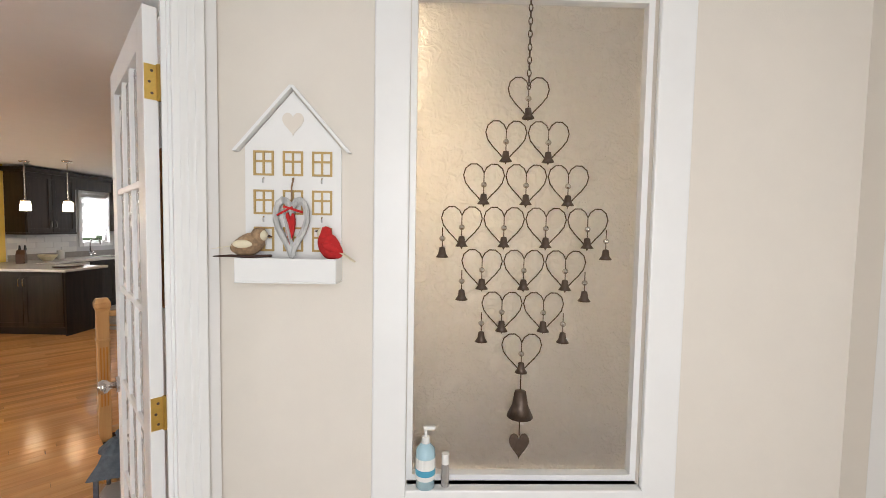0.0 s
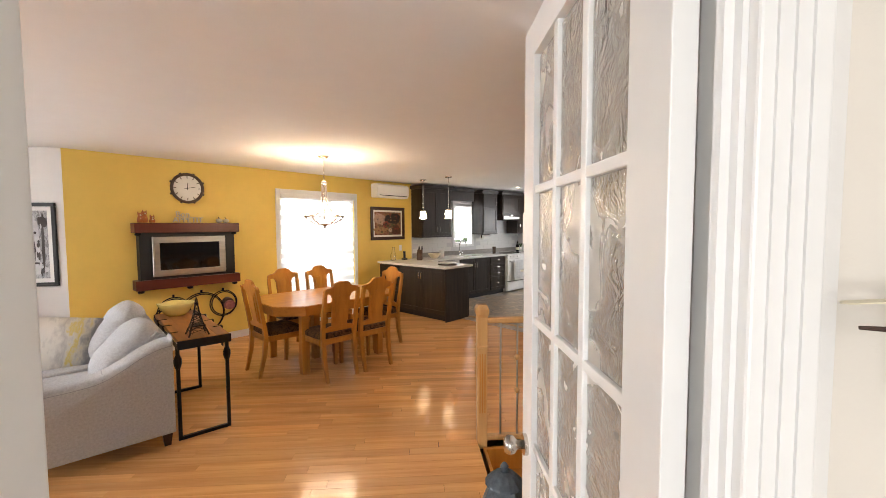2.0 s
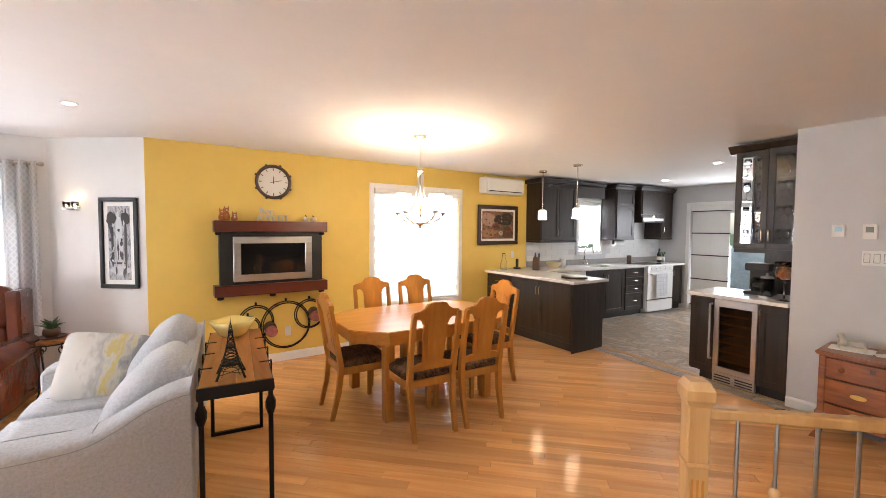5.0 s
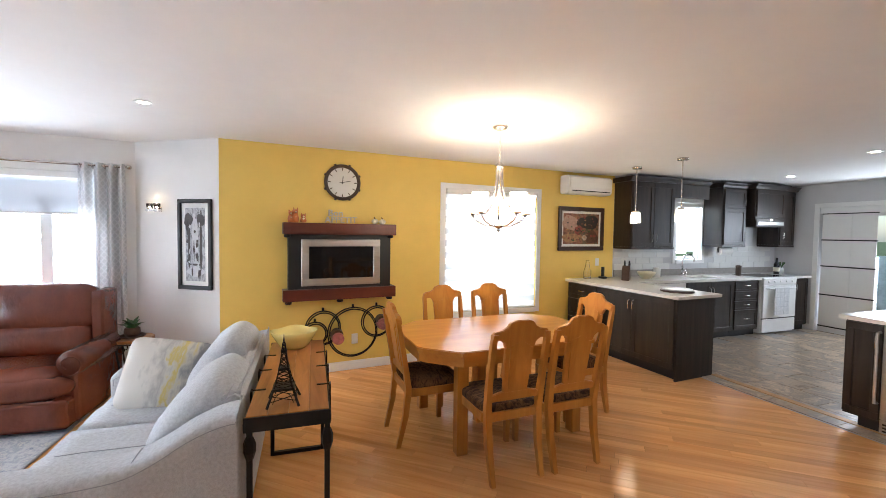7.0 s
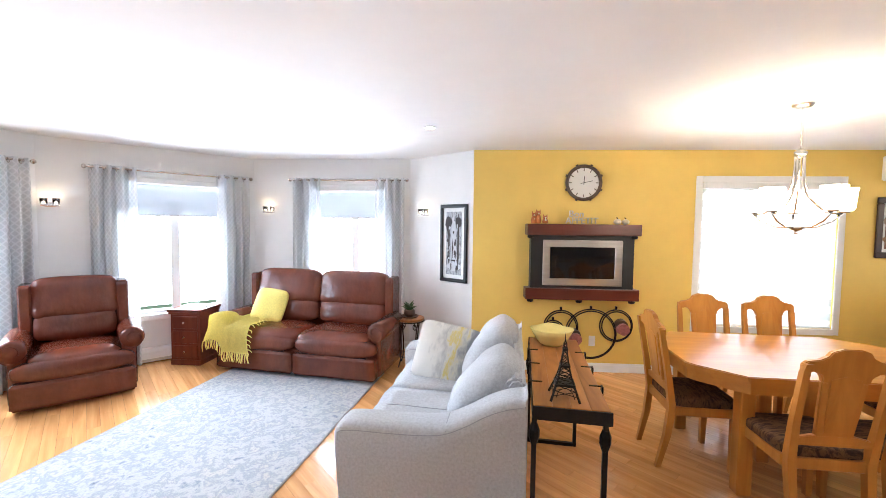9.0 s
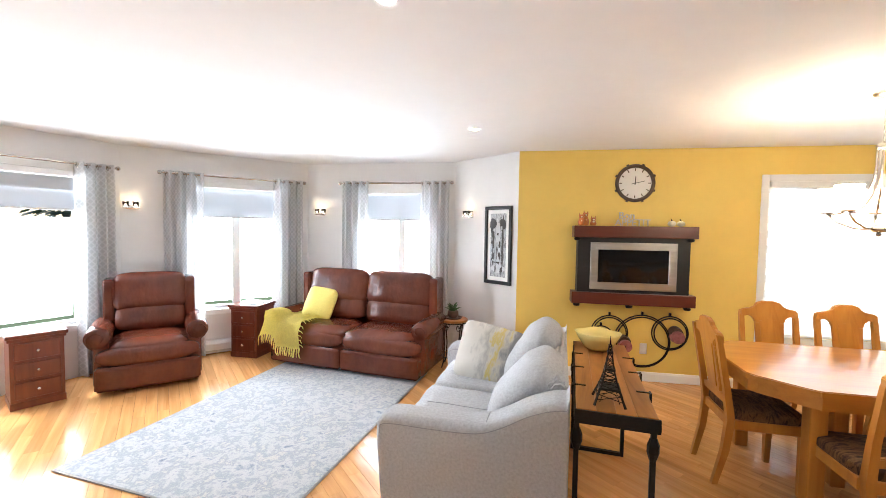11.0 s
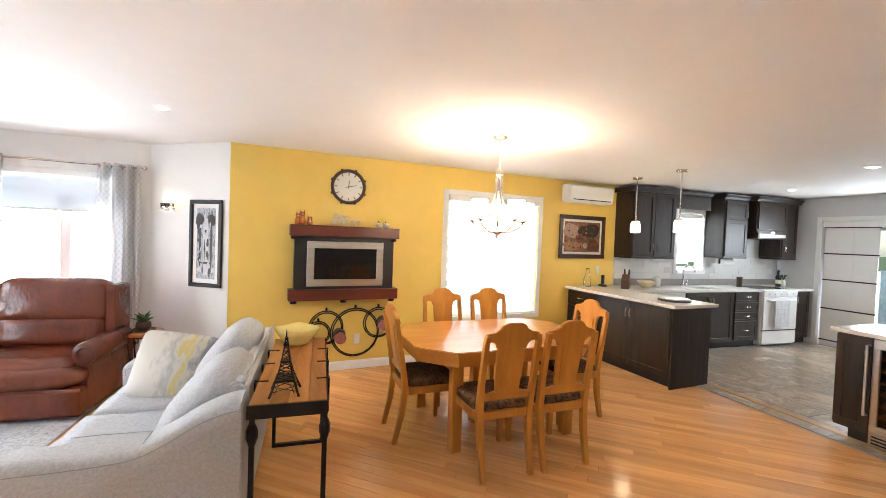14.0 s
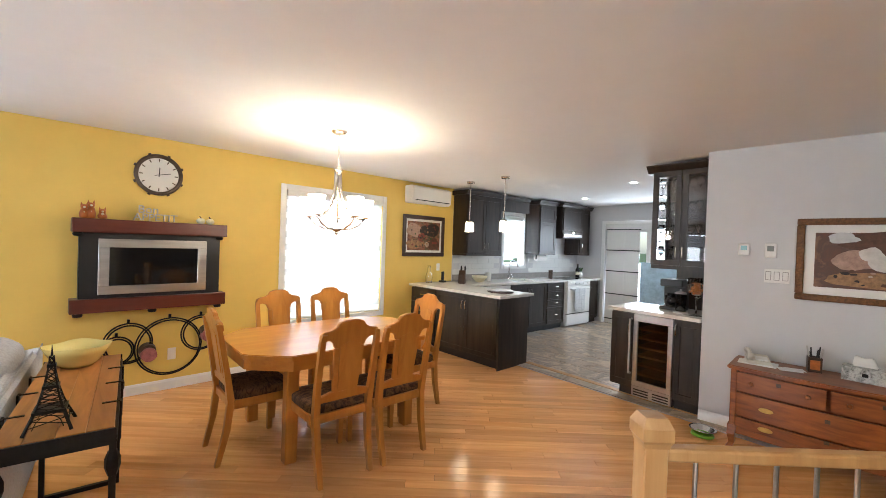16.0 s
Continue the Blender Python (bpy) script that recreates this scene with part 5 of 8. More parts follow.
cloth = [[drape(-1 + 2 * j / NU, i / NV) for j in range(NU + 1)] for i in range(NV + 1)]
for _ in range(2):
    cloth = [[(cloth[max(i - 1, 0)][j] + cloth[min(i + 1, NV)][j] + cloth[i][max(j - 1, 0)] + cloth[i][min(j + 1, NU)] + 2 * cloth[i][j]) / 6 if 0 < j < NU else cloth[i][j] for j in range(NU + 1)] for i in range(NV + 1)]
bm = bmesh.new()
rows = [[bm.verts.new(p) for p in row] for row in cloth]
for ra, rb in zip(rows, rows[1:]):
    for j in range(NU):
        bm.faces.new((ra[j], ra[j + 1], rb[j + 1], rb[j]))
bmesh.ops.solidify(bm, geom=bm.faces[:], thickness=0.010)
part("cloth", bm, M_YELLOWC, throw, smooth=True)
for j in range(NU + 1):
    p = cloth[NV][j]
    part("fringe", tube([p + Vector((0, 0, 0.01)), p + Vector((0.008 * math.sin(j * 2.1), -0.012, -0.045)), p + Vector((0.014 * math.sin(j * 1.3), -0.006, -0.10))], [0.006, 0.006, 0.003], 5), M_YELLOWC, throw)
for i in range(12, NV, 2):
    p = cloth[i][NU]
    part("fringe", tube([p, p + Vector((0.035, -0.01, -0.004)), p + Vector((0.07, -0.03 + 0.012 * math.sin(i), -0.02))], [0.006, 0.005, 0.003], 5), M_YELLOWC, throw)


def nightstand(m):
    t = thing("nightstand", "small dark cherry three-drawer cabinet with nickel knobs", "nightstand", m, "cherry cabinets")
    part("body", box(-0.17, 0.17, -0.17, 0.18, 0.04, 0.60, 0.004), M_REDWOOD, t)
    part("plinth", box(-0.175, 0.175, -0.178, 0.18, 0.0, 0.06, 0.004), M_REDWOOD, t)
    part("top", box(-0.195, 0.195, -0.20, 0.19, 0.60, 0.635, 0.008), M_REDWOOD, t)
    part("top_moulding", box(-0.183, 0.183, -0.187, 0.18, 0.575, 0.60, 0.004), M_REDWOOD, t)
    for k in range(3):
        z = 0.085 + k * 0.165
        d = part("drawer", box(-0.145, 0.145, -0.186, -0.168, z, z + 0.14, 0.008), M_REDWOOD, t)
        part("knob", ball((0, -0.198, z + 0.07), 0.014, 10), M_NICKEL, d)


nightstand(way((-3.20, -0.08), 0))
nightstand(way((-4.18, -1.72), 62))
solo("paper_stack", boxes((-0.10, 0.10, -0.13, 0.13, 0.0, 0.004), (-0.09, 0.11, -0.12, 0.12, 0.004, 0.008)), M_PAPER, "loose white papers on the cherry cabinet", "paper", way((-3.175, -0.08), 12) @ Matrix.Translation((0, 0, 0.636)))

st = thing("side_table", "round wood-topped side table with scrolled iron legs", "side table", way((-0.71, 0.02), 0))
part("top", lathe([(0.0, 0.525), (0.165, 0.525), (0.172, 0.535), (0.172, 0.548), (0.165, 0.553), (0.0, 0.553)], n=28), M_CONSOLE, st)
part("rim", tube([(0.168 * math.cos(a), 0.168 * math.sin(a), 0.518) for a in (2 * math.pi * j / 28 for j in range(28))], 0.007, 6, True), M_BLACKM, st)
for k in range(4):
    a = math.pi / 4 + k * math.pi / 2
    c, s = math.cos(a), math.sin(a)
    part("leg", tube([(0.155 * c, 0.155 * s, 0.52), (0.135 * c, 0.135 * s, 0.42), (0.11 * c, 0.11 * s, 0.25), (0.12 * c, 0.12 * s, 0.08), (0.15 * c, 0.15 * s, 0.0)], 0.008, 6), M_BLACKM, st)
    part("scroll", tube([((0.10 + 0.03 * math.cos(b)) * c, (0.10 + 0.03 * math.cos(b)) * s, 0.45 + 0.03 * math.sin(b)) for b in (0.6 * j for j in range(11))], 0.005, 5), M_BLACKM, st)
part("ring", tube([(0.12 * math.cos(a), 0.12 * math.sin(a), 0.12) for a in (2 * math.pi * j / 24 for j in range(24))], 0.006, 5, True), M_BLACKM, st)
solo("plant_saucer", lathe([(0.0, 0.0), (0.09, 0.0), (0.105, 0.018), (0.10, 0.018), (0.085, 0.006), (0.0, 0.006)], n=24), M_CLAY, "brown round saucer under the plant", "saucer", way((-0.71, 0.02), 0) @ Matrix.Translation((0, 0, 0.5535)), smooth=True)
pp = thing("potted_plant", "small green succulent in a round brown pot", "plant", way((-0.71, 0.02), 0) @ Matrix.Translation((0, 0, 0.560)))
part("pot", lathe([(0.0, 0.0), (0.045, 0.0), (0.065, 0.035), (0.06, 0.075), (0.05, 0.085), (0.046, 0.08), (0.0, 0.075)], n=20), M_CLAY, pp, smooth=True)
for k in range(16):
    a = k * 2.4
    lng = 0.07 + 0.05 * ((k * 37) % 10) / 10
    up = 0.35 + 0.6 * (k % 4) / 4
    c, s = math.cos(a), math.sin(a)
    part("leaf", bar([(0.012 * c, 0.012 * s, 0.075), (0.5 * lng * c, 0.5 * lng * s, 0.085 + lng * up * 0.7), (lng * c, lng * s, 0.085 + lng * up)], [0.008, 0.013, 0.002], [0.008, 0.013, 0.002]), M_LEAF, pp)

RM = way((-1.90, -1.42), -6.5)
rug = thing("rug", "faded blue and grey patterned area rug", "rug", RM)
part("rug_field", box(-0.82, 0.82, -1.22, 1.22, 0.002, 0.012, 0.003), M_RUG, rug)
part("binding", boxes((-0.832, -0.82, -1.23, 1.23, 0.002, 0.010), (0.82, 0.832, -1.23, 1.23, 0.002, 0.010), (-0.82, 0.82, -1.232, -1.22, 0.002, 0.010), (-0.82, 0.82, 1.22, 1.232, 0.002, 0.010)), M_GREYTILE, rug)

bh = thing("baseboard_heater", "long white electric baseboard heater under the bay window", "heater", WM_3)
part("case", prism([(0, 0.02), (0.06, 0.02), (0.065, 0.05), (0.065, 0.13), (0.05, 0.17), (0, 0.175)], 1.5, 0.004, "yz"), M_TRIM, bh, m=Matrix.Translation((0.9, 0.002, 0)))
part("grille", box(0.2, 1.6, 0.055, 0.069, 0.035, 0.055), M_STEEL, bh)

for x, y in ((-0.39, -1.03), (-0.52, -3.05)):
    dl = thing("downlight", "small round recessed ceiling light, lit", "ceiling light", Matrix.Translation((x, y, H)), "recessed lights")
    part("trim_ring", lathe([(0.035, -0.006), (0.052, -0.005), (0.055, 0.0)], n=24, cap=False), M_TRIM, dl)
    part("lens", cyl((0, 0, -0.004), (0, 0, 0.0), 0.035, n=24), M_SPOT, dl)


# ---- kitchen ----
def shaker(parent, x0, x1, z0, z1, y, handle=None, name="door", pull="v"):
    """A framed cabinet front on the face y (facing -y), with a nickel pull."""
    f = 0.055 if (z1 - z0) > 0.2 else 0.03
    d = part(name, boxes((x0, x1, y - 0.020, y, z1 - f, z1), (x0, x1, y - 0.020, y, z0, z0 + f), (x0, x0 + f, y - 0.020, y, z0 + f, z1 - f), (x1 - f, x1, y - 0.020, y, z0 + f, z1 - f), bevel=0.002), M_KITCH, parent)
    part("panel", box(x0 + f, x1 - f, y - 0.011, y - 0.002, z0 + f, z1 - f), M_KITCH, d)
    if handle:
        hx, hz = handle
        if pull == "v":
            part("handle", tube([(hx, y - 0.02, hz - 0.06), (hx, y - 0.045, hz - 0.045), (hx, y - 0.05, hz), (hx, y - 0.045, hz + 0.045), (hx, y - 0.02, hz + 0.06)], 0.006, 6), M_NICKEL, d)
        else:
            part("handle", tube([(hx - 0.05, y - 0.02, hz), (hx - 0.04, y - 0.042, hz), (hx + 0.04, y - 0.042, hz), (hx + 0.05, y - 0.02, hz)], 0.006, 6), M_NICKEL, d)
    return d


def base_unit(m, x0, x1, fronts, label, depth=0.58, y_back=-0.004, group="kitchen base units"):
    """A base cabinet facing -y; fronts: (x0, x1, z0, z1, handle, name, pull)."""
    t = thing("base_cabinet", label, "cabinet", m, group)
    part("body", box(x0, x1, -depth, y_back, 0.10, 0.88), M_KITCH, t)
    part("toe_kick", box(x0, x1, -depth + 0.05, y_back, 0.0, 0.10), M_BLACK, t)
    for a, b, c, d, h, n, p in fronts:
        shaker(t, a + 0.003, b - 0.003, c, d, -depth, h, n, p)
    return t


def doors2(x0, x1, z0=0.12, z1=0.87):
    xm = (x0 + x1) / 2
    return [(x0, xm, z0, z1, (xm - 0.03, z1 - 0.14), "door", "v"), (xm, x1, z0, z1, (xm + 0.03, z1 - 0.14), "door", "v")]


def drawers(x0, x1, zs):
    return [(x0, x1, a + 0.003, b - 0.003, ((x0 + x1) / 2, (a + b) / 2 + 0.01), "drawer", "h") for a, b in zip(zs, zs[1:])]


# The peninsula: its fronts face the dining room.
PM = Matrix.Translation((5.0, -0.02, 0)) @ Matrix.Rotation(radians(-90 - 1.5), 4, "Z")
base_unit(PM, 0.02, 0.56, drawers(0.02, 0.56, (0.12, 0.40, 0.66, 0.87)), "espresso wood drawer unit of the peninsula", group="peninsula units")
base_unit(PM, 0.562, 1.70, doors2(0.58, 1.68), "espresso wood two-door peninsula cabinet", group="peninsula units")
solo("end_panel", box(1.702, 1.72, -0.60, -0.002, 0.0, 0.88, 0.002), M_KITCH, "dark wood end panel of the peninsula", "panel", PM)
solo("peninsula_countertop", box(0.0, 1.76, -0.64, 0.06, 0.882, 0.918, 0.004), M_QUARTZ, "white quartz peninsula countertop", "countertop", PM)

# The run along the window wall: x along the wall, y towards it.
KW = KM
base_unit(KW, 0.12, 0.50, [], "espresso wood corner base cabinet")
dwm = thing("dishwasher", "built-in dishwasher with a pale control strip", "dishwasher", KW)
part("body", box(0.503, 1.10, -0.58, -0.02, 0.10, 0.88), M_BLACK, dwm)
part("door", box(0.506, 1.097, -0.60, -0.58, 0.12, 0.77, 0.004), M_KITCH, dwm)
part("control_strip", box(0.506, 1.097, -0.602, -0.58, 0.775, 0.872, 0.004), M_ENAMEL, dwm)
base_unit(KW, 1.102, 2.10, doors2(1.12, 2.08), "espresso wood sink base cabinet with two doors")
base_unit(KW, 2.102, 2.66, drawers(2.12, 2.64, (0.12, 0.42, 0.56, 0.71, 0.87)), "espresso wood four-drawer base cabinet")
base_unit(KW, 3.462, 3.86, [(3.48, 3.84, 0.12, 0.87, (3.52, 0.74), "door", "v")], "narrow espresso wood cabinet beside the stove")
ct = thing("countertop", "white quartz countertop along the kitchen wall", "countertop", KW)
part("slab", boxes((0.10, 1.45, -0.625, -0.003, 0.882, 0.918), (2.0, 2.662, -0.625, -0.003, 0.882, 0.918), (1.45, 2.0, -0.625, -0.50, 0.882, 0.918), (1.45, 2.0, -0.14, -0.003, 0.882, 0.918)), M_QUARTZ, ct)
part("end_slab", box(3.462, 3.88, -0.625, -0.003, 0.882, 0.918, 0.003), M_QUARTZ, ct)
part("upstand", box(0.32, 3.9, -0.014, -0.002, 0.92, 1.02), M_GREYTILE, ct)
sk = thing("kitchen_sink", "sunken steel kitchen sink below the window", "sink", KW)
part("basin", boxes((1.45, 2.0, -0.50, -0.14, 0.70, 0.705), (1.45, 1.455, -0.50, -0.14, 0.705, 0.90), (1.995, 2.0, -0.50, -0.14, 0.705, 0.90), (1.455, 1.995, -0.50, -0.495, 0.705, 0.90), (1.455, 1.995, -0.145, -0.14, 0.705, 0.90)), M_STEEL, sk)
fa = thing("faucet", "tall chrome gooseneck kitchen faucet", "faucet", KW @ Matrix.Translation((1.62, -0.09, 0.918)))
part("body", lathe([(0.0, 0.0), (0.028, 0.0), (0.024, 0.02), (0.02, 0.09), (0.0, 0.09)], n=14), M_CHROME, fa, smooth=True)
part("spout", tube([(0, 0, 0.08), (0, 0, 0.24), (0.01, -0.02, 0.31), (0.03, -0.07, 0.345), (0.05, -0.13, 0.33), (0.055, -0.155, 0.27), (0.055, -0.16, 0.23)], [0.013, 0.012, 0.012, 0.012, 0.012, 0.014, 0.016], 10), M_CHROME, fa, smooth=True)
part("lever", tube([(0.02, 0, 0.06), (0.06, 0.0, 0.08), (0.09, 0, 0.11)], [0.009, 0.007, 0.006], 8), M_CHROME, fa, smooth=True)
part("soap_pump", lathe([(0.0, 0.0), (0.016, 0.0), (0.012, 0.03), (0.006, 0.08), (0.0, 0.09)], (0.10, 0.01, 0), 10), M_CHROME, fa, smooth=True)

sv = thing("stove", "white freestanding electric stove with a drawer below", "stove", KW)
part("body", box(2.668, 3.456, -0.62, -0.02, 0.03, 0.90, 0.006), M_ENAMEL, sv)
part("cooktop", box(2.672, 3.452, -0.62, -0.03, 0.90, 0.915, 0.004), M_ENAMEL, sv)
part("burner_glass", box(2.73, 3.40, -0.55, -0.10, 0.915, 0.918), M_DKGLASS, sv)
part("control_panel", prism([(-0.645, 0.80), (-0.62, 0.80), (-0.62, 0.915), (-0.655, 0.90)], 0.78, 0.004, "yz"), M_ENAMEL, sv, m=Matrix.Translation((3.062, 0, 0)))
for k in range(5):
    part("dial", cyl((2.78 + 0.14 * k, -0.65, 0.855), (2.78 + 0.14 * k, -0.668, 0.857), 0.018, n=14), M_ENAMEL, sv)
od = part("oven_door", box(2.675, 3.449, -0.65, -0.622, 0.27, 0.79, 0.006), M_ENAMEL, sv)
part("oven_handle", tube([(2.74, -0.65, 0.745), (2.75, -0.69, 0.745), (3.37, -0.69, 0.745), (3.38, -0.65, 0.745)], 0.011, 8), M_ENAMEL, od)
# Black strip standing in for the shade in the gap below the oven door.
part("door_gap_shade", box(2.675, 3.449, -0.636, -0.623, 0.255, 0.268), M_BLACK, sv)
part("storage_drawer", box(2.675, 3.449, -0.648, -0.622, 0.05, 0.252, 0.006), M_ENAMEL, sv)
M_TOWEL = blotch("checked_towel", [(0.74, 0.74, 0.74), (0.55, 0.56, 0.58), (0.76, 0.76, 0.75)], 20, 0.95)
tl = thing("dish_towel", "white checked dish towel over the oven handle", "towel", KW @ Matrix.Translation((3.02, -0.7065, 0)))
part("cloth", box(-0.17, 0.17, -0.004, 0.004, 0.33, 0.758, 0.003), M_TOWEL, tl)
for k in range(5):
    part("woven_stripe", box(-0.168, 0.168, -0.0052, -0.004, 0.38 + 0.075 * k, 0.386 + 0.075 * k), M_GREYC, tl)
for k in range(4):
    part("woven_stripe", box(-0.13 + 0.085 * k, -0.124 + 0.085 * k, -0.006, -0.0052, 0.335, 0.75), M_GREYC, tl)


def upper_unit(m, x0, x1, z0, z1, depth, fronts, label, crown=True, group="kitchen wall units"):
    t = thing("wall_cabinet", label, "cabinet", m, group)
    part("body", box(x0, x1, -depth, -0.003, z0, z1 - 0.002), M_KITCH, t)
    if crown:
        bm = prism([(-depth - 0.02, z1 - 0.07), (-depth - 0.035, z1 - 0.04), (-depth - 0.06, z1 - 0.015), (-depth - 0.065, z1), (-0.003, z1), (-0.003, z1 - 0.07)], x1 - x0 + 0.08, plane="yz")
        part("crown_moulding", bm, M_KITCH, t, m=Matrix.Translation(((x0 + x1) / 2, 0, 0.003)))
        part("light_rail", box(x0, x1, -depth - 0.012, -0.003, z0 - 0.035, z0 - 0.001, 0.003), M_KITCH, t)
    for a, b, c, d, h, n, p in fronts:
        shaker(t, a + 0.003, b - 0.003, c, d, -depth, h, n, p)
    return t


upper_unit(KW, 0.30, 1.12, 1.385, 2.40, 0.34, [(0.32, 0.71, 1.39, 2.31, (0.67, 1.52), "door", "v"), (0.71, 1.10, 1.39, 2.31, (0.75, 1.52), "door", "v")], "tall espresso wall cabinet with two doors and a crown")
val = thing("valance", "dark wood valance with a crown above the kitchen window", "valance", KW)
part("board", box(1.122, 1.88, -0.30, -0.27, 2.13, 2.33), M_KITCH, val)
part("crown_moulding", prism([(-0.30, 2.33), (-0.325, 2.35), (-0.345, 2.385), (-0.345, 2.395), (-0.003, 2.395), (-0.003, 2.33)], 0.75, plane="yz"), M_KITCH, val, m=Matrix.Translation((1.501, 0, 0)))
upper_unit(KW, 2.13, 2.66, 1.42, 2.40, 0.34, [(2.15, 2.64, 1.425, 2.0, (2.59, 1.58), "door", "v"), (2.15, 2.64, 2.01, 2.31, (2.59, 2.10), "door", "v")], "espresso wall cabinet with a small upper door")
upper_unit(KW, 2.72, 3.44, 1.86, 2.40, 0.44, [(2.74, 3.42, 1.88, 2.31, None, "door", "v")], "deep espresso cabinet over the range hood")
hd = thing("range_hood", "slim dark range hood under the cabinet", "range hood", KW)
part("body", box(2.74, 3.42, -0.46, -0.004, 1.72, 1.855, 0.006), M_KITCH, hd)
part("vent_strip", box(2.78, 3.38, -0.466, -0.46, 1.75, 1.80), M_STEEL, hd)
part("hood_lamp", cyl((3.08, -0.462, 1.83), (3.08, -0.468, 1.83), 0.012, n=10), M_SPOT, hd)
upper_unit(KW, 3.46, 3.86, 1.42, 2.40, 0.34, [(3.48, 3.84, 1.425, 2.31, (3.53, 1.58), "door", "v")], "narrow espresso wall cabinet in the corner")

# Small things on the kitchen counters.
kb2 = thing("knife_block", "brown wooden knife block with black handled knives", "knife block", KW @ Matrix.Translation((0.17, -0.42, 0.9185)) @ Matrix.Rotation(radians(40), 4, "Z"))
part("block", prism([(-0.09, 0.0), (0.07, 0.0), (0.09, 0.08), (-0.005, 0.21), (-0.09, 0.14)], 0.10, 0.006), M_CLAY, kb2)
for k in range(6):
    part("knife_handle", cyl((0.01 + 0.018 * (k % 3), -0.03 + 0.06 * (k // 3), 0.17 - 0.02 * (k % 3)), (0.07 + 0.025 * (k % 3), -0.03 + 0.06 * (k // 3), 0.27 - 0.02 * (k % 3)), 0.010, n=8), M_BLACK, kb2)
solo("glass_carafe", lathe([(0.0, 0.0), (0.05, 0.0), (0.055, 0.10), (0.03, 0.17), (0.022, 0.25), (0.026, 0.26), (0.023, 0.26), (0.018, 0.25), (0.026, 0.17), (0.051, 0.10), (0.046, 0.006), (0.0, 0.006)], n=20), M_GLASS, "clear glass bottle on the peninsula", "bottle", Matrix.Translation((4.68, -0.10, 0.9185)), smooth=True)
ph = thing("cordless_phone", "black cordless phone standing in its base", "phone", Matrix.Translation((4.92, -0.16, 0.9185)))
part("base", box(-0.04, 0.04, -0.05, 0.05, 0, 0.03, 0.01), M_BLACK, ph)
part("handset", box(-0.025, 0.025, -0.012, 0.015, 0.025, 0.17, 0.01), M_BLACK, ph)
solo("canister", lathe([(0.0, 0.0), (0.05, 0.0), (0.052, 0.14), (0.05, 0.15), (0.0, 0.155)], n=20), M_ENAMEL, "tall white canister on the counter", "canister", KW @ Matrix.Translation((0.95, -0.22, 0.9185)), smooth=True)
solo("mixing_bowl", lathe([(0.0, 0.0), (0.06, 0.0), (0.12, 0.07), (0.13, 0.10), (0.124, 0.10), (0.11, 0.07), (0.05, 0.008), (0.0, 0.008)], n=24), M_CREAM, "pale bowl beside the knife block", "bowl", KW @ Matrix.Translation((0.66, -0.30, 0.9185)), smooth=True)
tr = thing("serving_board", "round dark-edged board with a white plate on the peninsula", "tray", PM @ Matrix.Translation((1.47, -0.28, 0.9185)))
part("board", cyl((0, 0, 0), (0, 0, 0.018), 0.17, n=32), M_DKBROWN, tr)
part("plate", lathe([(0.0, 0.018), (0.12, 0.019), (0.16, 0.032), (0.157, 0.035), (0.115, 0.023), (0.0, 0.022)], n=32), M_ENAMEL, tr, smooth=True)
pt = thing("paper_towel", "white paper towel roll hung under the cabinet", "paper towel", KW @ Matrix.Translation((2.40, -0.20, 1.312)))
part("roll", cyl((-0.13, 0, 0), (0.13, 0, 0), 0.055, n=20), M_PAPER, pt)
part("holder", boxes((-0.15, 0.15, -0.006, 0.006, 0.057, 0.072), (-0.15, -0.135, -0.012, 0.012, -0.02, 0.065), (0.135, 0.15, -0.012, 0.012, -0.02, 0.065)), M_BLACKM, pt)
solo("pepper_canister", lathe([(0.0, 0.0), (0.04, 0.0), (0.04, 0.13), (0.042, 0.135), (0.042, 0.165), (0.0, 0.17)], n=18), M_BRONZE, "dark lidded canister beside the stove", "canister", KW @ Matrix.Translation((2.60, -0.30, 0.9185)), smooth=True)
ob_ = thing("oil_bottle", "dark green oil bottle with a pale label", "bottle", KW @ Matrix.Translation((3.56, -0.28, 0.9185)))
part("bottle", lathe([(0.0, 0.0), (0.042, 0.0), (0.042, 0.17), (0.02, 0.21), (0.016, 0.27), (0.018, 0.28), (0.0, 0.285)], n=18), M_DKGLASS, ob_, smooth=True)
part("paper_label", cyl((0, 0, 0.05), (0, 0, 0.12), 0.0428, n=18), M_CREAM, ob_)
vs = thing("flower_vase", "small white vase with green sprigs", "vase", KW @ Matrix.Translation((3.74, -0.25, 0.9185)))
part("vase", lathe([(0.0, 0.0), (0.03, 0.0), (0.035, 0.06), (0.025, 0.11), (0.022, 0.11), (0.0, 0.10)], n=14), M_ENAMEL, vs, smooth=True)
for k in range(7):
    part("sprig", tube([(0, 0, 0.10), (0.02 * math.cos(k), 0.02 * math.sin(k), 0.16), (0.045 * math.cos(k), 0.045 * math.sin(k), 0.20)], [0.003, 0.006, 0.009], 5), M_LEAF, vs)


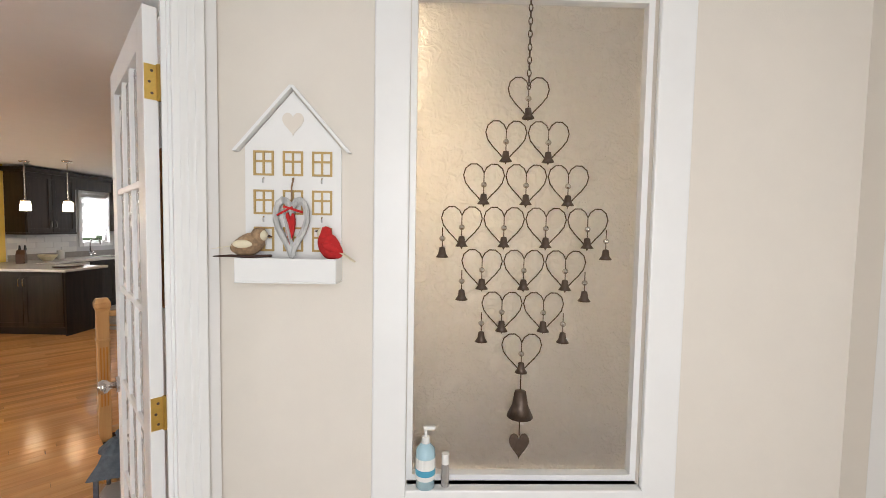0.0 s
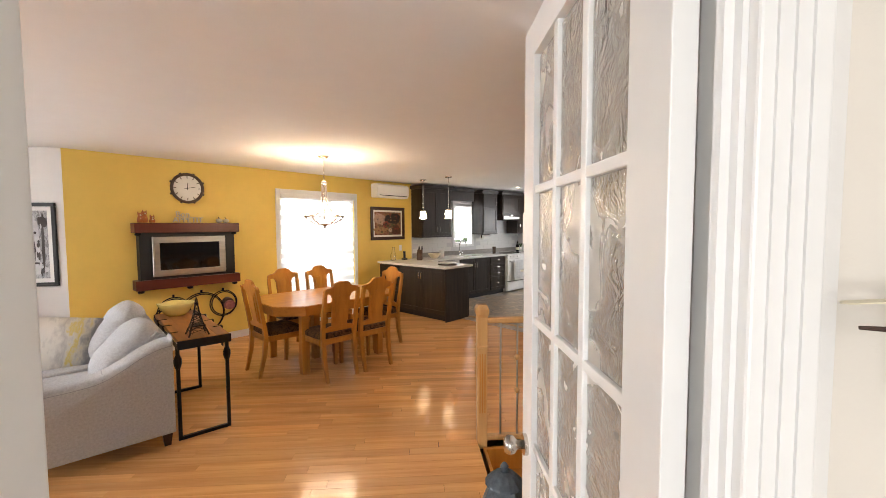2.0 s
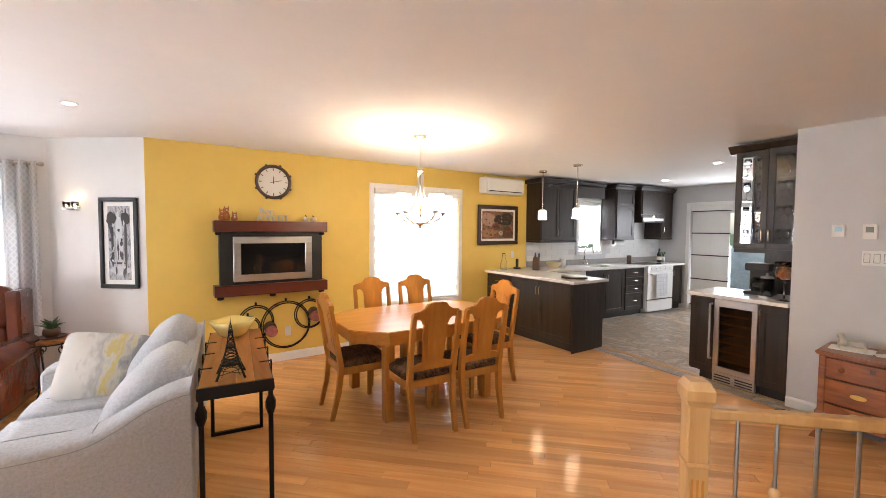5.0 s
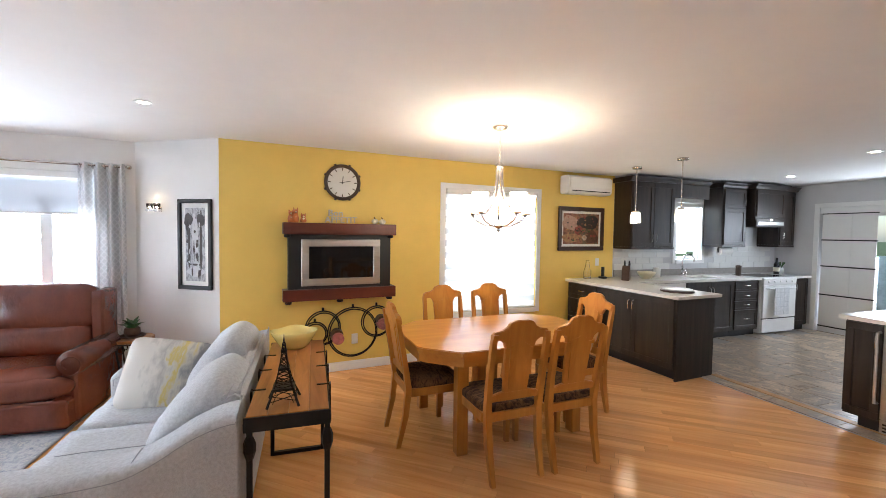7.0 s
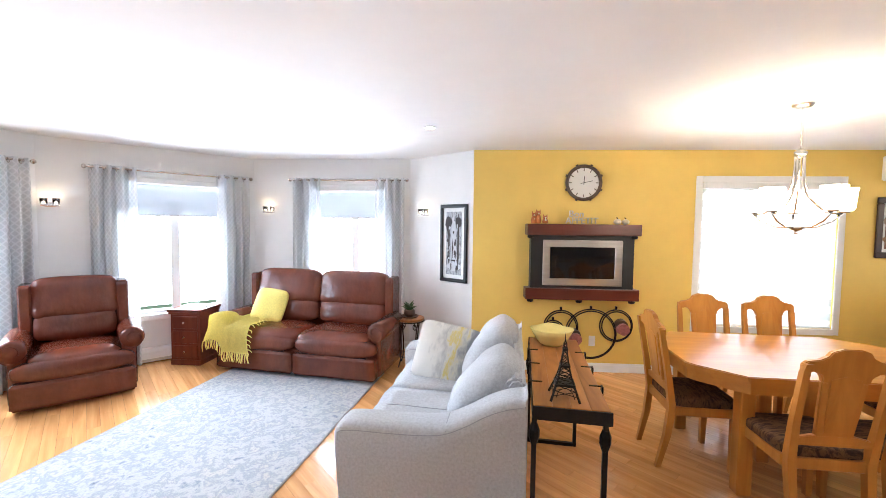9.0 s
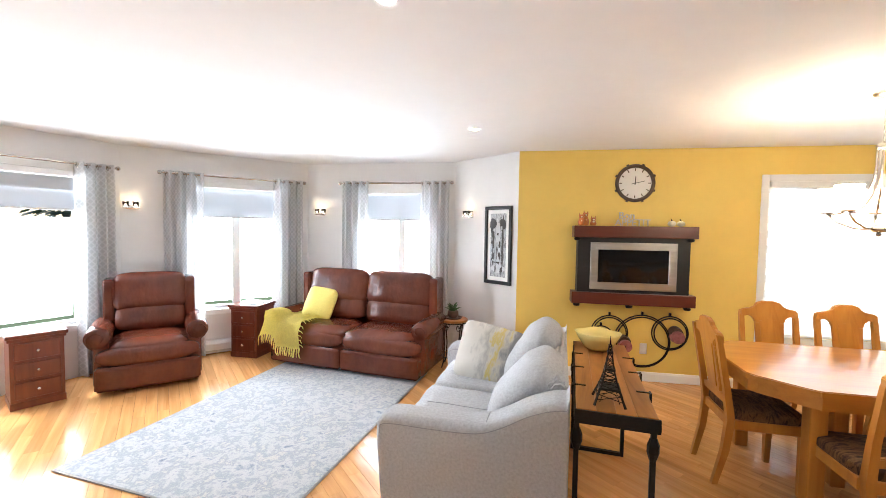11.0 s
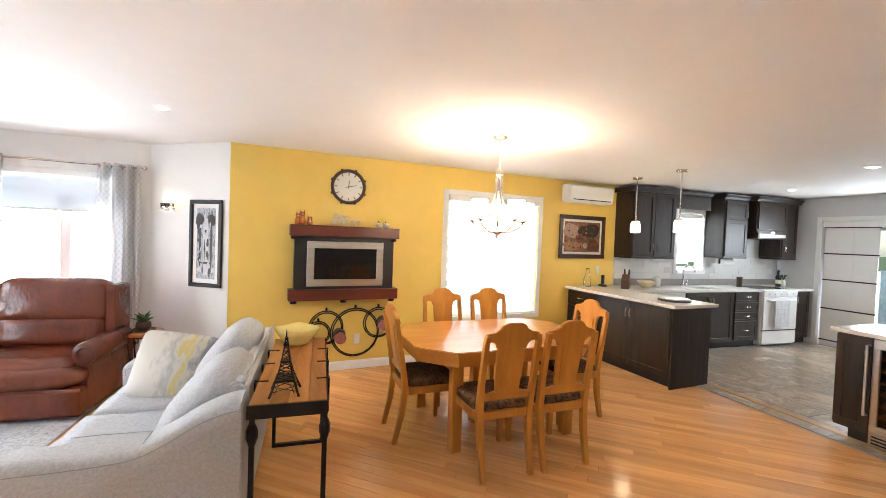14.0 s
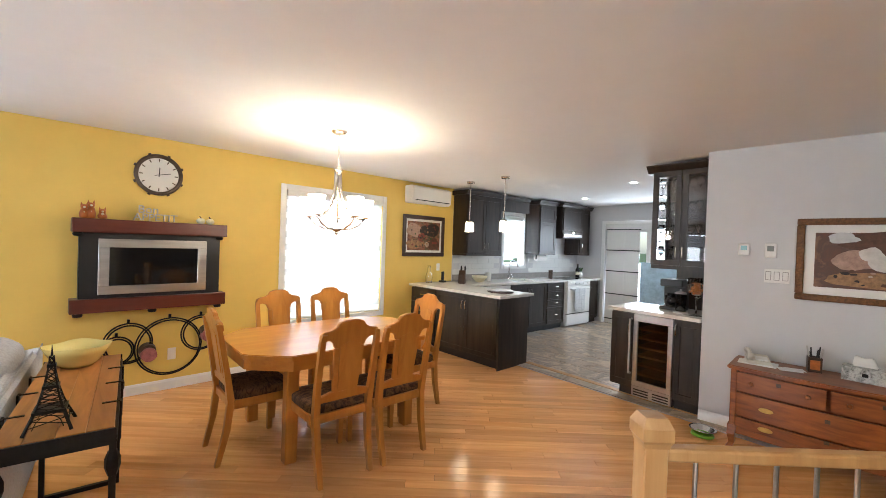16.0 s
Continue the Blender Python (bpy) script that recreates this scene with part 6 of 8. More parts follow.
def pendant(x, y):
    t = thing("pendant_light", "nickel pendant lamp with a small lit white shade", "pendant lamp", Matrix.Translation((x, y, 0)), "pendants over the peninsula")
    part("canopy", lathe([(0.0, 2.412), (0.055, 2.416), (0.06, 2.425), (0.06, 2.439), (0.0, 2.439)], n=20), M_NICKEL, t, smooth=True)
    part("stem", cyl((0, 0, 1.87), (0, 0, 2.415), 0.007, n=8), M_NICKEL, t)
    part("cap", lathe([(0.0, 1.85), (0.04, 1.852), (0.036, 1.872), (0.0, 1.878)], n=16), M_NICKEL, t)
    part("shade", lathe([(0.05, 1.852), (0.058, 1.80), (0.06, 1.715), (0.0, 1.712), (0.0, 1.718), (0.054, 1.72), (0.053, 1.80), (0.046, 1.848)], n=20), M_PEND, t, "lit white glass shade", smooth=True)


pendant(4.825, -0.77)
pendant(4.745, -1.45)
for x, y in ((7.38, -1.26), (6.05, -2.6)):
    dl = thing("downlight", "small round recessed ceiling light, lit", "ceiling light", Matrix.Translation((x, y, H)), "recessed lights")
    part("trim_ring", lathe([(0.04, -0.006), (0.06, -0.005), (0.063, 0.0)], n=24, cap=False), M_TRIM, dl)
    part("lens", cyl((0, 0, -0.004), (0, 0, 0.0), 0.04, n=24), M_SPOT, dl)

# The sliding door at the kitchen's end, white panels with black bars before the glass.
WF = WM_F
F0, F1 = 5.0 - 2.4, 5.0 - 0.66
pd = thing("door_1", "white framed sliding patio door with a paneled white screen", "sliding door", WF, kind="structure")
for r in ((F1, F1 + 0.07, 0, 0.02, 0, 2.12), (F0 - 0.07, F0, 0, 0.02, 0, 2.12), (F0, F1, 0, 0.02, 2.05, 2.12)):
    part("casing", box(*r, bevel=0.004), M_TRIM, pd)
part("track", box(F0, F1, -0.05, -0.01, 1.955, 2.05), M_TRIM, pd)
part("sash", boxes((F0, F1, -0.11, -0.08, 1.90, 1.955), (F0, F1, -0.11, -0.08, 0, 0.09), (F0, F0 + 0.07, -0.11, -0.08, 0.09, 1.90), (F1 - 0.07, F1, -0.11, -0.08, 0.09, 1.90), (F0 + 0.84, F0 + 0.92, -0.11, -0.08, 0.09, 1.90)), M_TRIM, pd)
M_SKYSHEER = mat("pale_blue_sheer", (0.42, 0.56, 0.66), 0.8, var=0.3, scale=8)
for a, b in ((F0 + 0.07, F0 + 0.84), (F0 + 0.92, F1 - 0.07)):
    p = part("pane", box(a, b, -0.098, -0.092, 0.09, 1.90), M_PANE, pd)
    p.visible_shadow = False
sc = thing("panel_screen", "white sliding panel screen with thin black bars", "panel blind", WF)
for k, (a, b) in enumerate(((F1 - 0.40, F1 - 0.02), (F1 - 0.70, F1 - 0.38))):
    part("panel", box(a, b, -0.045 - 0.008 * k, -0.040 - 0.008 * k, 0.03, 1.955), M_ENAMEL, sc)
for z in (0.10, 0.62, 1.09, 1.52, 1.95):
    part("bar", box(F1 - 0.71, F1 - 0.015, -0.062, -0.034, z - 0.010, z + 0.010), M_BLACK, sc)
solo("patio_screen_cloth", box(F0 + 0.10, F1 - 0.72, -0.070, -0.068, 0.25, 1.30), M_SKYSHEER, "pale blue translucent cloth behind the patio glass", "curtain", WF)

# ---- the bar ----
BM = Matrix.Translation((4.70, -3.76, 0)) @ Matrix.Rotation(radians(-90 - 5.5), 4, "Z") @ Matrix.Translation((-0.90, 0.62, 0))
# In this frame x runs along the front (0 far end, 0.9 at the wall) and -y faces the dining room.
bc = thing("bar_cabinet", "espresso wood bar cabinet around a wine cooler", "cabinet", BM)
part("body", boxes((0.04, 0.275, -0.60, -0.02, 0.10, 0.88), (0.665, 0.895, -0.60, -0.02, 0.10, 0.88), (0.275, 0.665, -0.04, -0.02, 0.10, 0.88)), M_KITCH, bc)
part("toe_kick", box(0.12, 0.275, -0.55, -0.04, 0.0, 0.10), M_BLACK, bc)
part("toe_kick", box(0.665, 0.895, -0.55, -0.04, 0.0, 0.10), M_BLACK, bc)
shaker(bc, 0.043, 0.272, 0.12, 0.87, -0.60, (0.245, 0.74))
shaker(bc, 0.668, 0.893, 0.12, 0.87, -0.60, (0.69, 0.78))
solo("bar_countertop", box(0.0, 0.897, -0.64, -0.0, 0.882, 0.918, 0.004), M_QUARTZ, "white quartz bar countertop", "countertop", BM)
wc = thing("wine_cooler", "steel framed wine cooler with wooden racks behind dark glass", "wine cooler", BM)
part("cabinet", boxes((0.28, 0.66, -0.585, -0.05, 0.02, 0.06), (0.28, 0.66, -0.07, -0.05, 0.06, 0.875), (0.28, 0.295, -0.585, -0.07, 0.06, 0.875), (0.645, 0.66, -0.585, -0.07, 0.06, 0.875), (0.295, 0.645, -0.585, -0.07, 0.86, 0.875)), M_BLACK, wc)
part("door_frame", boxes((0.28, 0.66, -0.625, -0.59, 0.80, 0.875), (0.28, 0.66, -0.625, -0.59, 0.14, 0.19), (0.28, 0.325, -0.625, -0.59, 0.19, 0.80), (0.615, 0.66, -0.625, -0.59, 0.19, 0.80), bevel=0.003), M_STEEL, wc)
part("door_glass", box(0.325, 0.615, -0.61, -0.604, 0.19, 0.80), glass("smoked_glass", tint=(0.35, 0.33, 0.3)), wc)
part("handle", tube([(0.262, -0.625, 0.26), (0.262, -0.665, 0.26), (0.262, -0.665, 0.82), (0.262, -0.625, 0.82)], 0.011, 8), M_STEEL, wc)
part("vent_grille", box(0.28, 0.66, -0.622, -0.59, 0.03, 0.135, 0.003), M_STEEL, wc)
for k in range(3):
    for a, b in ((0.30, 0.45), (0.49, 0.64)):
        part("vent_slot", box(a, b, -0.6255, -0.622, 0.045 + 0.026 * k, 0.057 + 0.026 * k), M_BLACK, wc)
for k in range(6):
    part("rack", box(0.30, 0.64, -0.575, -0.10, 0.24 + 0.093 * k, 0.262 + 0.093 * k, 0.003), M_OAKX, wc)
part("back_panel", box(0.02, 0.898, -0.018, -0.004, 0.0, 0.88), M_KITCH, bc)
part("upper_back_panel", box(0.44, 0.898, -0.018, -0.004, 0.92, 1.36), M_KITCH, bc)

gc = thing("glass_cabinet", "espresso display cabinet with glass doors and shelves of stemware", "cabinet", BM @ Matrix.Translation((0, 0.20, 0)))
gx0, gx1, gz0, gz1, gd = 0.33, 0.897, 1.385, 2.345, -0.60
part("body", boxes((gx0, gx1, gd, -0.24, gz1 - 0.02, gz1), (gx0, gx1, gd, -0.24, gz0, gz0 + 0.02), (gx0, gx0 + 0.02, gd, gd + 0.05, gz0 + 0.02, gz1 - 0.02), (gx0, gx0 + 0.02, -0.29, -0.24, gz0 + 0.02, gz1 - 0.02), (gx1 - 0.02, gx1, gd, -0.24, gz0 + 0.02, gz1 - 0.02), (gx0 + 0.02, gx1 - 0.02, -0.255, -0.24, gz0 + 0.02, gz1 - 0.02)), M_KITCH, gc)
part("crown_moulding", prism([(gd - 0.005, gz1 - 0.01), (gd - 0.03, gz1 + 0.02), (gd - 0.055, gz1 + 0.05), (gd - 0.06, gz1 + 0.065), (-0.24, gz1 + 0.065), (-0.24, gz1 - 0.01)], gx1 - gx0 + 0.06, plane="yz"), M_KITCH, gc, m=Matrix.Translation(((gx0 + gx1) / 2 - 0.03, 0, 0.003)))
part("light_rail", box(gx0, gx1, gd, -0.24, gz0 - 0.04, gz0 - 0.001), M_KITCH, gc)
gm = (gx0 + gx1) / 2
part("side_pane", box(gx0 + 0.006, gx0 + 0.010, gd + 0.05, -0.29, gz0 + 0.02, gz1 - 0.02), M_GLASS, gc, "clear glass side").visible_shadow = False
for a, b, hx in ((gx0 + 0.003, gm - 0.002, gm - 0.03), (gm + 0.002, gx1 - 0.003, gm + 0.03)):
    f = 0.055
    d = part("door", boxes((a, b, gd - 0.021, gd - 0.001, gz1 - f, gz1 - 0.003), (a, b, gd - 0.021, gd - 0.001, gz0 + 0.003, gz0 + f), (a, a + f, gd - 0.021, gd - 0.001, gz0 + f, gz1 - f), (b - f, b, gd - 0.021, gd - 0.001, gz0 + f, gz1 - f), bevel=0.002), M_KITCH, gc)
    part("pane", box(a + f, b - f, gd - 0.012, gd - 0.008, gz0 + f, gz1 - f), M_GLASS, d).visible_shadow = False
    part("handle", tube([(hx, gd - 0.02, 1.46), (hx, gd - 0.05, 1.475), (hx, gd - 0.05, 1.565), (hx, gd - 0.02, 1.58)], 0.006, 6), M_NICKEL, d)
for k in range(3):
    part("shelf", box(gx0 + 0.021, gx1 - 0.021, gd + 0.02, -0.256, 1.62 + 0.24 * k, 1.628 + 0.24 * k), M_GLASS, gc, "clear glass shelf").visible_shadow = False


def wine_glass(m):
    return solo("wine_glass", lathe([(0.0, 0.0), (0.032, 0.001), (0.004, 0.008), (0.004, 0.075), (0.02, 0.09), (0.034, 0.12), (0.03, 0.175), (0.028, 0.175), (0.032, 0.12), (0.018, 0.093), (0.0, 0.082)], n=14), M_GLASS, "clear stemmed wine glass on a cabinet shelf", "wine glass", m, "stemware", smooth=True)


first = None
for k, z in enumerate((1.4055, 1.6285, 1.8685, 2.1085)):
    for i in range(6):
        m = BM @ Matrix.Translation((gx0 + 0.06 + 0.088 * i, 0.20 + gd + 0.08 + 0.07 * (i % 2), z))
        first = copy_thing(first, m) if first else wine_glass(m)

cmk = thing("coffee_maker", "black countertop coffee maker on the bar", "coffee maker", BM @ Matrix.Translation((0.50, -0.22, 0.9185)))
part("base", box(-0.11, 0.11, -0.10, 0.10, 0, 0.035, 0.008), M_BLACK, cmk)
part("column", box(-0.11, 0.11, 0.02, 0.10, 0.035, 0.30, 0.01), M_BLACK, cmk)
part("head", box(-0.11, 0.11, -0.09, 0.10, 0.24, 0.32, 0.015), M_BLACK, cmk)
part("jug", lathe([(0.0, 0.036), (0.06, 0.037), (0.075, 0.10), (0.06, 0.17), (0.056, 0.17), (0.07, 0.10), (0.0, 0.042)], (0, -0.04, 0), 18), M_GLASS, cmk, smooth=True)
fpz = thing("glass_jar_set", "tall glass press with a steel lid on the bar", "jar", BM @ Matrix.Translation((0.64, -0.42, 0.9185)))
part("jar", lathe([(0.0, 0.02), (0.05, 0.02), (0.05, 0.19), (0.047, 0.19), (0.047, 0.025), (0.0, 0.025)], n=18), M_GLASS, fpz, smooth=True)
part("foot", cyl((0, 0, 0), (0, 0, 0.02), 0.065, n=18), M_STEEL, fpz)
part("lid", lathe([(0.0, 0.20), (0.054, 0.19), (0.05, 0.205), (0.01, 0.215), (0.01, 0.235), (0.0, 0.24)], n=18), M_STEEL, fpz)
sn = thing("candy_goblet", "large glass goblet filled with amber sweets", "goblet", BM @ Matrix.Translation((0.80, -0.48, 0.9185)))
part("glass", lathe([(0.0, 0.0), (0.06, 0.002), (0.008, 0.015), (0.008, 0.16), (0.05, 0.20), (0.085, 0.27), (0.078, 0.36), (0.075, 0.36), (0.081, 0.27), (0.047, 0.205), (0.0, 0.175)], n=20), M_GLASS, sn, smooth=True)
bm = bmesh.new()
rnd = random.Random(4)
for k in range(46):
    a, r = rnd.random() * 6.28, 0.055 * math.sqrt(rnd.random())
    add_ball(bm, (r * math.cos(a), r * math.sin(a), 0.215 + 0.12 * rnd.random()), 0.013, 6)
part("sweets", bm, M_ORANGE, sn)

# ---- hall: controls, dresser, railing, mirror ----
RW = lambda s: 4.44 - s
for s, z, w, h, lb, nm in ((0.29, 1.565, 0.08, 0.10, "small white thermostat with a blue screen", "thermostat"), (0.47, 1.56, 0.08, 0.12, "white electronic thermostat on the grey wall", "thermostat")):
    t = thing(nm, lb, "thermostat", WM_R @ Matrix.Translation((RW(s), 0.001, z)))
    part("case", box(-w / 2, w / 2, 0, 0.022, -h / 2, h / 2, 0.006), M_PLASTIC, t)
    part("screen", box(-w * 0.28, w * 0.28, 0.022, 0.0235, -h * 0.05, h * 0.32), mat("lcd", (0.25, 0.45, 0.5) if s < 0.4 else (0.25, 0.27, 0.25), 0.2, var=0.05), t)
outlet(WM_R, RW(0.515), 1.352, 0.165, 0.115, "light_switch", "white triple rocker light switch plate", 3)

DM = WM_R @ Matrix.Translation((4.44 - 0.86, 0.02, 0)) @ Matrix.Rotation(radians(180), 4, "Z") @ Matrix.Translation((0, -0.225, 0))
dr = thing("dresser", "antique reddish oak bow-front dresser with brass pulls", "dresser", DM)


def bow(x, y0=-0.20, k=0.05):
    return y0 - k * (1 - (x / 0.56) ** 2)


def bow_panel(x0, x1, z0, z1, y0, thick, k=0.05):
    bm = bmesh.new()
    n = 12
    a, b = [], []
    for z in (z0, z1):
        a.append([bm.verts.new((x0 + (x1 - x0) * i / n, bow(x0 + (x1 - x0) * i / n, y0, k) - thick, z)) for i in range(n + 1)])
        b.append([bm.verts.new((x0 + (x1 - x0) * i / n, bow(x0 + (x1 - x0) * i / n, y0, k), z)) for i in range(n + 1)])
    for i in range(n):
        bm.faces.new((a[0][i], a[0][i + 1], a[1][i + 1], a[1][i]))
        bm.faces.new((b[0][i], b[0][i + 1], b[1][i + 1], b[1][i]))
        bm.faces.new((a[0][i], a[0][i + 1], b[0][i + 1], b[0][i]))
        bm.faces.new((a[1][i], a[1][i + 1], b[1][i + 1], b[1][i]))
    for i in (0, n):
        bm.faces.new((a[0][i], a[1][i], b[1][i], b[0][i]))
    bmesh.ops.recalc_face_normals(bm, faces=bm.faces[:])
    return bm


DH = 0.66
part("case", box(-0.52, 0.52, -0.19, 0.20, 0.17, DH - 0.03), M_DRESS, dr)
topo = [(-0.58, 0.205)] + [(-0.58 + 1.16 * i / 16, -0.225 - 0.055 * (1 - ((-0.58 + 1.16 * i / 16) / 0.58) ** 2)) for i in range(17)] + [(0.58, 0.205)]
part("top", prism(topo, 0.03, 0.008, "xy"), M_DRESS, dr, m=Matrix.Translation((0, 0, DH - 0.015)))
for x0, x1, z0, z1 in ((-0.515, -0.012, DH - 0.185, DH - 0.045), (0.012, 0.515, DH - 0.185, DH - 0.045), (-0.515, 0.515, DH - 0.375, DH - 0.20), (-0.515, 0.515, 0.19, DH - 0.39)):
    d = part("drawer", bow_panel(x0, x1, z0, z1, -0.192, 0.02), M_DRESS, dr)
    xs = ((x0 + x1) / 2 - 0.16, (x0 + x1) / 2 + 0.16) if x1 - x0 < 0.6 else (-0.33, 0.33)
    for x in xs:
        yk = bow(x, -0.192) - 0.022
        if z1 > DH - 0.1:
            part("knob", ball((x, yk - 0.012, (z0 + z1) / 2), 0.017, 10), M_DRESS, d)
        else:
            part("brass_pull", prism([(x + 0.045 * math.cos(a), (z0 + z1) / 2 + 0.018 * math.sin(a)) for a in (2 * math.pi * j / 14 for j in range(14))], 0.006), M_BRASS, d, m=Matrix.Translation((0, yk - 0.001, 0)))
    part("keyhole", box((x0 + x1) / 2 - 0.014, (x0 + x1) / 2 + 0.014, bow((x0 + x1) / 2, -0.192) - 0.024, bow((x0 + x1) / 2, -0.192) - 0.02, (z0 + z1) / 2 + 0.02, (z0 + z1) / 2 + 0.045), M_BRONZE, d)
for s in (-1, 1):
    part("corner_post", box(s * 0.535 - 0.02, s * 0.535 + 0.02, -0.225, 0.20, 0.17, DH - 0.03, 0.006), M_DRESS, dr)
    for y in (-0.20, 0.17):
        part("leg", bar([(s * 0.56, y - (0.04 if y < 0 else 0), 0.0), (s * 0.535, y, 0.06), (s * 0.54, y - (0.02 if y < 0 else 0), 0.13), (s * 0.535, y, 0.20)], [0.026, 0.017, 0.024, 0.03], [0.026, 0.017, 0.024, 0.03]), M_DRESS, dr)
part("skirt", bow_panel(-0.515, 0.515, 0.14, 0.185, -0.185, 0.018), M_DRESS, dr)

def on_dresser(x, y, turn=0.0):
    return DM @ Matrix.Translation((x, y, DH + 0.001)) @ Matrix.Rotation(radians(turn), 4, "Z")


# In the dresser's frame -x is the end nearest the bar.
tp = thing("telephone", "cream corded desk telephone on the dresser", "phone", on_dresser(-0.42, 0.02, 15))
part("base", prism([(-0.09, 0), (0.09, 0), (0.09, 0.055), (-0.09, 0.025)], 0.15, 0.006, "yz"), M_PHONE, tp)
part("keypad", box(-0.02, 0.06, -0.05, 0.03, 0.040, 0.046, m=Matrix.Rotation(radians(9), 4, "X")), M_PLASTIC, tp)
part("handset", tube([(-0.055, -0.09, 0.055), (-0.055, -0.04, 0.075), (-0.055, 0.04, 0.085), (-0.055, 0.09, 0.075)], [0.024, 0.016, 0.016, 0.024], 10), M_PHONE, tp, smooth=True)
solo("paper_pad", boxes((-0.12, 0.12, -0.08, 0.08, 0, 0.006), (-0.09, 0.13, -0.07, 0.07, 0.0062, 0.009)), M_PAPER, "white note pads lying on the dresser", "paper", on_dresser(-0.42, -0.005, 4) @ Matrix.Translation((0, 0, -0.0005)))
solo("envelope", boxes((-0.07, 0.07, -0.05, 0.05, 0, 0.003), (-0.02, 0.09, -0.03, 0.05, 0.003, 0.006)), M_PAPER, "loose white papers on the dresser", "paper", on_dresser(-0.22, -0.03, 20))
pc = thing("pen_cup", "square printed cup full of pens and scissors", "pen holder", on_dresser(-0.09, 0.08, 10))
part("cup", boxes((-0.04, 0.04, -0.04, 0.04, 0, 0.006), (-0.04, 0.04, -0.04, -0.035, 0.006, 0.11), (-0.04, 0.04, 0.035, 0.04, 0.006, 0.11), (-0.04, -0.035, -0.035, 0.035, 0.006, 0.11), (0.035, 0.04, -0.035, 0.035, 0.006, 0.11)), M_DKBROWN, pc)
part("picture", box(-0.028, 0.028, -0.0415, -0.04, 0.02, 0.09), M_ORANGE, pc)
for k in range(8):
    part("pen", cyl((0.02 * math.cos(k), 0.02 * math.sin(k), 0.01), (0.045 * math.cos(k), 0.03 * math.sin(k), 0.15 + 0.012 * (k % 4)), 0.005, n=6), M_BLACK if k % 3 else M_STEEL, pc)
tb = thing("tissue_box", "patterned grey box with a white tissue standing out", "tissue box", on_dresser(0.18, 0.04, -6))
part("box", box(-0.12, 0.12, -0.06, 0.06, 0, 0.10, 0.004), blotch("marbled_box", [(0.06, 0.06, 0.06), (0.35, 0.35, 0.34), (0.6, 0.6, 0.58), (0.2, 0.2, 0.2)], 30, 0.5), tb)
part("latch", box(-0.015, 0.015, -0.064, -0.06, 0.04, 0.065), M_BLACKM, tb)
part("tissue", prism([(-0.07, 0.10), (0.06, 0.10), (0.035, 0.17), (-0.01, 0.16), (-0.06, 0.175)], 0.03, 0.006), M_PAPER, tb)

bowl2 = thing("pet_bowl", "steel pet bowl in a bright green holder on the floor", "pet bowl", Matrix.Translation((4.33, -3.88, 0.011)))
part("holder", lathe([(0.0, 0.0), (0.085, 0.0), (0.078, 0.022), (0.07, 0.022), (0.0, 0.004)], n=24), mat("lime_plastic", (0.18, 0.42, 0.02), 0.4, var=0.1), bowl2, smooth=True)
part("dish", lathe([(0.0, 0.012), (0.06, 0.012), (0.085, 0.05), (0.10, 0.054), (0.10, 0.058), (0.082, 0.055), (0.056, 0.016), (0.0, 0.016)], n=24), M_CHROME, bowl2, smooth=True)

NP = (1.75, -4.295)
RM2 = way(NP, -45)
rl = thing("stair_railing", "pale oak railing with brushed steel balusters", "railing", RM2)
nw = part("newel_post", boxes((-0.037, 0.037, -0.037, 0.037, -0.05, 0.96), bevel=0.005), M_NEWEL, rl)
part("newel_cap", lathe([(0.053, 0.925), (0.058, 0.94), (0.066, 0.95), (0.066, 0.986), (0.046, 1.016), (0.0, 1.018)], n=4), M_NEWEL, nw, m=Matrix.Rotation(radians(45), 4, "Z"))
part("newel_band", box(-0.042, 0.042, -0.042, 0.042, 0.70, 0.72, 0.006), M_NEWEL, nw)
for x in (-0.018, 0.0, 0.018):
    for y in (-0.0382, 0.0382):
        part("flute", box(x - 0.004, x + 0.004, y - 0.0012, y + 0.0012, 0.22, 0.66), M_OAK, nw)
part("handrail", box(0.037, 2.75, -0.024, 0.024, 0.877, 0.920, 0.010), M_NEWEL, rl)
part("shoe_rail", box(0.037, 2.75, -0.025, 0.025, 0.011, 0.04, 0.005), M_NEWEL, rl)
for k in range(21):
    x = 0.14 + 0.125 * k
    b = part("baluster", cyl((x, 0, 0.035), (x, 0, 0.88), 0.007, n=8), M_STEEL, rl)
    if k % 3 == 1:
        for z in (0.37, 0.62) if (k // 3) % 2 == 0 else (0.30, 0.50):
            part("bead", ball((x, 0, z), 0.021, 10, (1, 1, 1.1)), M_NEWEL, b, smooth=True)

# The stairs that go down beside the railing.
stw = thing("staircase", "oak staircase going down behind the railing", "stairs", way((1.0, -5.05), -45), kind="structure")
for k in range(8):
    part("tread", box(0.02 + 0.26 * k, 0.31 + 0.26 * k, -0.02, 0.98, -0.18 * (k + 1) - 0.03, -0.18 * (k + 1), 0.004), M_OAK, stw)
    part("riser", box(0.0 + 0.26 * k, 0.02 + 0.26 * k, -0.02, 0.98, -0.18 * (k + 1), -0.18 * k - 0.03), M_OAK, stw)
part("stringer_wall", box(0.0, 2.7, 0.985, 1.02, -1.9, -0.03), M_OAK, stw)
part("stringer_wall", box(0.0, 2.7, -0.06, -0.025, -1.9, -0.03), M_WHITE, stw)
part("lower_landing", box(2.05, 3.0, -0.06, 1.02, -1.9, -1.62), M_OAK, stw)

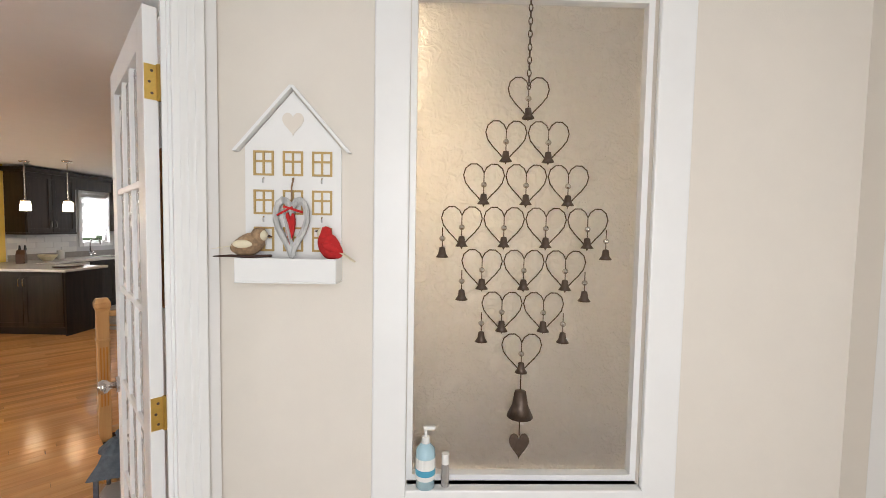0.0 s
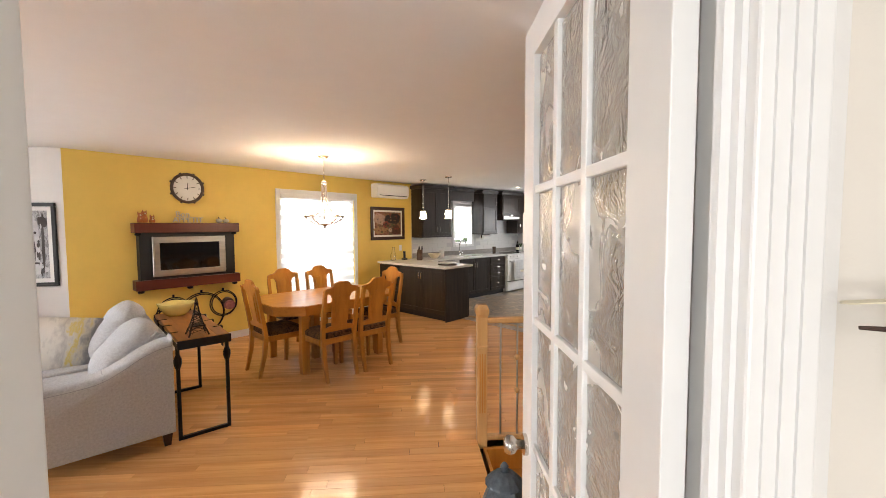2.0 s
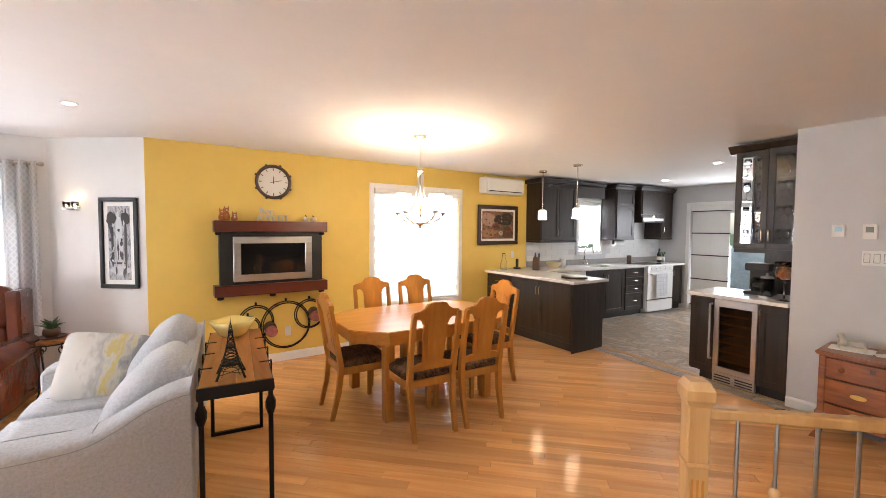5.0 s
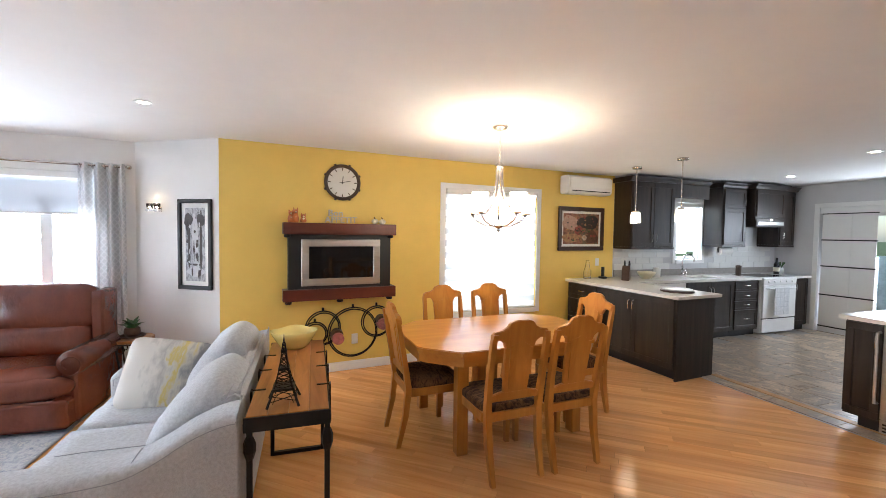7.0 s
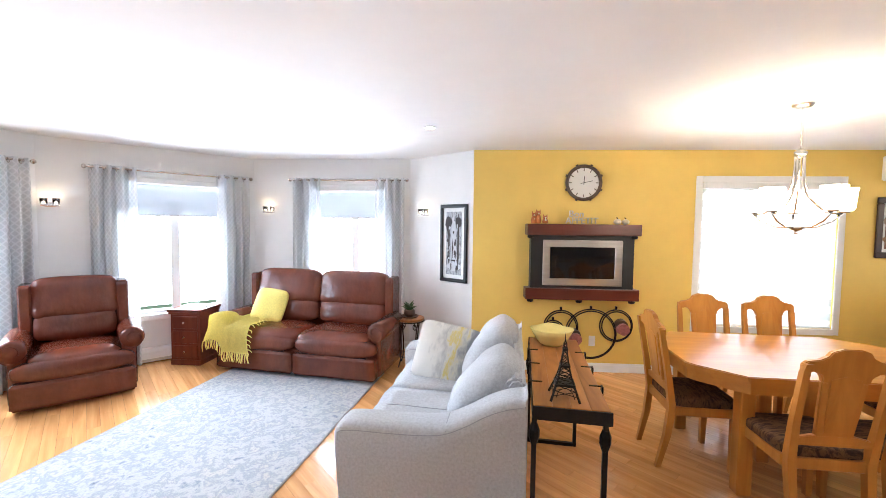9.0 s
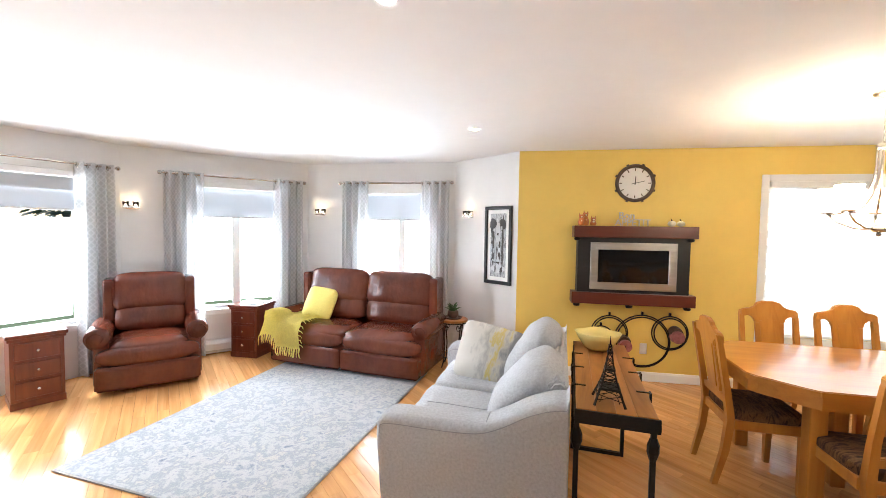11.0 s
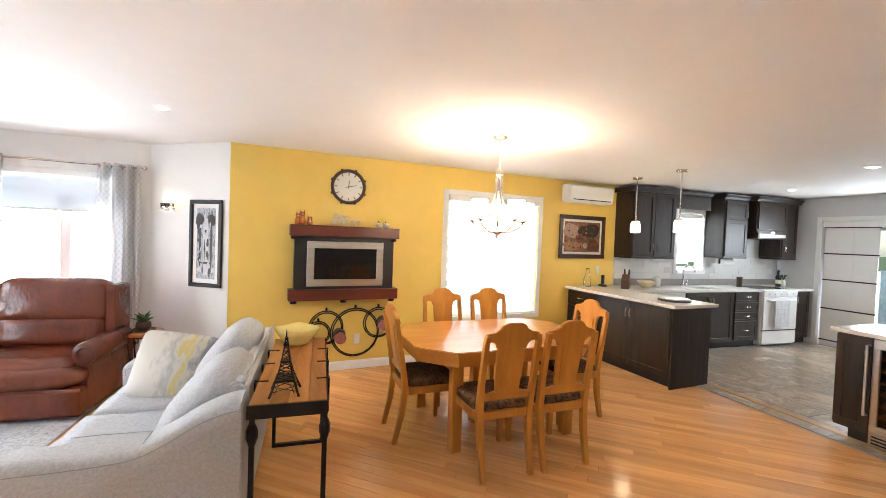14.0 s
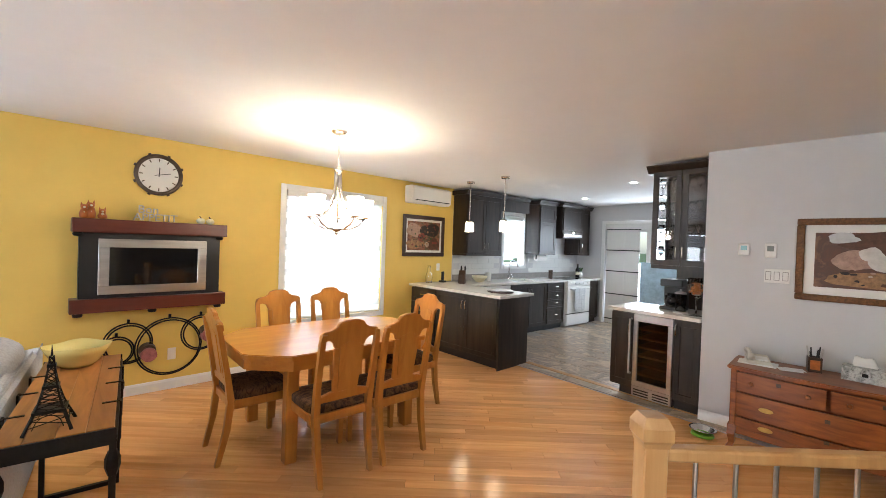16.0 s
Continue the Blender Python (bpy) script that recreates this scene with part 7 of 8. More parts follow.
ln = thing("lantern", "slate-blue wooden floor lantern with a pointed roof", "lantern", way((1.06, -4.93), 20))
part("base", box(-0.10, 0.10, -0.10, 0.10, 0.0, 0.03, 0.004), M_WHITE, ln)
for sx in (-1, 1):
    for sy in (-1, 1):
        part("post", box(sx * 0.085 - 0.01, sx * 0.085 + 0.01, sy * 0.085 - 0.01, sy * 0.085 + 0.01, 0.03, 0.17), M_TEAL, ln)
for k in range(4):
    part("pane", box(-0.075, 0.075, -0.086, -0.083, 0.03, 0.17), M_GLASS, ln, m=Matrix.Rotation(k * math.pi / 2, 4, "Z"))
part("roof", lathe([(0.17, 0.165), (0.165, 0.175), (0.11, 0.24), (0.085, 0.29), (0.0, 0.29)], n=4), M_TEAL, ln, m=Matrix.Rotation(math.pi / 4, 4, "Z"))
part("cap", lathe([(0.10, 0.285), (0.095, 0.295), (0.05, 0.335), (0.03, 0.345), (0.0, 0.345)], n=12), M_TEAL, ln)
part("finial", lathe([(0.0, 0.34), (0.02, 0.345), (0.014, 0.36), (0.022, 0.37), (0.012, 0.385), (0.0, 0.395)], n=12), M_TEAL, ln, smooth=True)

mi = thing("wall_mirror", "large mirror in an ornate gilt frame on the wall", "mirror", WM_M @ Matrix.Translation((0.79, 0.002, 1.55)))
mw, mh, mb = 0.50, 0.645, 0.095
part("frame", boxes((-mw / 2, mw / 2, 0, 0.035, mh / 2 - mb, mh / 2), (-mw / 2, mw / 2, 0, 0.035, -mh / 2, -mh / 2 + mb), (-mw / 2, -mw / 2 + mb, 0, 0.035, -mh / 2 + mb, mh / 2 - mb), (mw / 2 - mb, mw / 2, 0, 0.035, -mh / 2 + mb, mh / 2 - mb), bevel=0.008), M_GOLD, mi)
for sx in (-1, 1):
    for j in range(11):
        z = -mh / 2 + 0.045 + (mh - 0.09) * j / 10
        part("carved_leaf", ball((sx * (mw / 2 - 0.032 - 0.010 * (j % 2)), 0.036, z), 0.024, 8, (0.75, 0.35, 1.1)), M_GOLD, mi, smooth=True)
for sz in (-1, 1):
    for j in range(6):
        part("carved_leaf", ball((-mw / 2 + 0.09 + (mw - 0.18) * j / 5, 0.036, sz * (mh / 2 - 0.032 - 0.010 * (j % 2))), 0.024, 8, (1.1, 0.35, 0.75)), M_GOLD, mi, smooth=True)
part("inner_bead", tube([(-mw / 2 + mb, 0.03, -mh / 2 + mb), (mw / 2 - mb, 0.03, -mh / 2 + mb), (mw / 2 - mb, 0.03, mh / 2 - mb), (-mw / 2 + mb, 0.03, mh / 2 - mb)], 0.010, 6, True), M_BRASS, mi)
mm_ = mat("mirror_silver", (0.85, 0.85, 0.84), 0.02, 1.0, var=0.02)
part("mirror_glass", box(-mw / 2 + mb, mw / 2 - mb, 0.005, 0.012, -mh / 2 + mb, mh / 2 - mb), mm_, mi)

al = thing("alarm_keypad", "white alarm keypad on the wall end", "keypad", WM_M @ Matrix.Translation((1.23, 0.001, 1.575)))
part("case", box(-0.06, 0.06, 0, 0.03, -0.072, 0.072, 0.010), M_PLASTIC, al)
part("display", box(-0.025, 0.02, 0.03, 0.0315, 0.0, 0.04), M_GREYTILE, al)
for k in range(3):
    part("indicator_bar", box(-0.035, 0.03, 0.03, 0.031, -0.05 + 0.016 * k, -0.048 + 0.016 * k), M_GREYTILE, al)

# ---- entry door ----
OD = WM_D
fr = thing("door_frame", "white painted door frame with fluted casing", "door frame", OD, kind="structure")
part("jamb", box(0.23, 0.25, -0.073, 0.003, 0, 2.205), M_TRIM, fr)
part("jamb", box(1.155, 1.175, -0.073, 0.003, 0, 2.205), M_TRIM, fr)
part("head", box(0.23, 1.175, -0.073, 0.003, 2.205, 2.225), M_TRIM, fr)
for s0 in (0.155, 1.162):
    for y0, y1 in ((-0.092, -0.0705),):
        s1 = s0 + 0.085
        c = part("casing", box(s0, s1, y0, y1, 0, 2.295, 0.004), M_TRIM, fr)
        for k in range(3):
            part("flute", box(s0 + 0.018 + 0.02 * k, s0 + 0.026 + 0.02 * k, y0 - 0.004, y0, 0.0, 2.28), M_TRIM, c)
part("casing", box(0.155, 0.24, 0.001, 0.02, 0, 2.295, 0.004), M_TRIM, fr)
part("casing", box(0.155, 1.247, -0.092, -0.0705, 2.295, 2.385, 0.004), M_TRIM, fr)
part("stop", box(1.143, 1.155, -0.06, -0.045, 0, 2.205), M_TRIM, fr)

LD = way((-0.030, -5.904), 42.7)
W, TH, DZ = 0.815, 0.036, 2.195
door = thing("door_2", "white fifteen-lite glazed door standing open", "door", LD, kind="structure")
part("stile", box(0.0, 0.115, 0, TH, 0.01, DZ, 0.002), M_TRIM, door)
part("stile", box(W - 0.115, W, 0, TH, 0.01, DZ, 0.002), M_TRIM, door)
part("top_rail", box(0.115, W - 0.115, 0, TH, DZ - 0.10, DZ), M_TRIM, door)
part("bottom_rail", box(0.115, W - 0.115, 0, TH, 0.01, 0.10), M_TRIM, door)
gw, gz0, gz1 = (W - 0.23) / 3, 0.10, DZ - 0.10
gh = (gz1 - gz0) / 5
for k in (1, 2):
    x = 0.115 + gw * k
    part("muntin", box(x - 0.015, x + 0.015, 0.004, TH - 0.004, gz0, gz1, 0.003), M_TRIM, door)
for r in range(1, 5):
    part("muntin", box(0.115, W - 0.115, 0.005, TH - 0.005, gz0 + gh * r - 0.012, gz0 + gh * r + 0.012, 0.003), M_TRIM, door)
for k in range(3):
    for r in range(5):
        x0, z0 = 0.115 + gw * k + 0.013, gz0 + gh * r + 0.013
        part("pane", box(x0, x0 + gw - 0.026, TH / 2 - 0.003, TH / 2 + 0.003, z0, z0 + gh - 0.026), M_DOORGLASS, door)
kn = part("knob_rose", cyl((W - 0.06, TH, 0.875), (W - 0.06, TH + 0.012, 0.875), 0.033, n=20), M_NICKEL, door)
part("door_knob", lathe([(0.0, 0.0), (0.014, 0.0), (0.014, 0.022), (0.027, 0.032), (0.031, 0.048), (0.024, 0.062), (0.0, 0.066)], n=18), M_NICKEL, kn, m=Matrix.Translation((W - 0.06, TH + 0.010, 0.875)) @ Matrix.Rotation(radians(-90), 4, "X"), smooth=True)
for z in (1.98, 1.0, 0.24):
    h = part("hinge", boxes((-0.004, -0.001, 0.004, TH - 0.002, z - 0.05, z + 0.05)), M_BRASS, door)
    part("hinge_knuckle", cyl((-0.006, -0.002, z - 0.052), (-0.006, -0.002, z + 0.052), 0.007, n=10), M_BRASS, h)
    for dz in (-0.032, 0.0, 0.032):
        part("screw", cyl((-0.004, 0.016 + 0.006 * (dz == 0), z + dz), (-0.0055, 0.016 + 0.006 * (dz == 0), z + dz), 0.004, n=8), M_BRONZE, h)

# ---- vestibule ----
VW = WM_V
sl = thing("window_6", "tall frosted sidelight in a white casing", "window", VW, kind="structure")
part("glass", box(0.69, 1.465, -0.06, -0.054, 0.73, 2.32), M_FROST, sl)
part("bead", boxes((0.69, 0.71, -0.053, -0.02, 0.73, 2.32), (1.445, 1.465, -0.053, -0.02, 0.73, 2.32), (0.71, 1.445, -0.053, -0.02, 0.73, 0.75), (0.71, 1.445, -0.053, -0.02, 2.30, 2.32)), M_TRIM, sl)
for r in ((0.575, 0.69, 0, 0.02, 0.62, 2.42), (1.465, 1.575, 0, 0.02, 0.62, 2.42), (0.69, 1.465, 0, 0.02, 2.32, 2.42), (0.69, 1.465, -0.05, 0.035, 0.64, 0.73)):
    part("casing", box(*r, bevel=0.005), M_TRIM, sl)
cr = thing("door_frame", "white casing in the corner of the entry", "door frame", way((-0.02, -8.1), 180), kind="structure")
part("casing", box(0.02, 0.11, -0.001, 0.02, 0, 2.14, 0.004), M_TRIM, cr)
part("hinge", box(0.03, 0.05, 0.02, 0.026, 1.0, 1.1), M_BLACKM, cr)

HV = VW @ Matrix.Translation((8.1 - 6.275, 0.001, 0))
# x runs towards the door, y out of the wall.
hs = thing("house_ornament", "white wooden wall house with small windows and a heart", "wall decoration", HV)


def heart(cx, cz, w, h, n=26):
    pts = []
    for j in range(n):
        a = 2 * math.pi * j / n
        x = 16 * math.sin(a) ** 3
        z = 13 * math.cos(a) - 5 * math.cos(2 * a) - 2 * math.cos(3 * a) - math.cos(4 * a)
        pts.append((cx + x / 32 * w, cz + (z + 2.5) / 29 * h))
    return pts


part("board", box(-0.148, 0.148, 0, 0.012, 1.44, 1.815), M_TRIM, hs)
part("gable", prism([(-0.148, 1.815), (0.148, 1.815), (0.0, 1.985)], 0.012), M_TRIM, hs, m=Matrix.Translation((0, 0.006, 0)))
for s in (-1, 1):
    part("eave", bar([(s * 0.175, 0.017, 1.80), (0.0, 0.017, 2.0)], 0.006, 0.013), M_TRIM, hs)
part("heart_cutout", prism(heart(0, 1.885, 0.066, 0.072), 0.002), M_BEIGE, hs, m=Matrix.Translation((0, 0.0135, 0)))
part("flower_box", boxes((-0.15, 0.15, 0.0, 0.085, 1.40, 1.406), (-0.15, 0.15, 0.079, 0.085, 1.406, 1.475), (-0.15, -0.144, 0.0, 0.079, 1.406, 1.475), (0.144, 0.15, 0.0, 0.079, 1.406, 1.475), bevel=0.0015), M_TRIM, hs)
M_KRAFT = mat("kraft_window", (0.50, 0.34, 0.13), 0.7, var=0.15, scale=60)
for cx in (-0.09, 0.0, 0.09):
    for cz in (1.765, 1.645, 1.53):
        w, h, f = 0.031, 0.038, 0.006
        part("little_window", boxes((cx - w, cx + w, 0.012, 0.017, cz + h - f, cz + h), (cx - w, cx + w, 0.012, 0.017, cz - h, cz - h + f), (cx - w, cx - w + f, 0.012, 0.017, cz - h + f, cz + h - f), (cx + w - f, cx + w, 0.012, 0.017, cz - h + f, cz + h - f), (cx - 0.003, cx + 0.003, 0.012, 0.017, cz - h + f, cz + h - f), (cx - w + f, cx - 0.003, 0.012, 0.017, cz + 0.003, cz + 0.009), (cx + 0.003, cx + w - f, 0.012, 0.017, cz + 0.003, cz + 0.009)), M_KRAFT, hs)
    for cz in (1.72, 1.60):
        part("hook", tube([(cx, 0.013, cz), (cx, 0.02, cz - 0.006), (cx, 0.018, cz - 0.016)], 0.003, 5), M_CHROME, hs)
hh = thing("hanging_heart", "weathered grey wooden heart with a red felt heart", "ornament", HV @ Matrix.Translation((-0.004, 0.04, 1.565)) @ Matrix.Diagonal((0.84, 1, 1.15, 1)))
ring = heart(0, 0, 0.115, 0.15)
part("frame", tube([(x, 0, z) for x, z in ring], 0.011, 6, True), M_WEATHER, hh)
part("red_heart", prism(heart(0.004, -0.005, 0.034, 0.095), 0.012, 0.003), M_RED, hh)
part("bow", boxes((-0.035, 0.035, 0.010, 0.014, 0.048, 0.054)), M_RED, hh, m=Matrix.Rotation(radians(-12), 4, "Y"))
part("bow_tail", boxes((-0.03, 0.03, 0.014, 0.017, 0.046, 0.051)), M_RED, hh, m=Matrix.Rotation(radians(22), 4, "Y"))
part("twig", tube([(-0.012, 0.0, -0.075), (0.012, 0.008, 0.0), (0.03, 0.0, 0.05)], 0.006, 5), M_WEATHER, hh)
part("cord", tube([(0, 0, 0.07), (0.004, -0.01, 0.11), (0.0, -0.02, 0.135)], 0.003, 5), M_TAN, hh)


def bird(name, label, m, body, belly, flip, tail):
    t = thing(name, label, "bird figurine", m, "bird ornaments")
    bm = bmesh.new()
    bmesh.ops.create_uvsphere(bm, u_segments=18, v_segments=12, radius=0.036)
    for v in bm.verts:
        x = v.co.x / 0.036
        v.co.x *= 1.45
        v.co.z += 0.012 * x * flip
        k = 1 - 0.30 * max(0, -x * flip)
        v.co.y *= k * 0.85
        v.co.z *= k
    part("body", bm, body, t, smooth=True, m=Matrix.Translation((0, 0, 0.036)))
    part("head", ball((flip * 0.035, 0, 0.066), 0.024, 14), body, t, smooth=True)
    part("face", ball((flip * 0.046, 0.004, 0.066), 0.017, 10), belly if belly is not body else tail, t, smooth=True)
    part("beak", cyl((flip * 0.055, 0, 0.066), (flip * 0.075, 0, 0.062), 0.006, 0.001, 6), M_DARKB, t)
    part("wing", ball((-flip * 0.004, 0.026, 0.04), 0.026, 12, (1.15, 0.3, 0.5)), belly, t, smooth=True)
    part("tail", bar([(-flip * 0.04, 0, 0.034), (-flip * 0.10, 0, 0.024)], [0.008, 0.004], [0.014, 0.012]), tail, t)


bird("straw_bird", "tan straw bird perched on a dark twig", HV @ Matrix.Translation((0.125, 0.05, 1.476)), M_TAN, M_CREAM, -1, M_CREAM)
bird("red_bird", "red felt bird with a pale tail on the ledge", HV @ Matrix.Translation((-0.112, 0.05, 1.476)) @ Matrix.Diagonal((0.8, 0.9, 1.05, 1)) @ Matrix.Rotation(radians(-22), 4, "Y"), M_RED, M_RED, 1, M_CREAM)
solo("twig", tube([(0.045, 0.07, 1.482), (0.11, 0.078, 1.479), (0.17, 0.07, 1.480), (0.215, 0.075, 1.478)], [0.004, 0.005, 0.004, 0.002], 6), M_DARKB, "thin dark twig lying on the ledge", "twig", HV)

wcx = 8.1 - 7.00
wch = thing("bell_chime", "hanging bronze wire chime of hearts and small bells", "wind chime", VW @ Matrix.Translation((wcx, 0.03, 0)))
part("hook", tube([(0, -0.03, 2.40), (0, 0.0, 2.40), (0, 0.005, 2.38)], 0.004, 5), M_BRONZE, wch)
for k in range(20):
    z = 2.385 - k * 0.0195
    part("chain_link", tube([(0.006 * math.cos(a) * (k % 2), 0.006 * math.cos(a) * (1 - k % 2), z + 0.012 * math.sin(a)) for a in (2 * math.pi * j / 8 for j in range(8))], 0.0018, 4, True), M_BRONZE, wch)
HX, HZ = 0.066, 0.133
top_z = 2.035


def chime_bell(x, z, drop):
    part("bead", ball((x, 0, z - drop * 0.35), 0.010, 8, (1, 1, 0.9)), M_NICKEL, wch)
    part("link", cyl((x, 0, z), (x, 0, z - drop * 0.62), 0.0015, n=4), M_BRONZE, wch)
    part("bell", lathe([(0.0, 0.0), (0.009, -0.003), (0.012, -0.022), (0.02, -0.034), (0.018, -0.034), (0.010, -0.022), (0.0, -0.006)], (x, 0, z - drop * 0.60), 12), M_BRONZE, wch, smooth=True)


for row, n in enumerate((1, 2, 3, 4, 3, 2, 1)):
    zc = top_z - row * HZ
    for i in range(n):
        x = (i - (n - 1) / 2) * 2 * HX
        pts = [(px, 0, pz) for px, pz in heart(x, zc - HZ * 0.45, 0.127, 0.133, 24)]
        part("wire_heart", tube(pts, 0.0020, 5, True), M_BRONZE, wch)
        chime_bell(x, zc - 0.022, 0.105)
for x, row in ((-0.258, 3.45), (0.258, 3.45), (-0.195, 4.45), (0.195, 4.45), (-0.13, 5.45), (0.13, 5.45)):
    chime_bell(x, top_z - row * HZ, 0.10)
zb_ = top_z - 6.95 * HZ
part("link", cyl((0, 0, zb_ + 0.01), (0, 0, zb_ - 0.06), 0.002, n=4), M_BRONZE, wch)
part("large_bell", lathe([(0.0, 0.0), (0.018, -0.004), (0.026, -0.05), (0.042, -0.085), (0.038, -0.085), (0.022, -0.05), (0.0, -0.01)], (0, 0, zb_ - 0.05), 16), M_BRONZE, wch, smooth=True)
part("link", cyl((0, 0, zb_ - 0.06), (0, 0, zb_ - 0.20), 0.002, n=4), M_BRONZE, wch)
part("heart_tag", prism(heart(0, zb_ - 0.235, 0.065, 0.085), 0.004), M_BRONZE, wch)

sb = thing("sanitizer_bottle", "clear blue pump bottle of hand sanitizer", "bottle", VW @ Matrix.Translation((8.1 - 6.70, 0.008, 0.7305)))
part("bottle", lathe([(0.0, 0.0), (0.03, 0.0), (0.032, 0.10), (0.030, 0.125), (0.012, 0.145), (0.0, 0.145)], n=18), mat("pale_blue_gel", (0.42, 0.62, 0.70), 0.15, var=0.05), sb, smooth=True)
part("paper_label", cyl((0, 0, 0.03), (0, 0, 0.10), 0.0328, n=18), M_PAPER, sb)
part("label_band", cyl((0, 0, 0.045), (0, 0, 0.065), 0.0331, n=18), mat("label_blue", (0.08, 0.38, 0.55), 0.5), sb)
part("pump", lathe([(0.0, 0.145), (0.014, 0.145), (0.013, 0.165), (0.005, 0.168), (0.005, 0.19), (0.0, 0.19)], n=12), M_PLASTIC, sb)
part("nozzle", box(-0.03, 0.008, -0.007, 0.007, 0.188, 0.20, 0.003), M_PLASTIC, sb)
sp = thing("spray_tube", "slim clear pocket spray tube with a cap", "bottle", VW @ Matrix.Translation((8.1 - 6.765, 0.008, 0.7305)))
part("tube", cyl((0, 0, 0), (0, 0, 0.075), 0.013, n=14), M_GREYTILE, sp)
part("cap", cyl((0, 0, 0.075), (0, 0, 0.11), 0.0125, n=14), M_PLASTIC, sp)

# A stairwell lamp inferred from the glow in the frosted glass; itself out of view.
sl2 = thing("stairwell_light", "round lit ceiling lamp in the stairwell", "ceiling light", Matrix.Translation((0.72, -6.36, H)))
part("dish", lathe([(0.0, -0.09), (0.09, -0.08), (0.14, -0.04), (0.15, 0.0), (0.0, 0.0)], n=24), glow("stair_lamp", (1.0, 0.80, 0.50), 92.0), sl2, smooth=True)

# ---- floors, piece by piece ----
solo("floor", boxes((-6.2, 0.9, -5.2, 1.0, -0.3, -0.012), (0.9, 4.95, -4.1, 1.0, -0.3, -0.012), (4.95, 9.4, -5.0, 1.0, -0.3, -0.012), (3.9, 4.95, -6.7, -4.1, -0.3, -0.012), (0.9, 4.95, -8.3, -6.7, -0.3, -0.012), (-3.0, 0.9, -8.3, -5.2, -0.3, -0.012)), M_TINFLOOR, "honey oak board floor on a dark subfloor", "floor", kind="structure")
POLY = [(-5.7, -5.1), (-0.82, -5.1), (0.02, -5.95), (1.0, -5.0), (1.75, -4.25), (4.1, -6.6), (4.78, -6.6), (4.72, -3.7), (4.95, -1.8), (4.95, 0.05), (0.03, 0.05), (-0.78, 0.68), (-2.88, 0.68), (-4.35, -0.8)]


def inside_runs(c):
    """Where the line at distance c along N45 lies inside the floor's outline, as runs along (1, -1)."""
    d = Vector((0.7071, -0.7071))
    cuts = []
    for p, q in zip(POLY, POLY[1:] + POLY[:1]):
        a, b = Vector(p).dot(N45) - c, Vector(q).dot(N45) - c
        if a * b < 0:
            f = a / (a - b)
            cuts.append((Vector(p) + (Vector(q) - Vector(p)) * f).dot(d))
    cuts.sort()
    return list(zip(cuts[::2], cuts[1::2]))


fl = bpy.data.objects["floor"]
rnd = random.Random(11)
BW = 0.083
MF = Matrix.Rotation(radians(-45), 4, "Z")
near, rest = [], []
c = -7.6
while c < 4.5:
    for a, b in inside_runs(c + BW / 2):
        s = a - rnd.random() * 0.6
        while s < b:
            e = s + rnd.choice((0.6, 0.8, 0.95, 1.1, 1.3, 1.5))
            s0, s1 = max(s, a), min(e, b)
            if s1 - s0 > 0.03:
                mid = MF @ Vector(((s0 + s1) / 2, c, 0))
                (near if (-0.2 < mid.x < 3.6 and -4.9 < mid.y < -2.2) else rest).append((s0, s1, c))
            s = e
    c += BW
rest += near[300:]
near = near[:300]
meshes = {}
for s0, s1, c in near:
    k = round(s1 - s0, 2)
    if k not in meshes:
        bm = box(-(s1 - s0) / 2 + 0.0007, (s1 - s0) / 2 - 0.0007, 0.0007, BW - 0.0007, -0.012, 0.0)
        me = bpy.data.meshes.new("board")
        bm.to_mesh(me)
        bm.free()
        me.materials.append(M_BOARD)
        meshes[k] = me
    o = new("board", meshes[k])
    o.parent = fl
    o.matrix_basis = MF @ Matrix.Translation(((s0 + s1) / 2, c, 0))
verts, faces = [], []
for s0, s1, c in rest:
    i = len(verts)
    x0, x1, y0, y1 = s0 + 0.0007, s1 - 0.0007, c + 0.0007, c + BW - 0.0007
    verts += [(x0, y0, -0.012), (x1, y0, -0.012), (x1, y1, -0.012), (x0, y1, -0.012), (x0, y0, 0), (x1, y0, 0), (x1, y1, 0), (x0, y1, 0)]
    faces += [(i + 4, i + 5, i + 6, i + 7), (i, i + 1, i + 5, i + 4), (i + 1, i + 2, i + 6, i + 5), (i + 2, i + 3, i + 7, i + 6), (i + 3, i, i + 4, i + 7)]
me = bpy.data.meshes.new("boards")
me.from_pydata(verts, [], faces)
me.materials.append(M_BOARDS)
o = new("floor_boards", me)
o.parent = fl
o.matrix_basis = MF
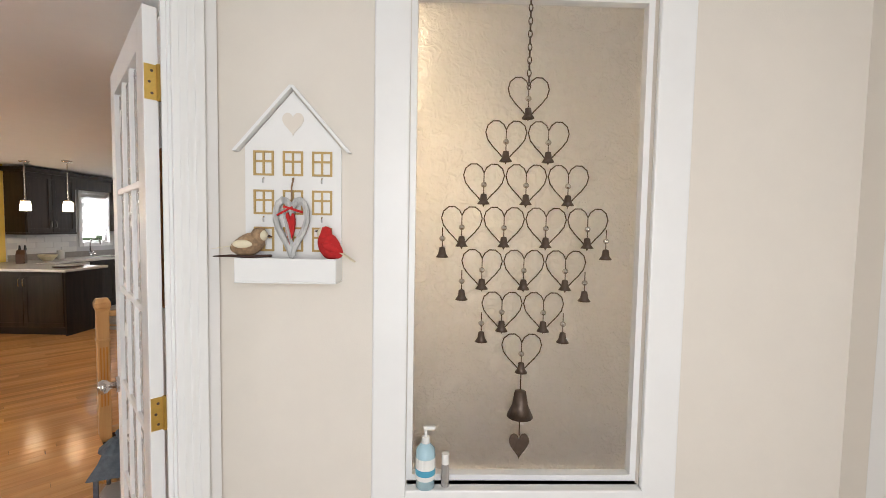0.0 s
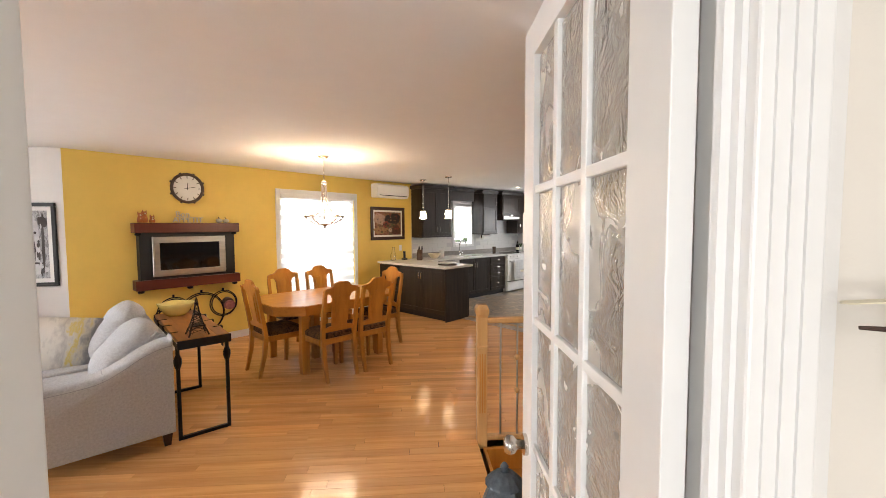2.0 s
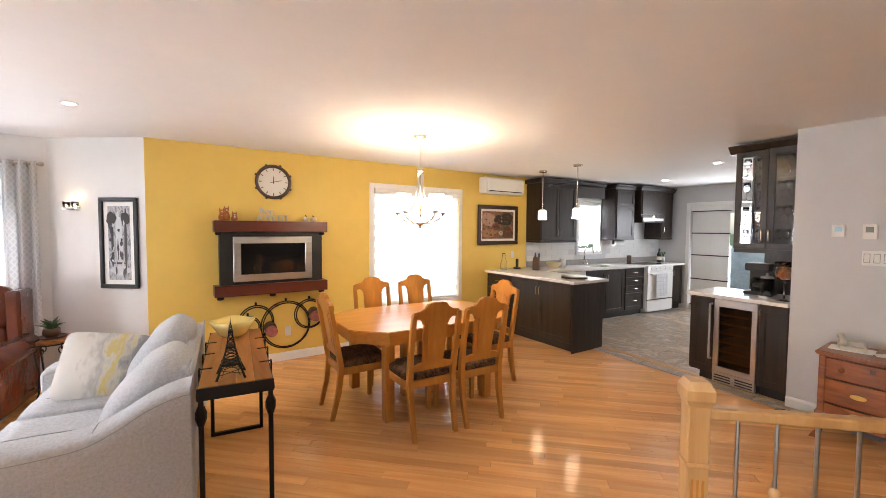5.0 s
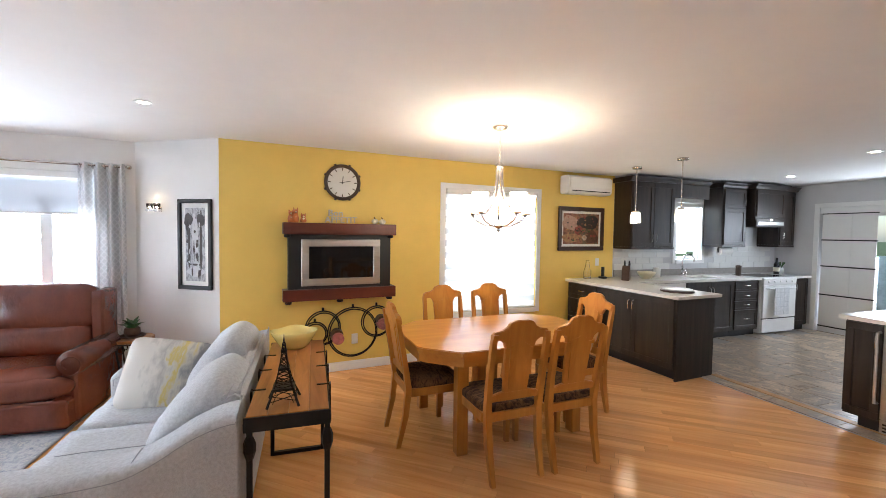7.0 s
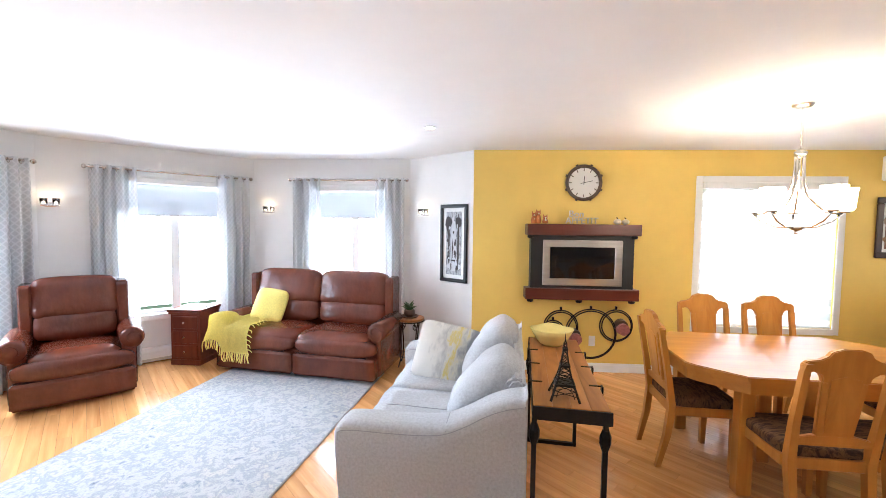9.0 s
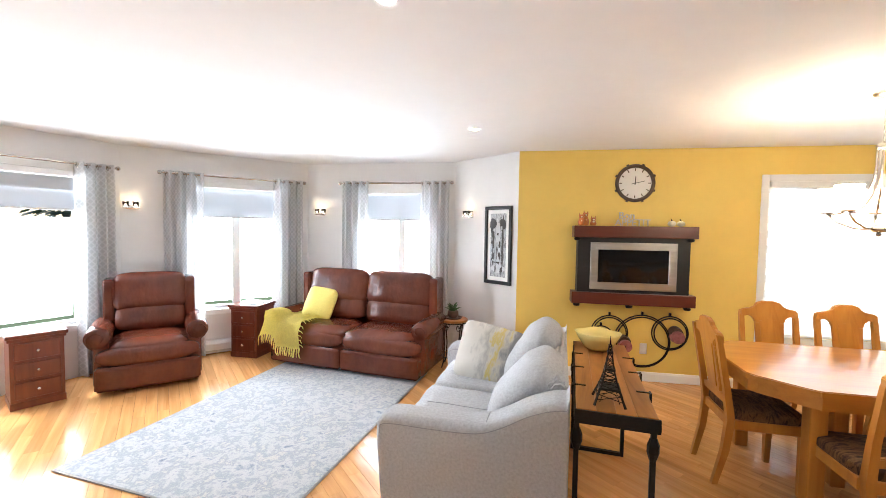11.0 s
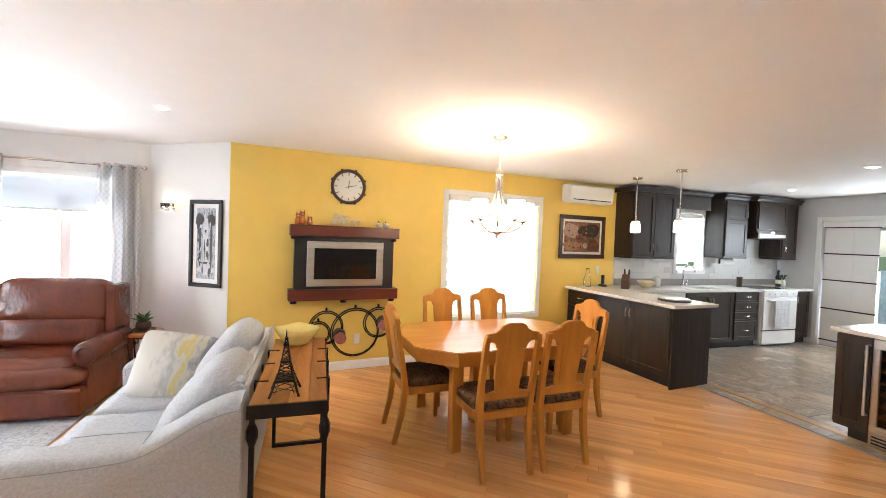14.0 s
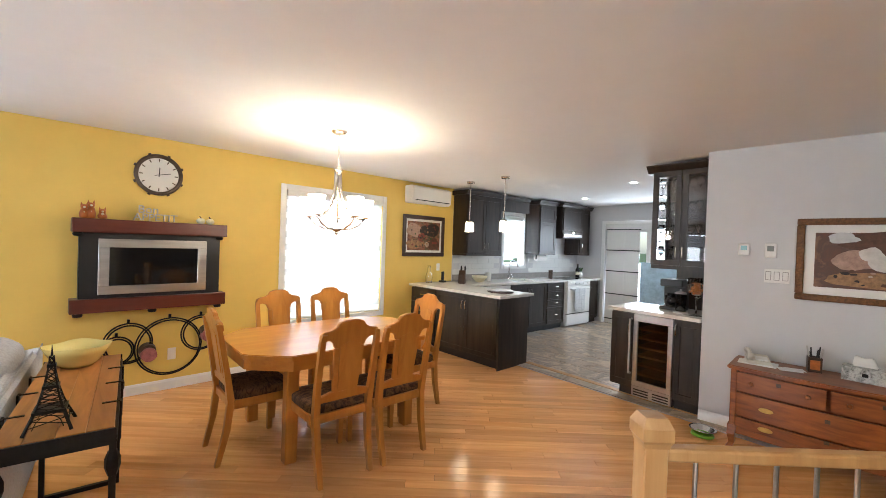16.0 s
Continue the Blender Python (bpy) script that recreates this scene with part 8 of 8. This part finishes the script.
tagged(o, "diagonal honey oak floor boards", kind="stuff")

# Kitchen tiles, laid in the kitchen's own frame.
kfl = solo("kitchen_floor", box(0.0, 4.0, -4.4, 0.0, -0.011, 0.001), M_GREYTILE, "grey grout bed under the kitchen tiles", "floor", KM @ Matrix.Translation((-0.02, 0, 0)), kind="structure")
tiles = {}
for i in range(14):
    for j in range(7):
        x0, y1 = 0.02 + 0.305 * i, -0.50 - 0.61 * j - (0.305 if i % 2 else 0)
        if x0 + 0.3 > 4.0 or y1 - 0.6 < -4.4:
            continue
        if "t" not in tiles:
            bm = box(0.0, 0.301, -0.606, 0.0, 0.0, 0.006, 0.0015, 1)
            me = bpy.data.meshes.new("tile")
            bm.to_mesh(me)
            bm.free()
            me.materials.append(M_TILE)
            tiles["t"] = me
        o = new("tile", tiles["t"])
        o.parent = kfl
        o.matrix_basis = Matrix.Translation((x0, y1, 0.0005))
solo("threshold", prism([(-0.045, 0.0), (0.045, 0.0), (0.035, 0.012), (-0.035, 0.012)], 2.05, plane="xz"), M_NEWEL, "oak threshold strip between boards and tiles", "threshold", way((4.88, -2.76), KA), kind="structure")
solo("entry_floor", box(-2.7, 0.1, -8.2, -4.9, -0.012, -0.002), M_TILE, "stone tiled entry floor", "floor", kind="structure")

# White wall tiles between the kitchen counter and wall cabinets.
sp_ = thing("backsplash", "white glazed tile backsplash over the counter", "backsplash", KW)
tm = None
for r in range(4):
    for i in range(13):
        x0 = 0.32 + 0.28 * i - (0.14 if r % 2 else 0)
        z0 = 1.022 + 0.093 * r
        if x0 < 0.31 or x0 + 0.278 > 3.9 or (z0 + 0.09 > 1.10 and x0 + 0.278 > 1.48 and x0 < 2.19):
            continue
        if tm is None:
            bm = box(0, 0.277, -0.008, -0.0015, 0, 0.090, 0.0015, 1)
            tm = bpy.data.meshes.new("wall_tile")
            bm.to_mesh(tm)
            bm.free()
            tm.materials.append(M_SUBWAY)
        o = new("wall_tile", tm)
        o.parent = sp_
        o.matrix_basis = Matrix.Translation((x0, 0, z0))
